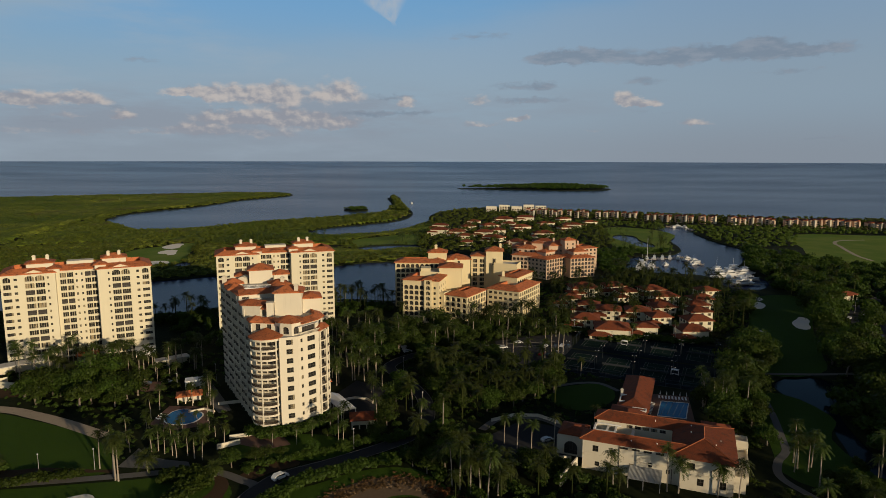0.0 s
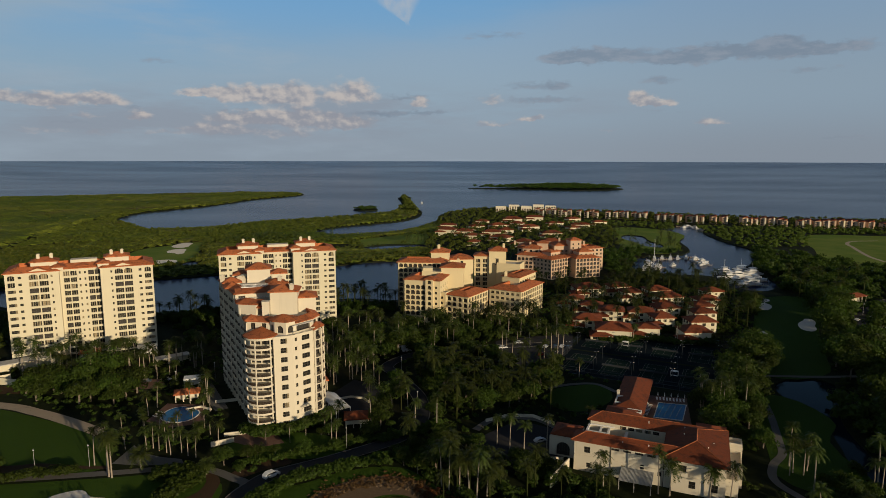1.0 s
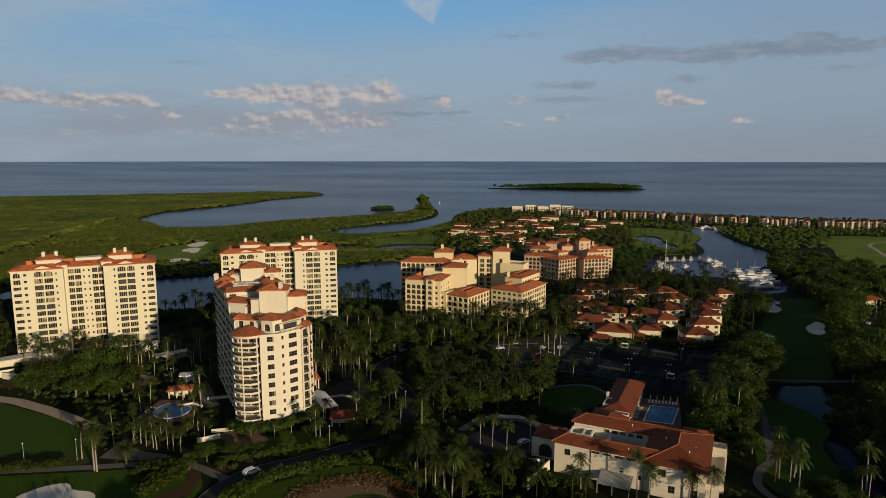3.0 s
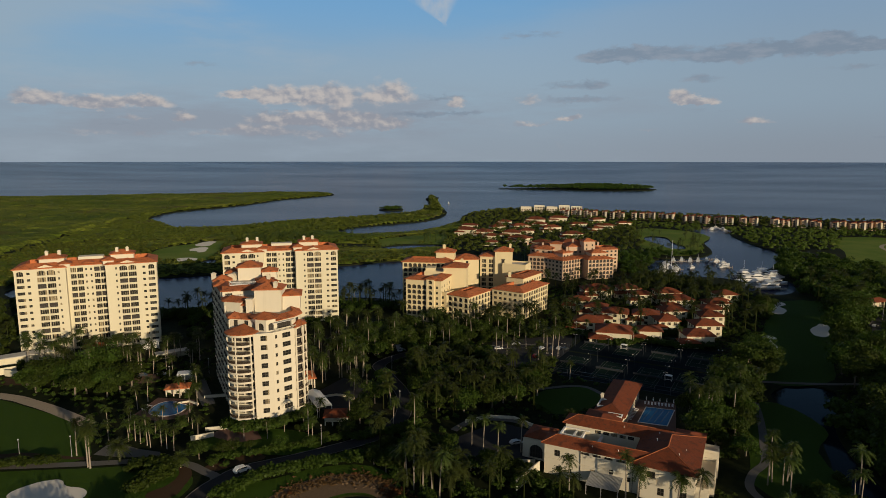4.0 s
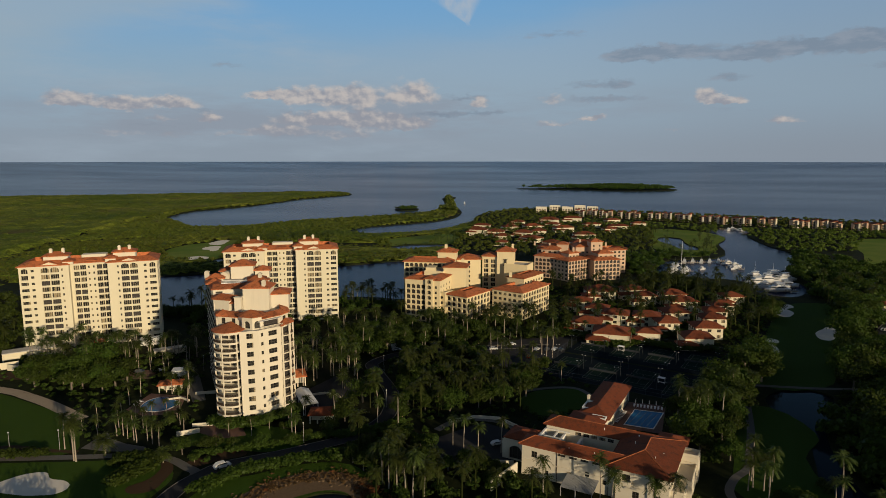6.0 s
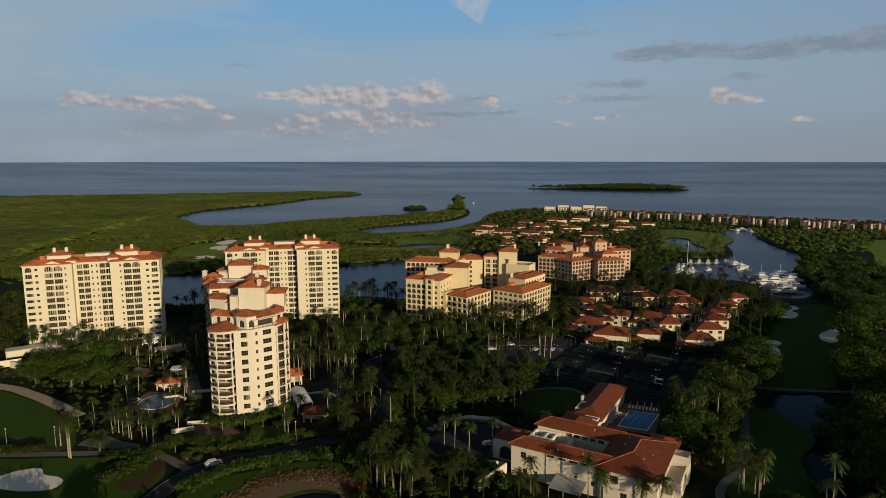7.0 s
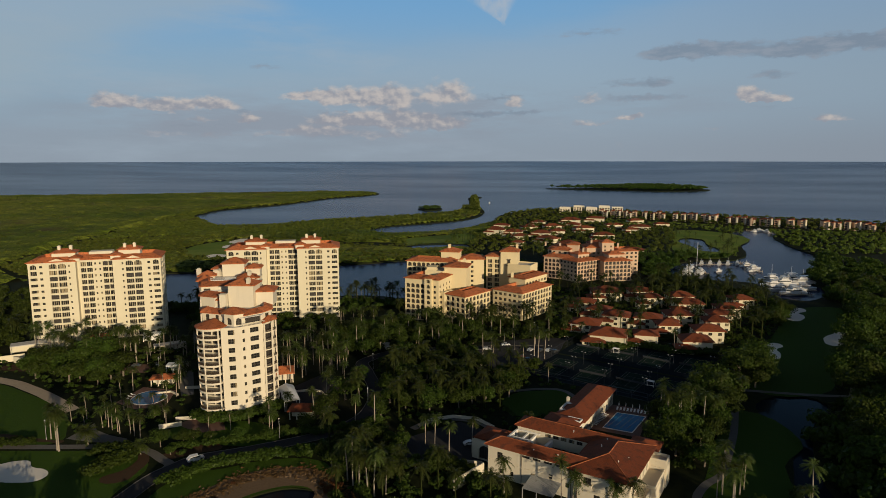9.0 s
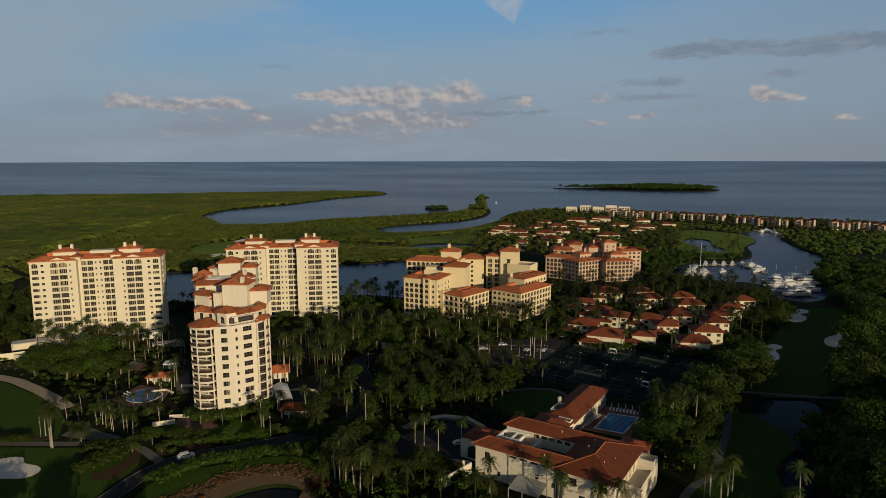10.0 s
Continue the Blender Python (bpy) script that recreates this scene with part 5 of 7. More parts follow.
hotel = base("hotel_block", pose(128, 1130, 0, 0, 0, -4), "long white five-storey waterfront block", "apartment block")
for k, (x, h) in enumerate(((-50, 9), (-26, 11), (-4, 9.5), (18, 12), (40, 10))):
    block(hotel, x, (-6, 4, -2, 0, 3)[k], 0, 19, 12, 0, h, 3.2, "ivory", "log", "win", None, "win", "flat")


# ---- clubhouse ----
def clubhouse():
    b = base("clubhouse", pose(44, 184.5, 0, 0, 0, -22), "ivory stucco clubhouse with courtyard and aged clay tile roofs", "clubhouse")
    H = 9.9
    f2 = [(6.2, 2.0)]
    front = [(4.0, 1.8, "win2", f2), (4.6, 1.4, "win1", [(1.5, 1.5)]), (8.0, 1.2, "win1", [(1.5, 1.5)]), (12.5, 2.4, "win3", [(8.5, 0.7)]), (16.0, 2.4, "win3", [(8.5, 0.7)]), (19.5, 2.4, "win3", [(8.5, 0.7)]), (23.0, 2.4, "win3", [(8.5, 0.7)]), (15.0, 1.3, "win1", [(3.0, 1.3)]), (20.4, 1.2, "win1", [(4.2, 1.4)]), (25.5, 1.1, "win1", [(3.0, 1.4)])]
    wall(b, (0, 0), (28.6, 0), 0, H, front, ("ivory",))
    wall(b, (28.6, 0), (28.6, -1.4), 0, H, [], ("ivory",))
    wall(b, (28.6, -1.4), (43.5, -1.4), 0, H, [(3.2, 2.2, "win2", [(6.6, 1.9)]), (6.0, 1.8, "win2", [(1.8, 2.2)]), (11.9, 2.0, "win2", [(1.8, 2.4)]), (11.9, 2.0, "win2", [(6.6, 1.9)])], ("ivory",))
    wall(b, (43.5, -1.4), (43.5, 24), 0, H, [(u, 2.0, "logarch", [(1.0, 2.8), (5.6, 2.8)]) for u in (3.4, 7.2, 11.0, 14.8, 18.6)], ("ivory",))
    wall(b, (43.5, 24), (2, 24), 0, H, [(u, 1.6, "win2", [(1.4, 1.8), (5.6, 1.8)]) for u in (18, 23, 28, 33, 37)], ("ivory",))
    wall(b, (2, 24), (2, 17), 0, H, [], ("ivory",))
    wall(b, (2, 17), (26.4, 17), 0, H, [(u, 1.9, "win2", [(8.2, 1.1)]) for u in (10.6, 13.2, 15.8, 18.4, 21.0)], ("ivory",))
    wall(b, (26.4, 17), (26.4, 6.4), 0, H, [(3.5, 2.2, "win2", [(5.6, 2.0)])], ("ivory",))
    wall(b, (26.4, 6.4), (0, 6.4), 0, H, [], ("ivory",))
    wall(b, (0, 6.4), (0, 0), 0, H, [(3.2, 1.4, "win1", [(5.8, 1.6)])], ("ivory",))
    # roofs
    g = Geo()
    g.hip(0, 0, 36, 6.2, H, 0.44, 0.9, thick=0.28)
    part("roof", g, ["tile_old"], b, "aged clay tile roof")
    g = Geo()
    g.hip(2, 17.4, 38, 24, H + 0.02, 0.46, 1.0, thick=0.28)
    part("roof", g, ["tile_old"], b, "aged clay tile roof")
    g = Geo()
    top = g.hip(27.0, -1.4, 43.5, 24.0, H + 0.04, 0.32, 1.0, thick=0.28)
    part("roof", g, ["tile_old"], b, "aged clay tile roof with pale ridge")
    cx, e0, e1 = 35.25, 26.0, 44.5
    ya, yb = -2.4 + 9.25, 25.0 - 9.25
    for p, q in (((cx, ya, top), (cx, yb, top)), ((cx, ya, top), (e1, -2.4, H + 0.33)), ((cx, ya, top), (e0, -2.4, H + 0.33)), ((cx, yb, top), (e1, 25.0, H + 0.33)), ((3.1, 3.1, H + 2.04), (30, 3.1, H + 2.04)), ((-0.9, -0.9, H + 0.28), (3.1, 3.1, H + 2.04)), ((5.2, 20.7, H + 2.2), (30, 20.7, H + 2.2)), ((1.0, 16.4, H + 0.3), (5.2, 20.7, H + 2.2))):
        g = Geo()
        p, q = Vector(p), Vector(q)
        d = (q - p).normalized()
        side = Vector((-d.y, d.x, 0)).normalized() * 0.17
        up = Vector((0, 0, 0.15))
        g.poly([p - side, q - side, q + up, p + up])
        g.poly([p + up, q + up, q + side, p + side])
        part("ridge_cap", g, ["tile"], b, "pale clay ridge tiles")
    for x, y, z in ((31.5, 12.0, 12.2), (31.5, 17.5, 11.9), (38.5, 5.0, 12.1), (40.0, 10.0, 11.4), (22.0, 1.4, 11.2), (14.5, 1.0, 11.0), (20.5, 18.6, 11.4)):
        g = Geo()
        g.tube([(x, y, z - 0.5), (x, y, z + 0.35)], [0.09, 0.09], 6)
        g.tube([(x, y, z + 0.35), (x, y, z + 0.5)], [0.17, 0.1], 6)
        part("vent_pipe", g, ["white"], b, "small white roof vent pipe")
    g = Geo()
    g.box(2, 6.5, 0, 26.3, 16.9, 4.4)
    part("courtyard_floor", g, ["brick"], b)
    for x0, x1, ya, yb, h in ((5.6, 6.0, 7.4, 16.9, 8.0), (8.2, 8.6, 7.4, 16.9, 8.0), (13.6, 14.3, 7.4, 16.9, 7.6)):
        g = Geo()
        g.box(x0, ya, 4.4, x1, yb, h)
        g.box(x0 - 0.12, ya, h, x1 + 0.12, yb, h + 0.2)
        part("courtyard_wall", g, ["white"], b)
    g = Geo()
    g.box(2.2, 16.3, 8.5, 10, 16.9, 8.9)
    g.box(2.2, 11.6, 8.2, 8.2, 12.0, 8.5)
    part("courtyard_beam", g, ["white"], b)
    g = Geo()
    g.box(14.3, 10.4, 4.4, 26.3, 16.9, 5.4)
    part("courtyard_planter", g, ["ground"], b, "dark planted bed in the courtyard")
    for x, y in ((3.4, 9.0), (3.6, 14.0), (11.0, 9.6), (11.4, 14.4), (20.0, 8.4)):
        g = Geo()
        g.box(x - 0.7, y - 0.7, 4.404, x + 0.7, y + 0.7, 5.1)
        g.box(x - 0.85, y - 0.85, 5.1, x + 0.85, y + 0.85, 5.25)
        part("roof_unit", g, ["metal_roof"], b, "grey air unit in the courtyard")
    g = Geo()
    g.box(1.6, 6.6, 4.4, 2.0, 17, 5.6)
    g.box(1.5, 6.6, 8.2, 2.1, 17, 8.6)
    for y in (7.0, 9.4, 11.8, 14.2, 16.4):
        g.box(1.55, y, 5.6, 2.05, y + 0.5, 8.2)
    part("colonnade", g, ["white"], b)
    for x in (11.2, 26.6, 28.9):
        g = Geo()
        yy = -0.1 if x < 28.6 else -1.5
        g.tube([(x, yy, 0), (x, yy, H - 0.2)], [0.09, 0.09], 6)
        part("downpipe", g, ["rail"], b, "dark downpipe")
    g = Geo()
    g.box(28.7, -1.62, 5.0, 43.4, -1.404, 5.35)
    g.box(0.1, -0.2, 5.0, 28.5, -0.004, 5.25)
    part("string_course", g, ["ivory"], b)
    g = Geo()
    g.box(30.4, -2.6, 5.6, 33.4, -1.404, 5.85)
    g.box(30.4, -2.6, 5.85, 33.4, -2.45, 6.9)
    g.box(30.4, -2.45, 5.85, 30.55, -1.404, 6.9)
    g.box(33.25, -2.45, 5.85, 33.4, -1.404, 6.9)
    part("balcony", g, ["ivory"], b, "small solid ivory balcony")
    # terraces at the sunny end
    g = Geo()
    g.box(43.52, 8.0, 0, 48.2, 20, 5.2)
    g.box(43.52, 20, 0, 48.5, 24.6, 7.6)
    g.box(43.52, 2.0, 0, 47.0, 8.0, 4.2)
    part("terrace", g, ["ivory"], b, "stepped ivory terraces")
    for q in ((43.6, 20.1, 48.4, 24.5, 7.604, 0.9), (43.6, 8.0, 48.1, 19.9, 5.204, 0.9), (43.6, 2.1, 46.9, 7.9, 4.204, 0.9)):
        g = Geo()
        x0, y0, x1, y1, z, h = q
        g.box(x0, y0, z, x1, y0 + 0.25, z + h)
        g.box(x1 - 0.25, y0 + 0.25, z, x1, y1, z + h)
        g.box(x0, y1 - 0.25, z, x1 - 0.25, y1, z + h)
        part("parapet", g, ["ivory"], b)
    # rear wing beside the pool
    block(b, 6.8, 39.5, 0, 9.6, 35.5, 0, 5.9, 5.5, "ivory", None, "arch", None, "win", "hip", 0.40, 1.0, tile="tile_old")
    block(b, 5.0, 24.1, 0, 11.4, 15.3, 0, 6.4, 3.2, "ivory", None, "win", None, "win", "hip", 0.26, 0.7, tile="tile_old")
    for x0, y0, x1, y1, z in ((6.4, 43.0, 11.0, 50.0, 7.4), (11.6, 35.8, 16.6, 38.4, 7.4)):
        g = Geo()
        for q in ((x0, y0, x1, y0 + 0.35), (x0, y1 - 0.35, x1, y1), (x0, y0 + 0.35, x0 + 0.35, y1 - 0.35), (x1 - 0.35, y0 + 0.35, x1, y1 - 0.35)):
            g.box(q[0], q[1], 5.2, q[2], q[3], z)
        g.box(x0 + 0.35, y0 + 0.35, 5.2, x1 - 0.35, y1 - 0.35, z - 1.2)
        part("roof_well", g, ["white"], b, "white walled opening in the roof")
    chimney(b, 6.6, 51.0, 6.6, 0.9, 2.0)
    block(b, 35.5, 26.2, 0, 8, 9, 0, 6.6, 3.2, "ivory", None, "win", "win", None, "hip", 0.36, 0.8, tile="tile_old")
    # gatehouse with an arch
    wall(b, (-9.5, 7.0), (-1.0, 7.0), 0, 6.6, [(4.6, 4.4, "logdarch", [(0.3, 4.6)])], ("ivory",))
    g = Geo()
    g.prism(rect(-9.5, 8.3, -0.02, 17.5), 0, 6.6)
    part("gatehouse", g, ["ivory"], b, "low gatehouse with a dark arch")
    g = Geo()
    g.hip(-9.0, 8.0, -0.6, 17.2, 6.6, 0.3, 0.4)
    part("roof", g, ["tile_old"], b, "aged clay tile roof")
    # sloping garden walls and lean-to shed
    for x0, y0, x1, y1, h in ((-1.5, 0.0, -4.0, -14, 3.4), (-4.0, 3.5, -11.0, 0.5, 1.6), (-9.5, 17.5, -2.0, 20.5, 3.2)):
        d = Vector((x1 - x0, y1 - y0)).normalized()
        nrm = Vector((-d.y, d.x)) * 0.2
        g = Geo()
        g.prism([(x0 - nrm.x, y0 - nrm.y), (x1 - nrm.x, y1 - nrm.y), (x1 + nrm.x, y1 + nrm.y), (x0 + nrm.x, y0 + nrm.y)], 0, h)
        part("garden_wall", g, ["ivory"], b, "ivory garden wall")
    g = Geo()
    for k in range(26):
        x = 14.5 + k * 0.365
        for xa, xb, za, zb in ((x, x + 0.12, 0.0, 0.07), (x + 0.12, x + 0.24, 0.07, 0.07), (x + 0.24, x + 0.365, 0.07, 0.0)):
            g.poly([(xb, -0.05, 3.9 + zb), (xa, -0.05, 3.9 + za), (xa, -7, 2.9 + za), (xb, -7, 2.9 + zb)])
    part("lean_to_roof", g, ["metal_roof"], b, "ribbed pale metal lean-to roof")
    for x in (14.7, 19, 23.7):
        g = Geo()
        g.box(x - 0.1, -6.9, 0, x + 0.1, -6.7, 2.85)
        part("post", g, ["metal_roof"], b)


clubhouse()


# ---- planting ----
def inside(pts, loop):
    x, y = pts[:, 0], pts[:, 1]
    hit = np.zeros(len(pts), bool)
    for (x0, y0), (x1, y1) in zip(loop, loop[1:] + loop[:1]):
        cross = (y0 > y) != (y1 > y)
        with np.errstate(divide="ignore", invalid="ignore"):
            hit ^= cross & (x < (x1 - x0) * (y - y0) / (y1 - y0 + 1e-9) + x0)
    return hit


def near_line(pts, line, r):
    hit = np.zeros(len(pts), bool)
    for a, b in zip(line, line[1:]):
        a, b = np.array(a), np.array(b)
        t = np.clip(((pts - a) @ (b - a)) / ((b - a) @ (b - a) + 1e-9), 0, 1)
        hit |= np.linalg.norm(pts - (a + t[:, None] * (b - a)), axis=1) < r
    return hit


BUILT = [  # footprints kept free of trees
    [(-207, 275), (-145, 307), (-156, 332), (-218, 300)], [(-128, 336), (-62, 359), (-70, 383), (-136, 360)], [(-70, 206), (-56, 206), (-42, 219), (-44, 241), (-76, 275), (-98, 262)],
    [(-33, 398), (-26, 361), (-4, 352), (14, 350), (28, 374), (22, 430), (-34, 420)], [(16, 415), (26, 379), (46, 366), (66, 398), (52, 432), (18, 434)], [(54, 505), (84, 486), (130, 502), (140, 555), (58, 560)],
    [(33, 190), (44, 184), (84, 166), (100, 190), (95, 200), (100, 238), (98, 246), (74, 252), (52, 205), (40, 203)], [(54, 280), (72, 338), (146, 340), (116, 246), (102, 246), (80, 258)], [(-110, 236), (-88, 232), (-86, 212), (-108, 212)]]
LOW = [[(-190, 745), (-60, 750), (-15, 840), (-24, 955), (-50, 862), (-85, 806), (-150, 780), (-185, 805)], [(-115, 622), (-20, 626), (-20, 690), (-115, 690)]]
WET = [LAGOON, MARINA, CANAL, POND, POND_N, POND_R, POND_W]
LINES = [(curve_pts(p, 3), w / 2 + 1.5) for nm, p, w, *_ in ROADS]


def free(pts, margin_lawn=True):
    ok = inside(pts, SHORE)
    ok &= ~inside(pts, LOW[0]) & ~inside(pts, LOW[1])
    for lp in BUILT + WET + [p[1] for p in PADS] + SANDS + (list(GREENS.values()) if margin_lawn else []):
        ok &= ~inside(pts, lp)
    for line, r in LINES:
        ok &= ~near_line(pts, line, r)
    for x, y, rot, w in VILLAS:
        ok &= np.hypot(pts[:, 0] - x, pts[:, 1] - y) > w * 0.55
    return ok


def spread(loop, gap, rng, lawns=True, clear=True):
    """Points about gap apart inside a loop, off roads, water and buildings."""
    a = np.array(loop, float)
    lo, hi = a.min(0), a.max(0)
    gx, gy = np.meshgrid(np.arange(lo[0], hi[0], gap), np.arange(lo[1], hi[1], gap))
    p = np.stack([gx.ravel(), gy.ravel()], 1) + rng.uniform(-0.45, 0.45, (gx.size, 2)) * gap
    p = p[inside(p, loop)]
    p = p[~near_line(p, SHORE + SHORE[:1], 4.0)]
    return p[free(p, lawns)] if clear else p[inside(p, SHORE)]


def crown_arrays(rng, n, size, rx, rz, lumps=7, core=True):
    """A crown of n small leaf sprays on several lumps; vertices and faces."""
    cs = [np.array([0, 0, 0.1 * rz])] + [np.array([rng.uniform(-0.62, 0.62) * rx, rng.uniform(-0.62, 0.62) * rx, rng.uniform(-0.35, 0.5) * rz]) for _ in range(lumps)]
    rs = [0.62] + [rng.uniform(0.32, 0.52) for _ in range(lumps)]
    V, F = [], []
    for k in range(n):
        i = rng.integers(len(cs))
        d = rng.normal(size=3)
        d[2] = abs(d[2]) * 0.9 - 0.25
        d /= np.linalg.norm(d)
        p = cs[i] + d * np.array([rx, rx, rz]) * rs[i] * rng.uniform(0.8, 1.08)
        t = np.cross(d + rng.normal(size=3) * 0.5, rng.normal(size=3))
        t /= np.linalg.norm(t) + 1e-9
        s = np.cross(d + rng.normal(size=3) * 0.45, t)
        s /= np.linalg.norm(s) + 1e-9
        w = size * rng.uniform(0.6, 1.3)
        b = len(V)
        V += [p - t * w * 0.5, p + s * w * 0.42 + d * w * 0.12, p + t * w * 0.6, p - s * w * 0.42 + d * w * 0.1]
        F.append((b, b + 1, b + 2, b + 3))
    if core:
        for c, r in list(zip(cs, rs))[:4]:
            b = len(V)
            top = [(0, 0, 1), (0, 0, -1)]
            ring = [(math.cos(a), math.sin(a), 0.0) for a in np.linspace(0, 2 * math.pi, 7)[:-1]]
            for q in top + ring:
                V.append(c + np.array(q) * np.array([rx, rx, rz]) * r * 0.78)
            for s in range(6):
                F.append((b, b + 2 + s, b + 2 + (s + 1) % 6))
                F.append((b + 1, b + 2 + (s + 1) % 6, b + 2 + s))
    return np.array(V), F


def mesh_of(name, V, F, mat):
    me = bpy.data.meshes.new(name)
    me.from_pydata([tuple(v) for v in V], [], F)
    me.materials.append(MAT[mat])
    me.update()
    return me


def scatter(name, templates, pts, sizes, mat, label, category, rng, z=0.0, squash=None):
    """One joined mesh of many crowns, for woods that nobody could count."""
    VV, loops, starts, off, ls = [], [], [], 0, 0
    packs = []
    for V, F in templates:
        ln = np.array([len(f) for f in F])
        packs.append((V, np.concatenate([np.array(f) for f in F]), ln))
    for p, s in zip(pts, sizes):
        V, idx, ln = packs[rng.integers(len(packs))]
        a = rng.uniform(0, 2 * math.pi)
        c, sn = math.cos(a), math.sin(a)
        q = np.empty_like(V)
        q[:, 0] = (V[:, 0] * c - V[:, 1] * sn) * s + p[0]
        q[:, 1] = (V[:, 0] * sn + V[:, 1] * c) * s + p[1]
        q[:, 2] = V[:, 2] * s * rng.uniform(0.8, 1.15) + (p[2] if len(p) > 2 else z)
        VV.append(q)
        loops.append(idx + off)
        starts.append(ln)
        off += len(V)
    if not VV:
        return None
    VV, loops, ln = np.concatenate(VV), np.concatenate(loops), np.concatenate(starts)
    me = bpy.data.meshes.new(name)
    me.vertices.add(len(VV))
    me.vertices.foreach_set("co", VV.ravel())
    me.loops.add(len(loops))
    me.loops.foreach_set("vertex_index", loops.astype(np.int32))
    me.polygons.add(len(ln))
    st = np.zeros(len(ln), np.int32)
    st[1:] = np.cumsum(ln)[:-1]
    me.polygons.foreach_set("loop_start", st)
    me.materials.append(MAT[mat])
    me.update(calc_edges=True)
    me.validate()
    return tagged(new(name, me), label, category, kind="stuff")


rng = np.random.default_rng(5)


def broad_tree(h, r, seed):
    q = np.random.default_rng(seed)
    b = base("tree", pose(0, 0, 0), "dark green broadleaf tree with a rounded uneven crown", "tree", "garden trees")
    g = Geo()
    lean = q.uniform(-0.4, 0.4, 2)
    g.tube([(0, 0, -0.2), (lean[0] * 0.5, lean[1] * 0.5, h * 0.3), (lean[0], lean[1], h * 0.55)], [0.35, 0.27, 0.18], 7)
    for k in range(5):
        a = k * 1.26 + q.uniform(-0.3, 0.3)
        d = q.uniform(0.45, 0.65) * r
        z0 = h * q.uniform(0.28, 0.42)
        g.tube([(lean[0] * 0.6, lean[1] * 0.6, z0), (d * 0.5 * math.cos(a), d * 0.5 * math.sin(a), z0 + h * 0.15), (d * math.cos(a), d * math.sin(a), z0 + h * 0.34)], [0.16, 0.12, 0.05], 5)
    part("trunk", g, ["bark"], b)
    V, F = crown_arrays(q, 1500, 0.62, r * 1.1, h * 0.46, 14)
    V[:, 2] += h * 0.54
    part("crown", mesh_of("crown", V, F, "leaf"), None, b)
    return b


def palm_crown(q, n, length, droop, segs=16):
    """Arching fronds, each a midrib with narrow pointed leaflets on both sides."""
    V, F = [], []
    for k in range(n):
        a = k * 2.39996 + q.uniform(-0.25, 0.25)
        up = q.uniform(-0.7, 1.35)
        L = length * q.uniform(0.85, 1.15)
        ca, sa = math.cos(a), math.sin(a)
        pts = []
        for s in range(segs + 1):
            t = s / segs
            rr = L * t * math.cos(up * (1 - 0.3 * t)) * (1 - 0.10 * t)
            zz = L * (math.sin(up) * t - droop * (0.62 + 0.30 * max(up, 0)) * t * t)
            pts.append(np.array((rr * ca, rr * sa, zz)))
        side = np.array((-sa, ca, 0.0))
        for s in range(segs):
            p0, p1 = pts[s], pts[s + 1]
            wd = (0.40 + 0.70 * math.sin(math.pi * (s + 1.0) / (segs + 1.2))) * length * 0.20
            for sg in (-1, 1):
                tip = p0 + side * sg * wd * q.uniform(0.8, 1.15) + (p1 - p0) * q.uniform(0.9, 1.7) - np.array((0, 0, wd * q.uniform(0.15, 0.75)))
                b = len(V)
                V += [p0 - (p1 - p0) * 0.06, p0 + (p1 - p0) * 0.72, tip]
                F.append((b, b + 1, b + 2) if sg < 0 else (b + 2, b + 1, b))
    return np.array(V), F


def palm(h, seed, length=3.9, fronds=20, droop=0.62, label="tall palm with a pale smooth trunk"):
    q = np.random.default_rng(seed)
    b = base("palm_tree", pose(0, 0, 0), label, "palm tree", "palms")
    g = Geo()
    lx, ly = q.uniform(-0.7, 0.7, 2)
    path = [(lx * t * t, ly * t * t, h * t) for t in (0, 0.25, 0.5, 0.75, 1.0)]
    g.tube([(0, 0, -0.2)] + path[1:], [0.24, 0.18, 0.16, 0.15, 0.12], 7)
    part("trunk", g, ["trunk"], b)
    V, F = palm_crown(q, fronds, length, droop)
    V += np.array([lx, ly, h + 0.1])
    part("crown", mesh_of("crown", V, F, "palm"), None, b)
    return b


PALMS = [palm(10.5, 1, 3.2, 34), palm(12.8, 2, 3.0, 32), palm(8.8, 3, 3.4, 38, 0.6), palm(11.4, 4, 3.0, 32, 0.85), palm(9.6, 6, 3.3, 36, 0.55)]
DATE = palm(4.5, 11, 3.9, 60, 0.5, "stout date palm with a dense round crown")
TREES = [broad_tree(9.5, 5.0, 21), broad_tree(8.0, 4.6, 22), broad_tree(11.0, 6.0, 23), broad_tree(7.0, 3.8, 24), broad_tree(10.0, 4.6, 25)]
home = {}


def plant(ob, x, y, size=1.0, stretch=1.0):
    m = pose(float(x), float(y), 0.0, 0, 0, float(rng.uniform(0, 360))) @ Matrix.Diagonal((size, size, size * stretch, 1))
    if ob.name not in home:
        home[ob.name] = True
        ob.matrix_basis = m
        return ob
    s = ob.scale.copy()
    c = copy_thing(ob, m @ Matrix.Diagonal((1 / s[0], 1 / s[1], 1 / s[2], 1)))
    return c


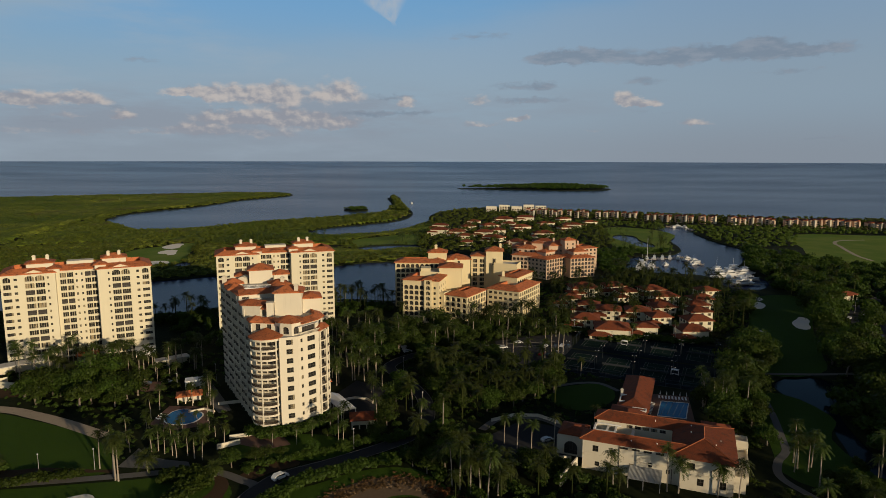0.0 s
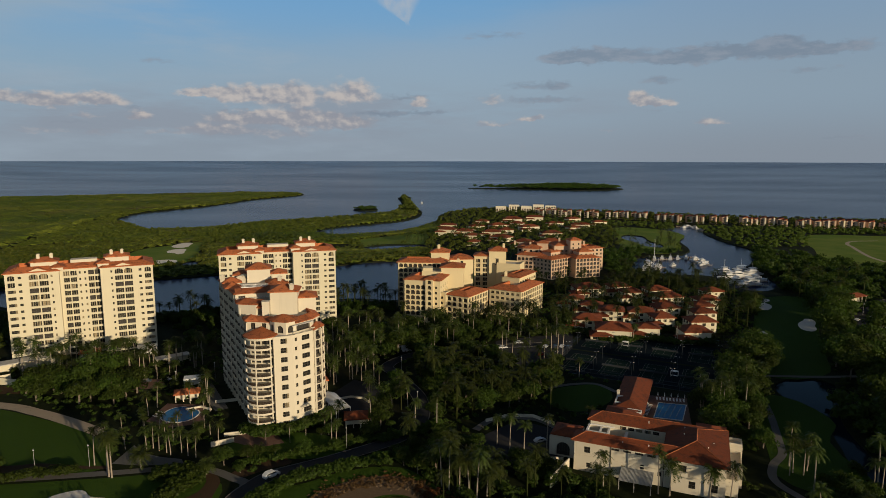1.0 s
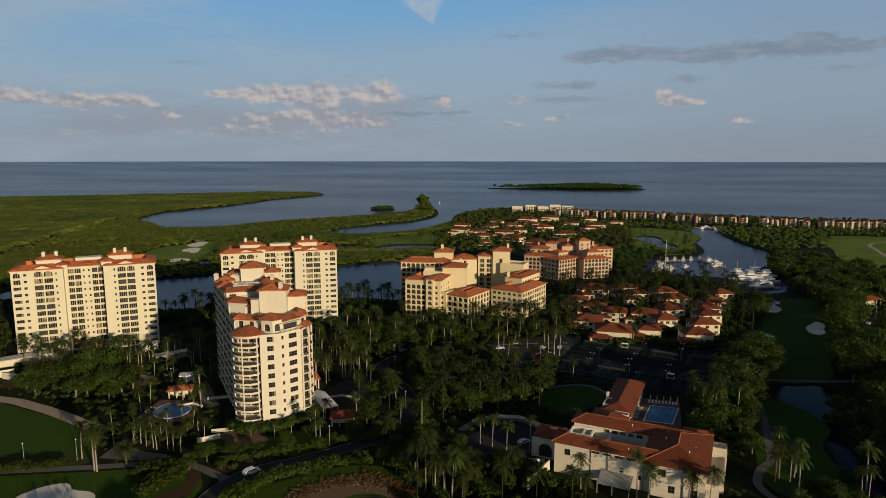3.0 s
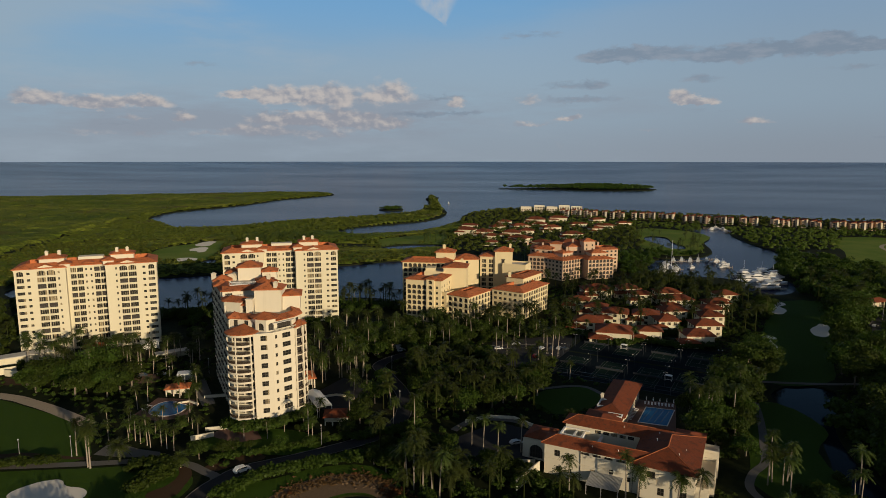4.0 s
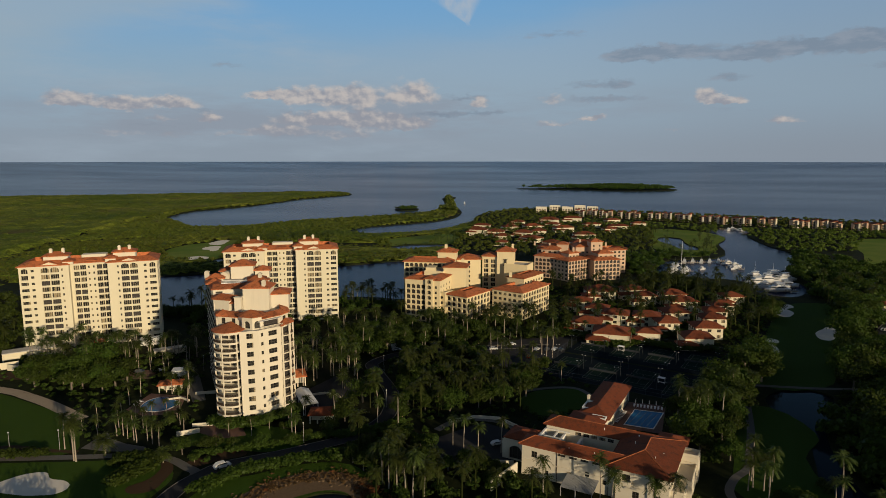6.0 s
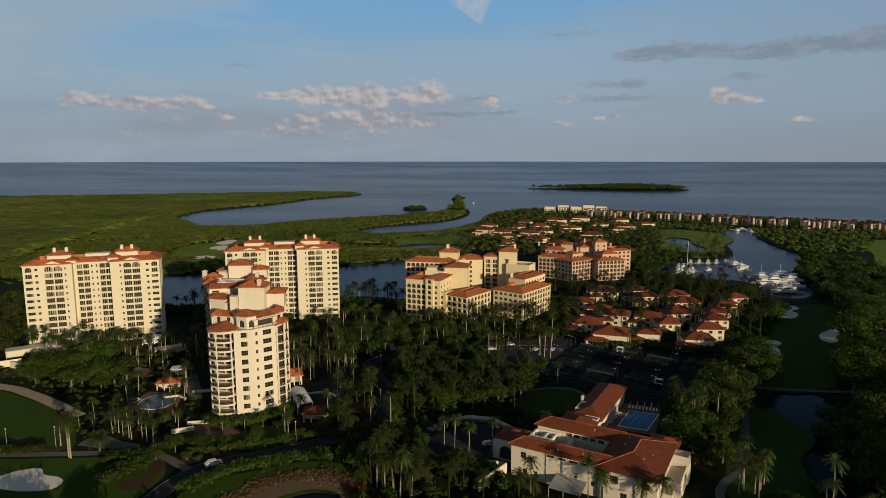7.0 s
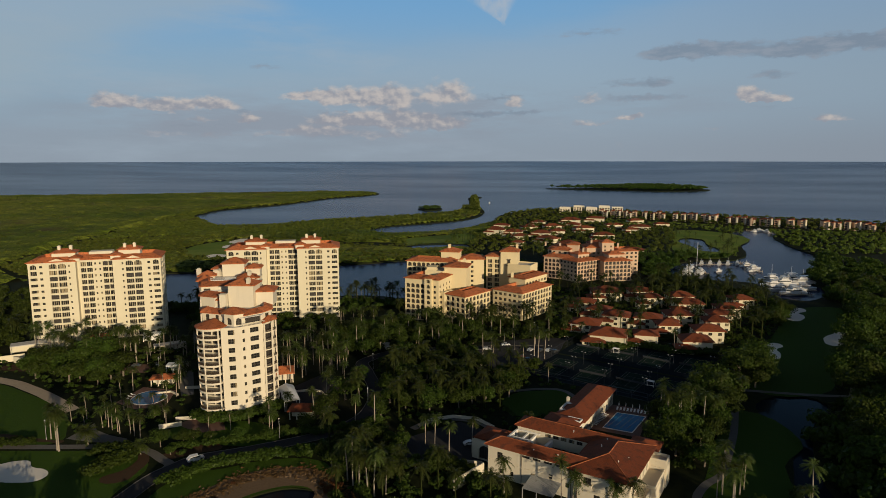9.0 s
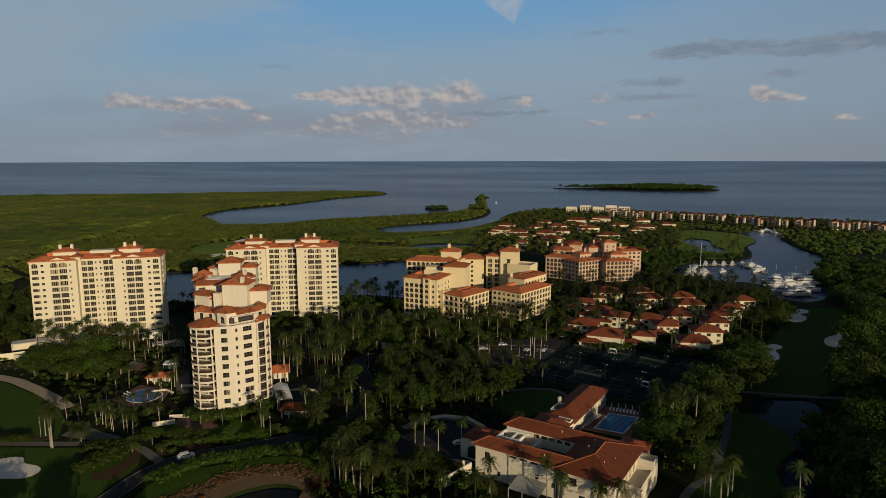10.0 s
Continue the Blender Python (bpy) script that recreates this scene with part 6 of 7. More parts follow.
# palms that stand out singly
for x, y, s in [(-99.4, 176, 1.2), (-98.2, 175.4, 1.25), (-101, 178, 1.2), (-108, 183, 0.95), (-104, 194, 1.0), (-97, 194.4, 1.05), (-95, 195, 1.1), (-92, 193, 1.0), (-89, 192, 1.05), (-87, 190.5, 1.1), (-84, 192, 1.0), (-81, 190, 1.05), (-78, 189, 0.95), (-112, 197, 0.9), (-133, 173.5, 0.85), (-108, 200, 1.0), (-100, 200, 0.95), (-90, 199, 1.0),
                (10.8, 167, 1.3), (8, 168, 1.25), (13, 166, 1.2), (2.7, 173, 1.1), (5, 171, 1.15), (16, 168, 1.1), (25, 197, 0.95), (29.8, 197.2, 0.95), (37.4, 197.2, 0.9), (21, 201, 0.9), (50, 170.4, 1.05), (66, 170.5, 1.05), (69, 169.5, 1.1), (79.7, 167.5, 1.05), (84, 164, 1.1), (112, 184, 1.05), (114.5, 182.4, 1.0), (110, 182, 0.95), (117, 185, 1.0), (113, 188, 1.05), (119, 188, 0.95),
                (-36, 202, 0.9), (-34, 200, 0.8), (-58, 199, 0.5), (-50, 200, 0.5), (-88.5, 212, 0.8), (-84, 211, 0.85), (-87.5, 219, 0.8), (-109.6, 221, 0.85), (-110, 229, 0.9), (-99, 233.5, 0.85), (-92, 234, 0.9), (-88, 226, 0.8), (-80, 206, 0.8), (-95, 240, 0.9), (-107, 212, 0.9), (-100, 210, 0.9), (-93, 209.5, 0.85), (-74, 198, 0.7), (-46, 206, 0.6), (-40, 210, 0.65), (-37, 219, 0.8), (-24, 214, 0.9), (-8, 214, 0.9), (-12, 232, 1.1), (0, 212, 1.0), (55, 214, 0.8), (62, 268, 0.8), (30, 300, 1.0), (60, 300, 1.25), (35, 300, 0.9), (45, 311, 1.0), (39, 318, 0.9), (55, 323, 1.0), (50, 294, 0.9), (33, 311, 0.85), (62, 331, 1.0), (80, 338, 0.8), (101, 322, 0.85), (124, 321, 0.85), (105, 343, 0.9), (70, 344, 0.9), (57, 297, 1.2), (55, 304, 1.2), (-28, 238, 1.0), (-40, 262, 0.9), (-46, 256, 0.9), (-30, 248, 0.9)]:
    plant(PALMS[int(rng.integers(5))], x, y, s * (0.74 if -115 < x < -75 and 188 < y < 216 else 1.0))
for x, y, s in [(-169, 368, 0.9), (-158, 381, 1.0), (-152, 383, 0.8), (-70, 412, 0.9), (-66, 410, 0.8), (-56, 411, 1.1), (-41, 411, 1.1), (-62, 409, 0.7), (-48, 408, 0.7)]:
    plant(PALMS[int(rng.integers(5))], x, y, s)
for x, y, s in [(-92, 181, 1.1), (-97, 243, 0.9), (-101, 252, 0.9), (-84, 206, 0.8), (-70, 178, 0.8), (75, 205, 0.7)]:
    plant(DATE, x, y, s)

PALM_AREAS = [
    ([(99, 222), (126, 224), (140, 262), (106, 256)], 6.5),
    ([(104, 150), (140, 150), (138, 186), (106, 180)], 9.0),
    ([(-200, 268), (-150, 294), (-146, 282), (-190, 258)], 6.5),
    ([(-64, 262), (-40, 236), (-22, 250), (-28, 284), (-66, 278)], 7.5),
    ([(-180, 262), (-115, 296), (-108, 262), (-150, 246)], 8.5),
    ([(-60, 335), (-30, 350), (0, 345), (35, 370), (70, 360), (74, 340), (25, 330), (-5, 300), (-30, 290), (-75, 280), (-62, 320)], 9.0),
    ([(-20, 215), (45, 225), (60, 270), (20, 285), (-8, 270)], 9.5),
    ([(-10, 190), (30, 180), (44, 172), (60, 165), (-5, 160)], 9.5),
    ([(-75, 385), (-20, 390), (-30, 412), (-75, 408)], 8.0),
    ([(-196, 366), (-150, 388), (-130, 390), (-150, 362)], 8.5),
    # unseen palms below the view, added to dapple the clubhouse front with shade
    ([(40, 112), (120, 110), (118, 136), (44, 136)], 13.0),
    ([(70, 350), (195, 345), (205, 450), (75, 450)], 12.0),
    ([(60, 450), (215, 450), (180, 520), (150, 560), (140, 480), (60, 490)], 15.0),
    ([(-260, 250), (-205, 260), (-222, 310), (-275, 300)], 12.0),
    ([(230, 400), (300, 440), (340, 520), (280, 520), (250, 440)], 18.0),
]
count = 0
palms_beyond = []
for loop, gap in PALM_AREAS:
    for p in spread(loop, gap * 0.84, rng):
        if count < 194:
            plant(PALMS[int(rng.integers(5))], p[0], p[1], rng.uniform(0.8, 1.2))
            count += 1
        else:
            palms_beyond.append(p)

TREE_AREAS = [
    ([(-80, 172), (-66, 184), (-62, 178), (-66, 168)], 5.0, 0.55),
    ([(-44, 200), (-32, 208), (-36, 214), (-46, 206)], 5.0, 0.5),
    ([(98, 200), (112, 200), (126, 234), (102, 236)], 6.5, 0.95),
    # unseen trees under the view's lower edge, added to shade the foreground lawns
    ([(-130, 100), (140, 95), (150, 126), (90, 130), (-40, 126), (-130, 126)], 11.5, 1.15),
    ([(-172, 232), (-128, 230), (-122, 250), (-150, 262), (-176, 250)], 7.0, 1.25),
    ([(-72, 186), (-30, 204), (-20, 214), (-8, 212), (-26, 192), (-60, 178)], 7.0, 0.55),
    ([(-20, 212), (40, 228), (60, 268), (30, 290), (-10, 280), (-30, 230)], 10.0, 0.9),
    ([(-12, 182), (14, 176), (44, 182), (40, 190), (16, 206), (-4, 206)], 6.5, 0.7),
    ([(-5, 285), (28, 288), (26, 330), (0, 350), (-40, 330), (-50, 290)], 8.5, 1.1),
    ([(112, 232), (130, 240), (164, 300), (174, 322), (158, 322), (122, 250)], 7.5, 1.25), ([(178, 330), (192, 350), (212, 420), (200, 420), (182, 360)], 7.5, 0.95),
    ([(168, 150), (220, 240), (260, 420), (235, 430), (215, 345), (176, 266), (150, 190)], 9.5, 1.5),
    ([(100, 178), (92, 160), (130, 150), (126, 176)], 7.0, 0.7),
    ([(-300, 180), (-262, 180), (-262, 250), (-300, 300)], 9.0, 1.0),
    ([(-128, 205), (-112, 200), (-90, 206), (-110, 232), (-130, 228)], 6.5, 0.7),
]
count = 0
for loop, gap, size in TREE_AREAS:
    for p in spread(loop, gap, rng):
        if count < 330:
            plant(TREES[int(rng.integers(5))], p[0], p[1], size * rng.uniform(0.75, 1.15))
            count += 1

# woods and mangroves
WOOD = [crown_arrays(np.random.default_rng(60 + k), 300, 0.85, 3.8, 3.0, 8) for k in range(5)]
FAR = [crown_arrays(np.random.default_rng(80 + k), 34, 1.5, 2.7, 2.0, 4) for k in range(5)]


def wood(loop, gap, size, templates, name, mat, label, lift=2.4, clear=True):
    p = spread(loop, gap, rng, True, clear)
    s = size * rng.uniform(0.75, 1.3, len(p))
    p3 = np.column_stack([p, s * lift])
    return scatter(name, templates, p3, s, mat, label, "trees", rng)


SHRUB = [crown_arrays(np.random.default_rng(120 + k), 64, 0.48, 1.5, 1.1, 5) for k in range(4)]
SHRUB_AREAS = [[(-215, 236), (-205, 262), (-112, 300), (-75, 285), (-100, 262), (-78, 214), (-70, 200), (-104, 184), (-120, 206)], [(-66, 190), (-30, 206), (-10, 214), (-24, 280), (-60, 330), (0, 350), (74, 345), (80, 262), (72, 246), (54, 206), (34, 192), (60, 164), (0, 158), (-4, 186)],
               [(70, 338), (205, 342), (215, 460), (60, 470), (60, 345)], [(98, 240), (140, 262), (205, 420), (150, 344), (116, 246)], [(160, 150), (270, 150), (340, 440), (250, 440), (176, 268), (152, 222)], [(-62, 184), (-30, 200), (-8, 208), (-4, 200), (-26, 190), (-56, 176)], [(84, 164), (98, 186), (128, 176), (128, 140), (60, 140), (60, 160)]]
for loop in SHRUB_AREAS:
    p = spread(loop, 4.6, rng)
    s_ = rng.uniform(0.6, 1.3, len(p))
    scatter("shrubbery", SHRUB, np.column_stack([p, s_ * 0.7]), s_, "leaf", "low dark green shrubs and ground cover", "shrubs", rng)

for loop in LOW:
    a = np.array(loop, float)
    gx, gy = np.meshgrid(np.arange(a[:, 0].min(), a[:, 0].max(), 5.0), np.arange(a[:, 1].min(), a[:, 1].max(), 5.0))
    p = np.stack([gx.ravel(), gy.ravel()], 1) + rng.uniform(-2, 2, (gx.size, 2))
    p = p[inside(p, loop) & inside(p, SHORE) & ~inside(p, POND_N) & ~inside(p, GREENS["north"])]
    s_ = rng.uniform(1.0, 1.6, len(p))
    scatter("mangrove_scrub", SHRUB, np.column_stack([p, s_ * 0.6]), s_, "mangrove", "low mangrove scrub beside the creek", "shrubs", rng)

NEAR_WOOD = [
    ([(-196, 372), (-150, 388), (-128, 392), (-134, 374), (-160, 352), (-200, 345)], 5.0, 0.8), ([(-74, 408), (-32, 409), (-34, 384), (-62, 372), (-80, 388)], 5.0, 0.7),
    ([(-60, 300), (-30, 340), (30, 365), (75, 345), (72, 300), (60, 275), (20, 290), (-10, 280)], 6.5, 0.9), ([(60, 350), (205, 345), (215, 460), (54, 462)], 7.5, 0.5), ([(54, 455), (215, 460), (150, 560), (140, 490)], 6.5, 0.85), ([(-130, 300), (-62, 330), (-60, 356), (-75, 395), (-180, 372), (-140, 320)], 7.0, 0.9),
    ([(-280, 240), (-205, 262), (-225, 310), (-240, 372), (-330, 395), (-360, 250)], 7.5, 1.0), ([(160, 140), (260, 140), (420, 420), (400, 545), (366, 570), (326, 660), (285, 578), (262, 520), (250, 440), (218, 345)], 8.5, 1.4), ([(-20, 420), (54, 434), (54, 505), (60, 562), (-20, 600), (-12, 500)], 6.5, 1.0),
    # includes unseen thickets below and right of the view, added to cast shade
    ([(140, 500), (165, 545), (190, 615), (235, 634), (205, 665), (150, 640), (110, 600), (60, 562), (135, 556)], 6.5, 1.0), ([(-205, 262), (-110, 300), (-106, 245), (-150, 236)], 8.0, 0.6), ([(-5, 150), (60, 160), (40, 184), (-10, 186)], 6.0, 0.6), ([(101, 196), (112, 198), (128, 236), (120, 250), (104, 240)], 6.0, 0.75), ([(160, 140), (260, 140), (300, 240), (232, 262), (188, 248)], 8.5, 1.5), ([(72, 112), (126, 108), (128, 136), (80, 142)], 12.0, 1.35), ([(134, 96), (215, 96), (205, 140), (150, 146)], 8.5, 1.9), ([(118, 150), (132, 156), (138, 200), (140, 222), (132, 222), (124, 190)], 6.0, 0.75), ([(145, 165), (152, 165), (160, 222), (170, 262), (164, 250), (152, 224), (146, 196)], 6.0, 1.4), ([(146, 128), (166, 128), (164, 160), (150, 162)], 7.0, 1.7),
]
for loop, gap, size in NEAR_WOOD:
    wood(loop, gap * 1.28, size * 1.1, WOOD, "garden_thicket", "leaf", "dark thicket of mixed garden trees", 2.2)
BELTS = [
    ([(-14, 575), (-45, 582), (-98, 559), (-189, 511), (-234, 486), (-300, 464), (-345, 430), (-420, 470), (-480, 640), (-420, 700), (-250, 690), (-110, 660), (-20, 690), (-5, 600)], 6.5, 1.0),
    ([(-480, 640), (-560, 960), (-530, 962), (-434, 875), (-372, 891), (-318, 976), (-268, 1025), (-177, 1103), (-122, 1178), (-105, 1266), (-118, 1380), (-130, 1548), (-75, 1250), (-47, 1070), (-69, 949), (-100, 915), (-175, 830), (-150, 794), (-60, 880), (-30, 965), (0, 900), (-20, 690), (-120, 690), (-250, 690), (-420, 700)], 7.5, 1.1),
    ([(-30, 965), (-22, 1060), (0, 1130), (31, 1190), (126, 1205), (320, 1122), (565, 1020), (760, 984), (1500, 880), (1500, 700), (840, 740), (600, 830), (430, 890), (290, 965), (140, 1030), (60, 980), (230, 900), (220, 700), (110, 620), (-20, 640)], 9.5, 1.15),
    ([(346, 890), (330, 812), (322, 718), (324, 664), (390, 680), (462, 802), (545, 792), (720, 762), (900, 700), (900, 760), (600, 830), (430, 880)], 8.0, 1.1),
    ([(200, 878), (256, 888), (300, 830), (330, 880), (330, 930), (240, 960), (150, 1000), (140, 940)], 8.0, 1.0),
    ([(298, 818), (320, 880), (273, 742), (240, 640), (250, 690), (266, 720)], 6.0, 0.9),
    ([(420, 420), (400, 545), (560, 518), (760, 600), (1100, 640), (1100, 300), (600, 250)], 11.0, 1.3),
]
for loop, gap, size in BELTS:
    wood(loop, gap * (1.0 if gap < 8 else 1.1), size * (0.85 if gap < 8 else 1.0), FAR, "mangrove_wood", "mangrove", "dense low mangrove wood by the water", 2.0)


BELT_LOOPS = [(BELTS[0][0], 2.6), (BELTS[1][0], 2.8)]
wood([(-100, 1230), (-116, 1370), (-134, 1545), (-122, 1560), (-108, 1480), (-78, 1250), (-60, 1120), (-100, 1150)], 7.0, 1.7, FAR, "mangrove_wood", "mangrove", "tall mangroves along a narrow spit", 2.4)


def palm_arrays(k, fronds, length, segs, h):
    """A whole palm in one piece, for those too many to tell apart."""
    V, F = palm_crown(np.random.default_rng(k), fronds, length, 0.6, segs)
    V[:, 2] += h
    n0 = len(V)
    V = np.concatenate([V, np.array([(-0.2, -0.2, 0), (0.2, -0.2, 0), (0, 0.25, 0), (-0.15, -0.15, h), (0.15, -0.15, h), (0, 0.2, h)])])
    return V, F + [(n0, n0 + 1, n0 + 4, n0 + 3), (n0 + 1, n0 + 2, n0 + 5, n0 + 4), (n0 + 2, n0, n0 + 3, n0 + 5)]


PALM_FAR = [palm_arrays(500 + k, 15, 3.2, 4, 9.0) for k in range(3)]
PALM_NEAR = [palm_arrays(520 + k, 24, 3.3, 8, 9.0 + k) for k in range(4)]
p = np.array(palms_beyond)
scatter("far_palms", PALM_NEAR, np.column_stack([p, np.zeros(len(p))]), rng.uniform(0.85, 1.3, len(p)), "palm", "dark green palms crowding round villas and gardens", "palms", rng)
for loop, gap in (([(-60, 735), (-28, 745), (-26, 715), (-50, 705)], 7.0), ([(-280, 668), (-235, 700), (-160, 760), (-140, 745), (-220, 672)], 9.0), ([(0, 700), (230, 650), (240, 880), (0, 960)], 21.0), ([(200, 640), (245, 668), (262, 715), (285, 800), (270, 800), (240, 720), (210, 670)], 11.0), ([(60, 560), (200, 600), (230, 640), (120, 660), (40, 640)], 15.0)):
    p = spread(loop, gap, rng, False)
    scatter("far_palms", PALM_FAR, np.column_stack([p, np.zeros(len(p))]), rng.uniform(0.8, 1.25, len(p)), "palm", "distant palms among houses and greens", "palms", rng)


def canopy(loop, cell, height, name, label):
    """Wide low mangrove canopy as one uneven sheet."""
    a = np.array(loop, float)
    lo, hi = a.min(0), a.max(0)
    nx, ny = int((hi[0] - lo[0]) / cell) + 1, int((hi[1] - lo[1]) / cell) + 1
    gx, gy = np.meshgrid(lo[0] + np.arange(nx) * cell, lo[1] + np.arange(ny) * cell)
    p = np.stack([gx.ravel(), gy.ravel()], 1) + rng.uniform(-0.3, 0.3, (gx.size, 2)) * cell
    ok = inside(p, loop) & inside(p, SHORE)
    for lp in [*WET, *GREENS.values()]:
        ok &= ~inside(p, lp)
    z = np.array([height * (0.75 + 0.5 * noise.noise((x * 0.02, y * 0.02, 0)) + 0.28 * noise.noise((x * 0.09, y * 0.09, 3))) for x, y in p]) + rng.uniform(-0.7, 0.7, len(p))
    grid = ok.reshape(ny, nx)
    pad = np.zeros((ny + 2, nx + 2), bool)
    pad[1:-1, 1:-1] = grid
    inner = grid & pad[:-2, 1:-1] & pad[2:, 1:-1] & pad[1:-1, :-2] & pad[1:-1, 2:]
    z = np.where(inner.ravel(), np.maximum(z, 1.0), -0.3)
    F = []
    for j in range(ny - 1):
        for i in range(nx - 1):
            if grid[j, i] or grid[j, i + 1] or grid[j + 1, i] or grid[j + 1, i + 1]:
                if grid[j, i] and grid[j, i + 1] and grid[j + 1, i] and grid[j + 1, i + 1]:
                    k = j * nx + i
                    F.append((k, k + 1, k + 1 + nx, k + nx))
    me = mesh_of(name, np.column_stack([p, z]), F, "marsh")
    return tagged(new(name, me), label, "mangroves", kind="stuff")


canopy([(-345, 430), (-420, 470), (-480, 640), (-560, 960), (-529, 964), (-555, 1084), (-492, 1240), (-467, 1445), (-405, 1577), (-398, 1640), (-443, 1709), (-605, 1731), (-842, 1590), (-1056, 1490), (-1700, 1280), (-2300, 1120), (-2300, 300), (-900, 200), (-400, 300)], 9.0, 4.5, "mangrove_flats", "wide flat green mangrove canopy")
for loop, h in BELT_LOOPS:
    canopy(loop, 6.0, h, "mangrove_flats", "closed low mangrove canopy along the lagoon")
wood([(-420, 470), (-480, 640), (-560, 960), (-600, 1200), (-520, 1600), (-842, 1580), (-1300, 1400), (-1300, 500), (-700, 330)], 30.0, 0.9, FAR, "mangrove_wood", "mangrove", "scattered taller mangroves over the flats", 3.2)
wood([(-398, 1640), (-405, 1577), (-467, 1445), (-492, 1240), (-555, 1084), (-529, 964), (-560, 960), (-585, 1084), (-525, 1240), (-500, 1445), (-440, 1600), (-480, 1700), (-605, 1715), (-605, 1731), (-443, 1709)], 7.0, 1.1, FAR, "mangrove_wood", "mangrove", "mangrove fringe along the bay shore", 2.0)


def islet(loop, label, h=3.0, gap=8.0, size=1.3):
    o = sheet("island", [loop], 0.3, "ground", label, "island", 1.5)
    a = np.array(loop, float)
    lo, hi = a.min(0), a.max(0)
    gx, gy = np.meshgrid(np.arange(lo[0], hi[0], gap), np.arange(lo[1], hi[1], gap))
    p = np.stack([gx.ravel(), gy.ravel()], 1) + rng.uniform(-0.45, 0.45, (gx.size, 2)) * gap
    p = p[inside(p, loop)]
    s = size * rng.uniform(0.8, 1.3, len(p))
    scatter("island_wood", FAR, np.column_stack([p, s * h]), s, "leaf", "dense trees covering a low island", "trees", rng)


islet([(44, 2010), (120, 1985), (250, 1945), (370, 1900), (480, 1935), (536, 1990), (520, 2080), (430, 2200), (330, 2210), (240, 2120), (130, 2050)], "long low wooded island", 3.2, 13.0, 2.2)
islet([(-189, 1180), (-178, 1200), (-160, 1205), (-145, 1185), (-150, 1150), (-172, 1145)], "small round mangrove islet", 2.6, 6.5, 1.2)


# ---- courts, pools and small buildings ----
def tennis_court(x, y, rot):
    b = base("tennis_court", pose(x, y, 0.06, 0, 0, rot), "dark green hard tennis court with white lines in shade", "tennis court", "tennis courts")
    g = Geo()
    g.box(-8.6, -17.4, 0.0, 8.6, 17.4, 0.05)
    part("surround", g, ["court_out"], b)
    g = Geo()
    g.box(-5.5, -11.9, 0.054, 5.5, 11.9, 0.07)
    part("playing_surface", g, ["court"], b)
    for x0, y0, x1, y1 in ((-5.5, -11.9, -5.38, 11.9), (5.38, -11.9, 5.5, 11.9), (-5.38, -11.9, 5.38, -11.78), (-5.38, 11.78, 5.38, 11.9), (-4.12, -11.7, -4.0, 11.7), (4.0, -11.7, 4.12, 11.7), (-4.0, -6.4, 4.0, -6.28), (-4.0, 6.28, 4.0, 6.4), (-0.06, -6.2, 0.06, 6.2)):
        g = Geo()
        g.box(x0, y0, 0.074, x1, y1, 0.084)
        part("line", g, ["concrete"], b)
    g = Geo()
    g.box(-6.3, -0.03, 0.05, 6.3, 0.03, 1.05)
    part("net", g, ["car_dark"], b, "dark court net")
    return b


COURT_AT = [(66, 289.0), (81.5, 281.5), (97, 274), (112.5, 266.5), (82, 322), (97.5, 314.5), (113, 307), (128.5, 299.5)]
first = None
for x, y in COURT_AT:
    m = pose(x, y, 0.06, 0, 0, -26)
    if first is None:
        first = tennis_court(x, y, -26)
    else:
        copy_thing(first, m)


def shade_shelter(x, y, rot):
    b = base("court_shelter", pose(x, y, 0.05, 0, 0, rot), "small pale canvas shelter with a bench beside the courts", "shelter", "court shelters")
    g = Geo()
    g.hip(-1.5, -0.9, 1.5, 0.9, 2.4, 0.4, 0.05, thick=0.12)
    part("canopy", g, ["canvas"], b)
    for sx in (-1.6, 1.6):
        for sy in (-1.0, 1.0):
            g = Geo()
            g.tube([(sx, sy, 0), (sx, sy, 2.4)], [0.05, 0.05], 6)
            part("post", g, ["white"], b)
    g = Geo()
    g.box(-1.3, -0.25, 0.42, 1.3, 0.25, 0.5)
    g.box(-1.2, -0.2, 0, -1.05, 0.2, 0.42)
    g.box(1.05, -0.2, 0, 1.2, 0.2, 0.42)
    part("bench", g, ["white"], b)
    return b


first = None
for x, y in [(95, 314.5), (105, 270)]:
    first = copy_thing(first, pose(x, y, 0.05, 0, 0, -26)) if first else shade_shelter(x, y, -26)


def fence(x0, y0, x1, y1):
    b = base("court_fence", pose(x0, y0, 0, 0, 0, math.degrees(math.atan2(y1 - y0, x1 - x0))), "tall dark mesh fence round the tennis courts", "fence", "court fences")
    ln = math.dist((x0, y0), (x1, y1))
    k = max(2, int(ln / 6))
    for i in range(k + 1):
        g = Geo()
        g.tube([(ln * i / k, 0, 0), (ln * i / k, 0, 3.4)], [0.06, 0.06], 5)
        part("post", g, ["car_dark"], b)
    for z in (0.2, 1.7, 3.3):
        g = Geo()
        g.box(0, -0.03, z, ln, 0.03, z + 0.08)
        part("rail", g, ["car_dark"], b)


for q in ((50, 277, 118, 244), (118, 244, 150, 312), (82, 344, 150, 312), (50, 277, 82, 344)):
    fence(*q)


def pool(name, loop, label, smooth=True):
    rim = sheet(name + "_rim", [loop], 0.16, "white", "pale stone coping round " + label, "pool", 0.1, smooth)
    c = np.mean(np.array(loop), 0)
    inner = [tuple(c + (np.array(p) - c) * 0.93) for p in loop]
    sheet(name, [inner], 0.19, "pool", label, "pool", 0.02, smooth)


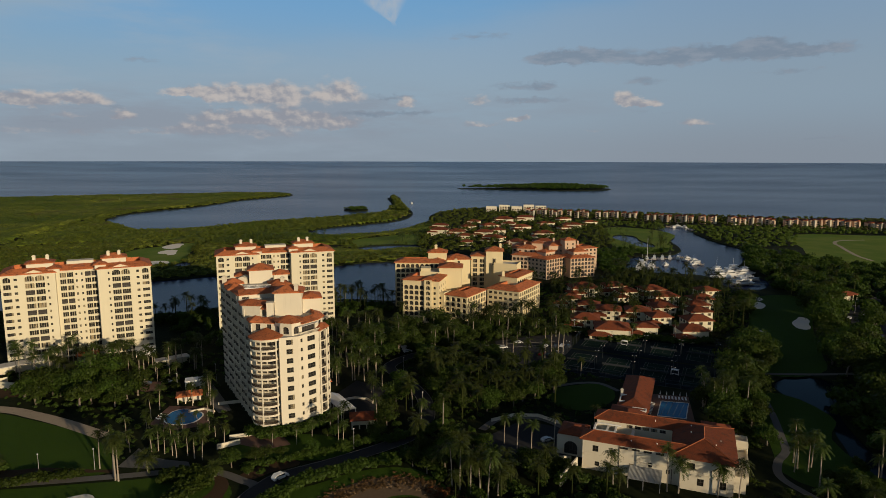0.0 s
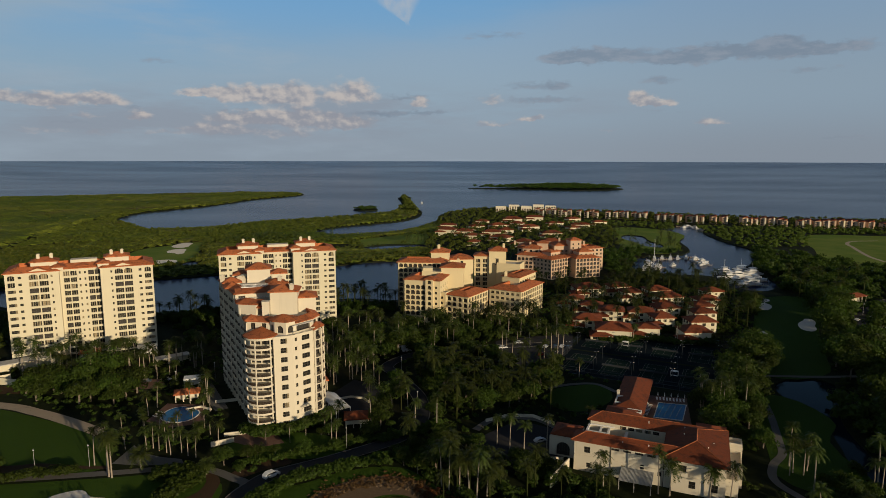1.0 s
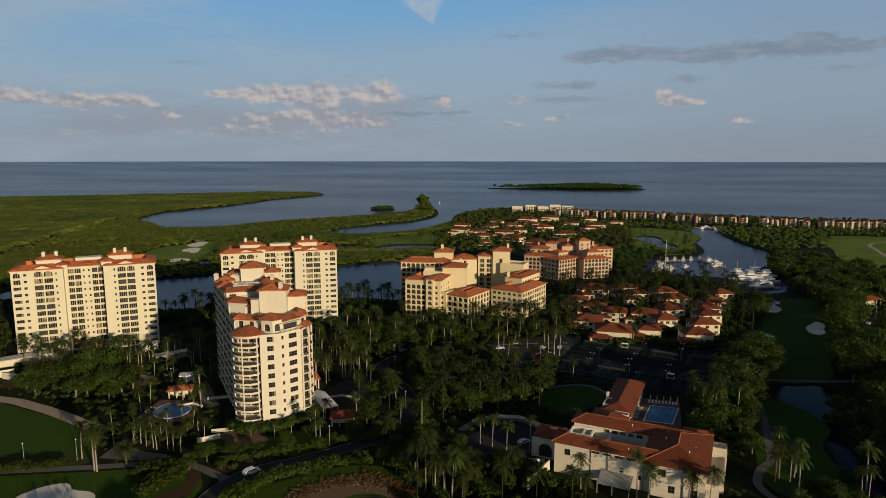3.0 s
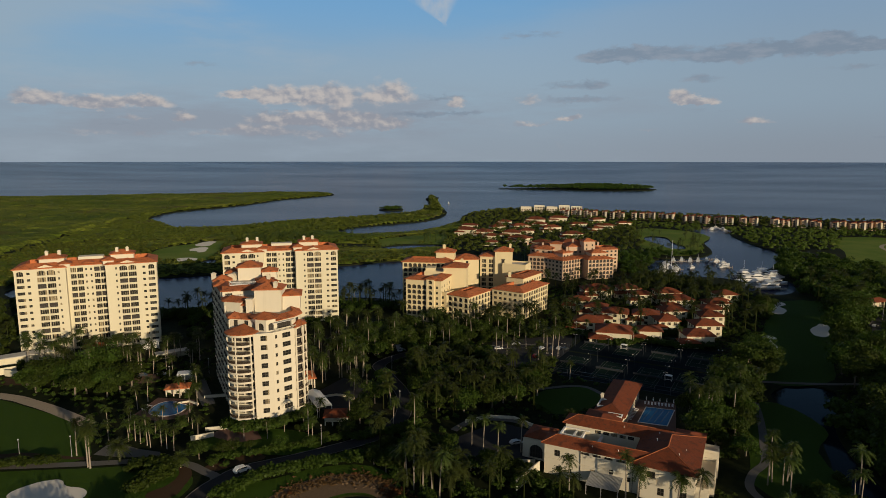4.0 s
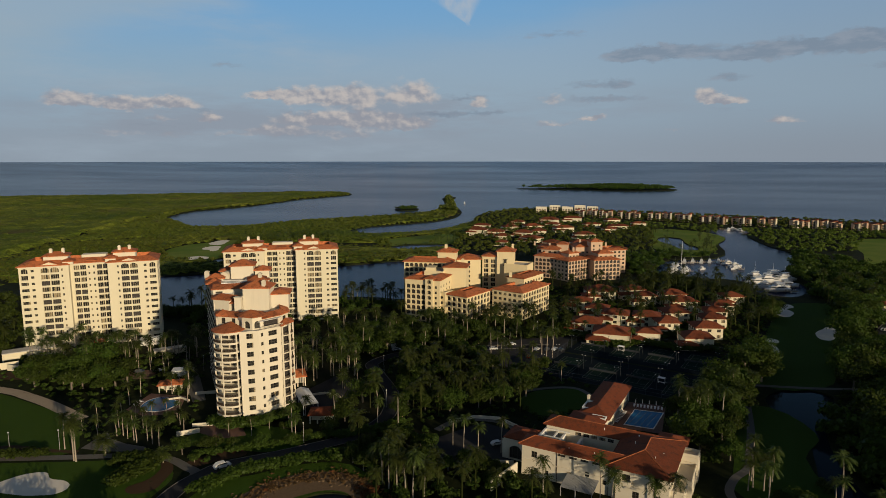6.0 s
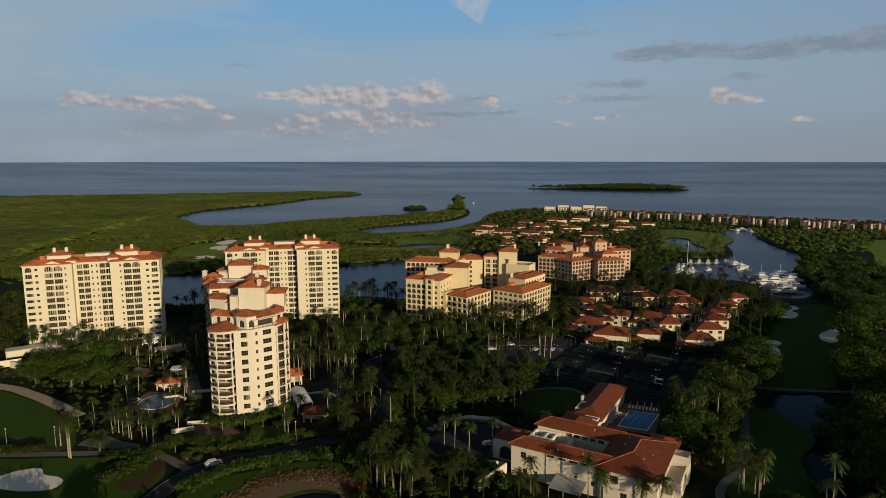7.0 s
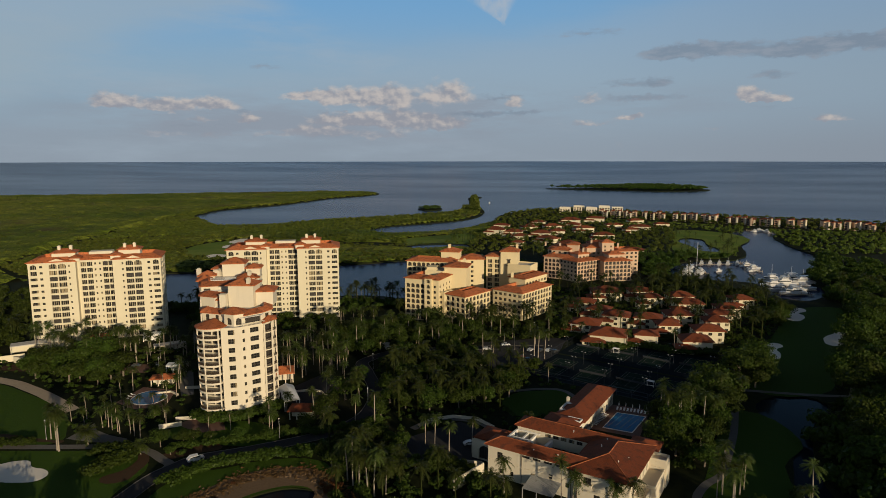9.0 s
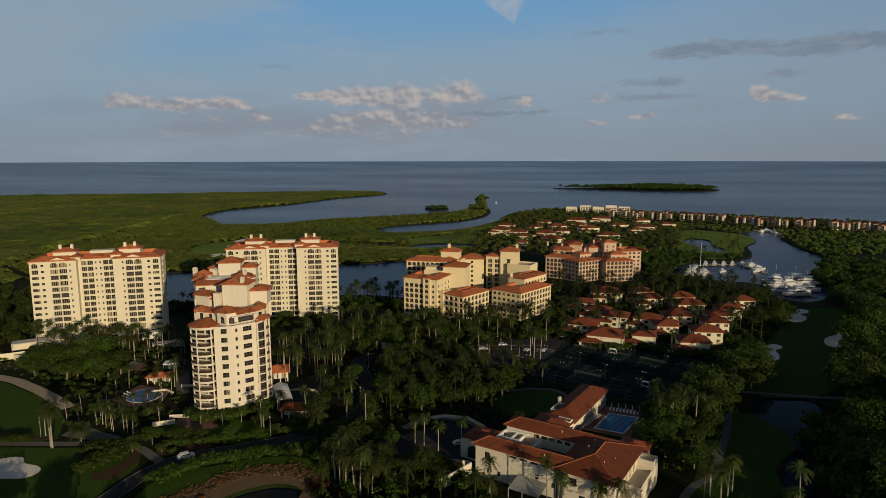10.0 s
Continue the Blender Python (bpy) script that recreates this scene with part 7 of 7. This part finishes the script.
sheet("pool_deck", [[(77, 249), (101, 244), (93.5, 218), (73, 224)]], 0.08, "brick", "red paved deck round the lap pool", "pool deck", smooth=False)
pool("lap_pool", [(88.0, 239.4), (98.6, 237.0), (91.6, 221.6), (81.4, 224.4)], "blue rectangular lap pool", False)
pool("garden_pool", [(-105, 222.6), (-103.5, 228.5), (-100, 230), (-96, 228), (-92, 226), (-91, 221), (-93, 216.5), (-98, 215.2), (-103, 217.5)], "blue free-form garden pool")
for k in range(4):
    g = Geo()
    p, q = Vector((83.6 + 2.05 * k, 226.0 - 0.55 * k)), Vector((90.0 + 2.1 * k, 237.4 - 0.5 * k))
    d = (q - p).normalized()
    nrm = Vector((-d.y, d.x)) * 0.12
    g.prism([tuple(p - nrm), tuple(q - nrm), tuple(q + nrm), tuple(p + nrm)], 0.202, 0.21)
    tagged(part("lane_line", g, ["car_dark"], None), "dark lane line along the pool", "lane line", "lane lines")


def lounger(x, y, rot):
    b = base("sun_lounger", pose(x, y, 0.09, 0, 0, rot), "white sun lounger on the pool deck", "lounger", "pool loungers")
    g = Geo()
    g.box(-0.33, -0.95, 0.28, 0.33, 0.35, 0.36)
    part("seat", g, ["canvas"], b)
    g = Geo()
    g.poly([(-0.33, 0.36, 0.30), (0.33, 0.36, 0.30), (0.33, 0.95, 0.78), (-0.33, 0.95, 0.78)])
    g.poly([(-0.33, 0.95, 0.72), (0.33, 0.95, 0.72), (0.33, 0.36, 0.24), (-0.33, 0.36, 0.24)])
    part("backrest", g, ["canvas"], b)
    for sx in (-0.28, 0.28):
        for sy in (-0.85, 0.3):
            g = Geo()
            g.box(sx - 0.03, sy - 0.03, 0, sx + 0.03, sy + 0.03, 0.28)
            part("leg", g, ["white"], b)
    return b


first = None
spots = [(88.5 + 1.25 * k, 242.4 - 0.27 * k, -14) for k in range(9)] + [(78.8 + 0.62 * k, 226.4 + 1.25 * k, 66) for k in range(9)] + [(-106.4, 220 + 2.0 * k, 90) for k in range(3)]
for x, y, r in spots:
    first = copy_thing(first, pose(x, y, 0.09, 0, 0, r)) if first else lounger(x, y, r)


def parasol(x, y):
    b = base("parasol", pose(x, y, 0.09), "closed white parasol on the pool deck", "parasol", "pool parasols")
    g = Geo()
    g.tube([(0, 0, 0), (0, 0, 2.6)], [0.03, 0.03], 5)
    part("pole", g, ["white"], b)
    g = Geo()
    g.tube([(0, 0, 1.1), (0, 0, 1.4), (0, 0, 2.7)], [0.10, 0.22, 0.04], 7)
    part("canopy", g, ["canvas"], b)
    return b


first = None
for k in range(5):
    x, y = 89.2 + 2.5 * k, 243.6 - 0.55 * k
    first = copy_thing(first, pose(x, y, 0.09)) if first else parasol(x, y)


def pavilion(name, x, y, rot, w, d, h, mat, label, roof="tile", slope=0.4):
    b = base(name, pose(x, y, 0, 0, 0, rot), label, "pavilion")
    g = Geo()
    g.prism(rect(-w / 2 + 0.3, 0, w / 2 - 0.3, d / 2 - 0.3), 0, h)
    part("back_wall", g, [mat], b)
    for sx in np.linspace(-w / 2 + 0.3, w / 2 - 0.3, 4).tolist():
        g = Geo()
        g.box(sx - 0.2, -d / 2 + 0.1, 0, sx + 0.2, -d / 2 + 0.5, h)
        part("column", g, [mat], b)
    g = Geo()
    if slope:
        g.hip(-w / 2, -d / 2, w / 2, d / 2, h + 0.004, slope, 0.5)
    else:
        g.box(-w / 2, -d / 2, h + 0.004, w / 2, d / 2, h + 0.4)
    part("roof", g, [roof], b)
    return b


pavilion("pool_cabana", -102.0, 238.0, 20, 9.0, 5.5, 3.0, "ivory", "poolside cabana with bright orange tile roof", "tile")
pavilion("white_shelter", -105.5, 254.0, 20, 9.0, 5.0, 3.2, "white", "white flat-roofed shelter beside the yard", "canvas", 0)
pavilion("entrance_lodge", -53.5, 251.0, 25, 10.0, 9.0, 4.2, "ivory", "low entrance lodge with bright orange tile roof", "tile")
pavilion("garden_lodge", -29.5, 216.0, 10, 8.5, 7.0, 3.2, "cream", "low garden lodge with dark red tile roof", "tile_old")
pavilion("guard_lodge", -26.0, 323.0, -30, 12.0, 5.0, 3.6, "yellow", "low cream lodge among palms", "flat_roof", 0)
pavilion("motor_court_lodge", -170.0, 286.0, 28, 9.0, 6.0, 4.0, "cream", "low lodge with orange tile roof before the tower", "tile")
pavilion("service_pavilion", -147.5, 296.5, 28, 9.0, 5.0, 3.6, "white", "small white flat-roofed pavilion beside the tower", "canvas", 0)
pavilion("carport", -128.5, 283.0, 38, 15.0, 5.0, 3.0, "cream", "long low cream carport under palms", "flat_roof", 0)
pavilion("carport", -193.0, 272.0, 41, 26.0, 7.0, 4.0, "cream", "long pale flat-roofed carport below the tower", "flat_roof", 0)
pavilion("dock_house", 277.0, 418.0, 26, 14.0, 8.0, 5.0, "cream", "small cream dock house lit by the sun", "tile_old")


def canopy_roof():
    b = base("entrance_canopy", pose(-39.5, 227.0, 0, 0, 0, -58), "white pitched canvas canopy over the entrance drive", "canopy")
    g = Geo()
    g.poly([(-8.5, -3.0, 4.2), (8.5, -3.0, 4.2), (8.5, 0, 5.4), (-8.5, 0, 5.4)])
    g.poly([(-8.5, 0, 5.4), (8.5, 0, 5.4), (8.5, 3.0, 4.2), (-8.5, 3.0, 4.2)])
    g.poly([(8.5, -3.0, 4.14), (-8.5, -3.0, 4.14), (-8.5, 3.0, 4.14), (8.5, 3.0, 4.14)])
    part("roof", g, ["canvas"], b)
    for sx in (-8, 0, 8):
        for sy in (-2.8, 2.8):
            g = Geo()
            g.tube([(sx, sy, 0), (sx, sy, 4.2)], [0.15, 0.15], 7)
            part("column", g, ["white"], b)


canopy_roof()


def low_wall(pts, h, mat, label):
    g = Geo()
    for (x0, y0), (x1, y1) in zip(pts, pts[1:]):
        d = Vector((x1 - x0, y1 - y0)).normalized()
        nrm = Vector((-d.y, d.x)) * 0.2
        g.prism([(x0 - nrm.x, y0 - nrm.y), (x1 - nrm.x, y1 - nrm.y), (x1 + nrm.x, y1 + nrm.y), (x0 + nrm.x, y0 + nrm.y)], -0.1, h)
    return tagged(part("garden_wall", g, [mat], None), label, "wall", "garden walls")


low_wall([(-76, 196.5), (-69.5, 200.5)], 1.7, "ivory", "sunlit cream garden wall beside the tower plaza")
low_wall([(-74.5, 204.5), (-66.5, 207.0)], 1.3, "ivory", "low cream wall at the plaza edge")
low_wall([(-196, 250), (-188, 256.5)], 3.2, "cream", "tall cream boundary wall beside palms")
low_wall([(-190, 252), (-178, 249.5), (-168, 249)], 3.0, "cream", "cream boundary wall below the tower")
low_wall([(-98, 226.5), (-93, 229.5), (-88, 227)], 0.8, "ivory", "low curved wall beside the pool")
low_wall([(-89, 234), (-80, 237)], 1.2, "ivory", "low cream planter wall")
low_wall([(-42, 238), (-36, 241), (-31, 240), (-28, 236)], 0.9, "ivory", "low curved planter wall by the drive")
low_wall([(-27.5, 305.6), (-24.5, 305.2), (-21, 306), (-17, 307.6)], 2.2, "white", "white curved entrance sign wall beside the drive")
low_wall([(43, 217), (36, 223.5), (27, 224), (18, 219)], 1.2, "ivory", "curved cream forecourt wall")


# ---- vehicles ----
def car(x, y, rot, paint, label, s=1.0, tall=1.0):
    b = base("car", pose(x, y, 0.14, 0, 0, rot) @ Matrix.Diagonal((s, s, s * tall, 1)), label, "car", "parked cars")
    g = Geo()
    prof = [(-2.2, 0.35), (2.2, 0.35), (2.25, 0.7), (1.3, 0.95), (0.7, 1.42), (-1.3, 1.45), (-2.05, 1.0), (-2.25, 0.75)]
    for y0, y1, flip in ((-0.88, 0.88, False),):
        g.poly([(px, y0, pz) for px, pz in prof])
        g.poly([(px, y1, pz) for px, pz in reversed(prof)])
        for (ax, az), (bx, bz) in zip(prof, prof[1:] + prof[:1]):
            g.poly([(ax, y0, az), (ax, y1, az), (bx, y1, bz), (bx, y0, bz)])
    part("body", g, [paint], b)
    g = Geo()
    gp = [(1.16, 1.02), (0.66, 1.38), (-1.25, 1.4), (-1.85, 1.04)]
    for yy, rev in ((-0.89, False), (0.89, True)):
        q = [(px, yy, pz) for px, pz in gp]
        g.poly(q[::-1] if rev else q)
    g.poly([(1.33, -0.78, 0.965), (1.33, 0.78, 0.965), (0.73, 0.74, 1.415), (0.73, -0.74, 1.415)])
    part("glazing", g, ["car_dark"], b, "dark car windows")
    for wx in (-1.35, 1.35):
        for wy in (-0.92, 0.76):
            g = Geo()
            ring = [(wx + 0.33 * math.cos(a), 0.33 + 0.33 * math.sin(a)) for a in (k * math.pi / 5 for k in range(10))]
            for (ax, az), (bx, bz) in zip(ring, ring[1:] + ring[:1]):
                g.poly([(ax, wy, az), (bx, wy, bz), (bx, wy + 0.16, bz), (ax, wy + 0.16, az)])
            g.poly([(px, wy, pz) for px, pz in ring][::-1])
            g.poly([(px, wy + 0.16, pz) for px, pz in ring])
            part("wheel", g, ["tyre"], b)
    return b


car(-49.6, 176.9, 46, "white", "white van on the drive beside the hedge", 1.15, 1.2)
for x, y, r, p, lab in [(31, 309, 10, "hull", "white pickup in the car park"), (53, 311, 60, "hull", "white car in the car park"), (58, 311, 60, "car_dark", "dark car in the car park"), (62, 312, 60, "car_light", "silver car in the car park"), (65, 311, 60, "car_dark", "dark car in the car park"), (49, 298, 60, "car_red", "red car in the car park"), (52, 296, 60, "car_dark", "dark car in the car park"),
                        (40, 318, 20, "car_light", "silver car in the car park"), (36, 203, 30, "car_light", "silver car on the forecourt"), (249, 370, 40, "hull", "white car beside the road"), (254, 363, 50, "car_dark", "dark car beside the road"), (252, 351, 50, "hull", "white car beside the road"), (240, 329, 55, "car_dark", "dark car beside the road"),
                        (262, 376, 40, "car_light", "silver car beside the road"), (258, 358, 40, "hull", "white car beside the road"), (-128, 256, 20, "car_dark", "dark car in the motor court"), (-120, 258, 20, "hull", "white car in the motor court"), (-18, 302, 30, "hull", "white car under palms"), (-6, 300, 20, "hull", "white car under palms")]:
    car(x, y, r, p, lab)


# ---- marina ----
def yacht(x, y, rot, L=18.0, mast=5.0, label="white motor yacht with stacked cabins at its berth"):
    b = base("motor_yacht", pose(x, y, -0.9, 0, 0, rot), label, "yacht", "moored yachts")
    w = L * 0.14
    g = Geo()
    deck = [(-L / 2, -w), (L * 0.15, -w), (L * 0.38, -w * 0.62), (L / 2, 0), (L * 0.38, w * 0.62), (L * 0.15, w), (-L / 2, w)]
    keel = [(px * 0.93, py * 0.8) for px, py in deck]
    z1 = L * 0.11
    for i in range(len(deck)):
        (ax, ay), (bx, by), (cx, cy), (dx, dy) = keel[i], keel[(i + 1) % 7], deck[(i + 1) % 7], deck[i]
        g.poly([(ax, ay, -0.3), (bx, by, -0.3), (cx, cy, z1 + max(0, cx) * 0.05), (dx, dy, z1 + max(0, dx) * 0.05)])
    g.poly([(px, py, z1 + max(0, px) * 0.05) for px, py in deck])
    part("hull", g, ["hull"], b)
    g = Geo()
    g.prism([(-L * 0.3, -w * 0.75), (L * 0.12, -w * 0.75), (L * 0.24, 0), (L * 0.12, w * 0.75), (-L * 0.3, w * 0.75)], z1, z1 + L * 0.1)
    part("cabin", g, ["hull"], b)
    g = Geo()
    g.prism([(-L * 0.28, -w * 0.77), (L * 0.12, -w * 0.77), (L * 0.245, 0), (L * 0.12, w * 0.77), (-L * 0.28, w * 0.77)], z1 + L * 0.04, z1 + L * 0.075)
    part("cabin_window", g, ["car_dark"], b, "dark band of cabin windows")
    g = Geo()
    g.prism(rect(-L * 0.22, -w * 0.6, L * 0.05, w * 0.6), z1 + L * 0.1, z1 + L * 0.15)
    g.prism(rect(-L * 0.26, -w * 0.66, L * 0.02, w * 0.66), z1 + L * 0.19, z1 + L * 0.2)
    for sx in (-L * 0.2, 0):
        for sy in (-w * 0.55, w * 0.55):
            g.box(sx - 0.06, sy - 0.06, z1 + L * 0.15, sx + 0.06, sy + 0.06, z1 + L * 0.19)
    part("flybridge", g, ["hull"], b)
    g = Geo()
    g.tube([(-L * 0.1, 0, z1 + L * 0.2), (-L * 0.1, 0, z1 + L * 0.2 + mast)], [0.12, 0.05], 5)
    part("mast", g, ["hull"], b)
    return b


for x, y, r, L, ms in [(234, 527, 200, 20, 8), (238, 512, 195, 22, 4), (249, 496, 10, 18, 4), (254, 520, 190, 22, 5), (248, 528, 185, 24, 6), (240, 488, 15, 18, 4), (234, 478, 195, 20, 3), (229, 506, 190, 18, 4), (228, 490, 200, 16, 3), 
                       (181, 556, 60, 24, 5), (188, 552, 60, 18, 4), (176, 548, 60, 18, 4), (200, 602, 70, 12, 2), (208, 604, 70, 12, 2), (216, 604, 70, 12, 2), (224, 606, 70, 12, 3), (232, 606, 70, 12, 2), (238, 596, 20, 14, 3), (240, 584, 20, 14, 3), (236, 572, 20, 12, 2), (206, 566, 40, 10, 2), (338, 888, 0, 14, 3), (330, 880, 10, 12, 2), (345, 880, 10, 12, 2), (-69, 1345, 100, 12, 3)]:
    yacht(x, y, r, L, ms)


def sail_mast():
    b = base("sailing_yacht", pose(186, 560, -0.9, 0, 0, 60), "white sailing yacht with a tall bare mast", "yacht", "moored yachts")
    g = Geo()
    deck = [(-9, -2), (3, -2.2), (7, -1.2), (10, 0), (7, 1.2), (3, 2.2), (-9, 2)]
    g.prism(deck, -0.3, 1.7)
    part("hull", g, ["hull"], b)
    g = Geo()
    g.tube([(1, 0, 1.7), (1, 0, 26)], [0.28, 0.16], 7)
    part("mast", g, ["hull"], b)
    g = Geo()
    g.box(-6, -0.12, 3.0, 1, 0.12, 3.3)
    part("boom", g, ["hull"], b)


sail_mast()


def dock(x, y, rot, ln, w=2.4):
    b = base("dock", pose(x, y, 0, 0, 0, rot), "weathered timber dock on piles", "dock", "marina docks")
    g = Geo()
    g.box(0, -w / 2, -0.1, ln, w / 2, 0.15)
    part("deck", g, ["timber"], b)
    for k in range(int(ln / 7) + 1):
        for sy in (-w / 2 - 0.2, w / 2 + 0.2):
            g = Geo()
            g.tube([(k * 7 + 0.3, sy, -1.5), (k * 7 + 0.3, sy, 1.6)], [0.2, 0.2], 6)
            part("post", g, ["timber"], b)


for q in [(190, 592, 20, 56), (240, 566, 95, 48), (222, 498, -10, 34), (226, 514, 0, 32), (224, 474, 5, 24), (172, 560, -20, 24), (322, 893, 0, 26)]:
    dock(*q)


# ---- foreground pond: rocks, flowering shrubs, hedge ----
def rock_bank(line, n, spread_, size, label):
    """Boulders tumbled along a bank; the nearest are things of their own."""
    shapes = []
    for k in range(5):
        q = np.random.default_rng(300 + k)
        bm = bmesh.new()
        bmesh.ops.create_icosphere(bm, subdivisions=1, radius=1.0)
        for v in bm.verts:
            v.co *= q.uniform(0.72, 1.2)
            v.co.z *= 0.62
        me = bpy.data.meshes.new("boulder")
        bm.to_mesh(me)
        bm.free()
        me.materials.append(MAT["rock"])
        shapes.append(me)
    for i in range(n):
        t = rng.uniform(0, len(line) - 1.001)
        a, b = Vector(line[int(t)]), Vector(line[int(t) + 1])
        p = a.lerp(b, t - int(t))
        s = size * rng.uniform(0.5, 1.3)
        ob = new("boulder", shapes[int(rng.integers(5))])
        ob.matrix_basis = pose(p.x + rng.normal() * spread_, p.y + rng.normal() * spread_, 0.1 * s, 0, 0, rng.uniform(0, 360)) @ Matrix.Diagonal((s, s, s, 1))
        tagged(ob, label, "boulder", "pond boulders")


rock_bank([(-38, 154), (-34, 163), (-28.5, 169.5), (-21, 174), (-13, 175.5), (-6, 173.5), (-1, 169), (1.5, 162)], 230, 1.9, 0.45, "brown boulder on the bank of the pond")
line = [(-39, 150), (-36, 160), (-31, 169), (-23, 175.5), (-13, 178), (-5, 175.5), (1, 169), (8, 166)]
pts = np.array([np.array(a) + (np.array(b) - np.array(a)) * f for a, b in zip(line, line[1:]) for f in np.linspace(0, 1, 9)])
pts = pts + rng.normal(size=pts.shape) * 1.3
dry = np.repeat(pts, 12, axis=0) + rng.normal(size=(len(pts) * 12, 2)) * np.array((1.4, 2.0)) - np.array((0, 1.6))
dry = dry[~inside(dry, POND)]
d_ = rng.uniform(0.18, 0.42, len(dry))
scatter("dry_grass", SHRUB, np.column_stack([dry, d_ * 0.5]), d_, "straw", "dry orange-brown grasses on the pond bank", "grass", rng)
pts = np.concatenate([np.array([(-31.5, 154)]) + rng.normal(size=(9, 2)) * 1.2, np.array([(-1.0, 168)]) + rng.normal(size=(16, 2)) * 1.5, pts[::16]])
s_ = rng.uniform(0.35, 0.7, len(pts))
scatter("flowering_shrubs", SHRUB, np.column_stack([pts, s_ * 0.6]), s_, "flower", "rust-red flowering shrubs among pond rocks", "shrubs", rng)

HEDGES = [([(69, 340), (79, 336.5), (84, 324), (96, 321), (104, 326), (112, 325.5), (124, 319), (142, 319)], 1.8, 1.7), ([(118, 345), (126, 344), (134, 339)], 1.6, 1.5), ([(-67.5, 209), (-62, 205.8), (-57, 206.4), (-51, 209.5), (-45, 215.5), (-41.5, 222)], 2.4, 1.7), ([(-50, 163), (-46.5, 168), (-42, 173.5), (-33, 180), (-20, 186.5), (-8, 191.5), (2, 194)], 2.6, 1.5), ([(-62, 184), (-46, 190.5), (-34, 197), (-24, 203)], 1.6, 1.1), ([(-76, 163), (-75, 170), (-72, 176), (-78, 178), (-83, 176)], 3.0, 1.6), ([(-130, 172), (-122, 176), (-112, 178)], 1.6, 1.3), ([(-165, 184), (-150, 182), (-138, 181)], 2.0, 1.6), ([(-20, 202), (-8, 208), (0, 216)], 2.0, 1.3), ([(34, 182), (44, 176), (50, 170)], 1.8, 1.2)]
for line, wd, sz in HEDGES:
    P = curve_pts(line, 8)
    pts = np.array([np.array(p) + rng.normal(size=2) * wd * 0.4 for p in P for _ in range(5)])
    s_ = sz * rng.uniform(0.75, 1.2, len(pts))
    scatter("hedge", SHRUB, np.column_stack([pts, s_ * 0.8]), s_, "leaf", "thick uneven hedge of dark green shrubs", "hedge", rng)


# ---- lamp posts and flags ----
def lamp_post(x, y, h=7.0):
    b = base("street_lamp", pose(x, y, 0), "slim pale street lamp post", "street lamp", "street lamps")
    g = Geo()
    g.tube([(0, 0, 0), (0, 0, h)], [0.09, 0.06], 6)
    part("pole", g, ["metal_roof"], b)
    g = Geo()
    g.tube([(0, 0, h), (0, 0, h + 0.15), (0, 0, h + 0.4)], [0.12, 0.28, 0.1], 8)
    part("lantern", g, ["hull"], b)
    return b


first = None
for x, y in [(-124, 178.3), (-109, 182), (-30, 197), (-8, 230), (-18, 272), (228, 300), (240, 345), (262, 385), (54, 340), (74, 340), (-100, 262), (-112, 250)]:
    first = copy_thing(first, pose(x, y, 0)) if first else lamp_post(x, y)

# ---- court lamps ----
def court_lamp(x, y):
    b = base("court_lamp", pose(x, y, 0, 0, 0, -26), "slim dark court lamp with two white heads", "court lamp", "court lamps")
    g = Geo()
    g.tube([(0, 0, 0), (0, 0, 6.4)], [0.07, 0.05], 6)
    g.box(-0.9, -0.04, 6.36, 0.9, 0.04, 6.44)
    part("pole", g, ["car_dark"], b)
    for sx in (-0.8, 0.8):
        g = Geo()
        g.prism([(sx - 0.2, -0.13), (sx + 0.2, -0.13), (sx + 0.2, 0.13), (sx - 0.2, 0.13)], 6.44, 6.56)
        part("lamp_head", g, ["canvas"], b, "white lamp head")
    return b


first = None
for cx_, cy_ in COURT_AT:
    for dx, dy in ((-8.2, -9.0), (-8.2, 9.0), (8.2, 0.0)):
        c, q = math.cos(radians(-26)), math.sin(radians(-26))
        x, y = cx_ + dx * c - dy * q, cy_ + dx * q + dy * c
        first = copy_thing(first, pose(x, y, 0, 0, 0, -26)) if first else court_lamp(x, y)
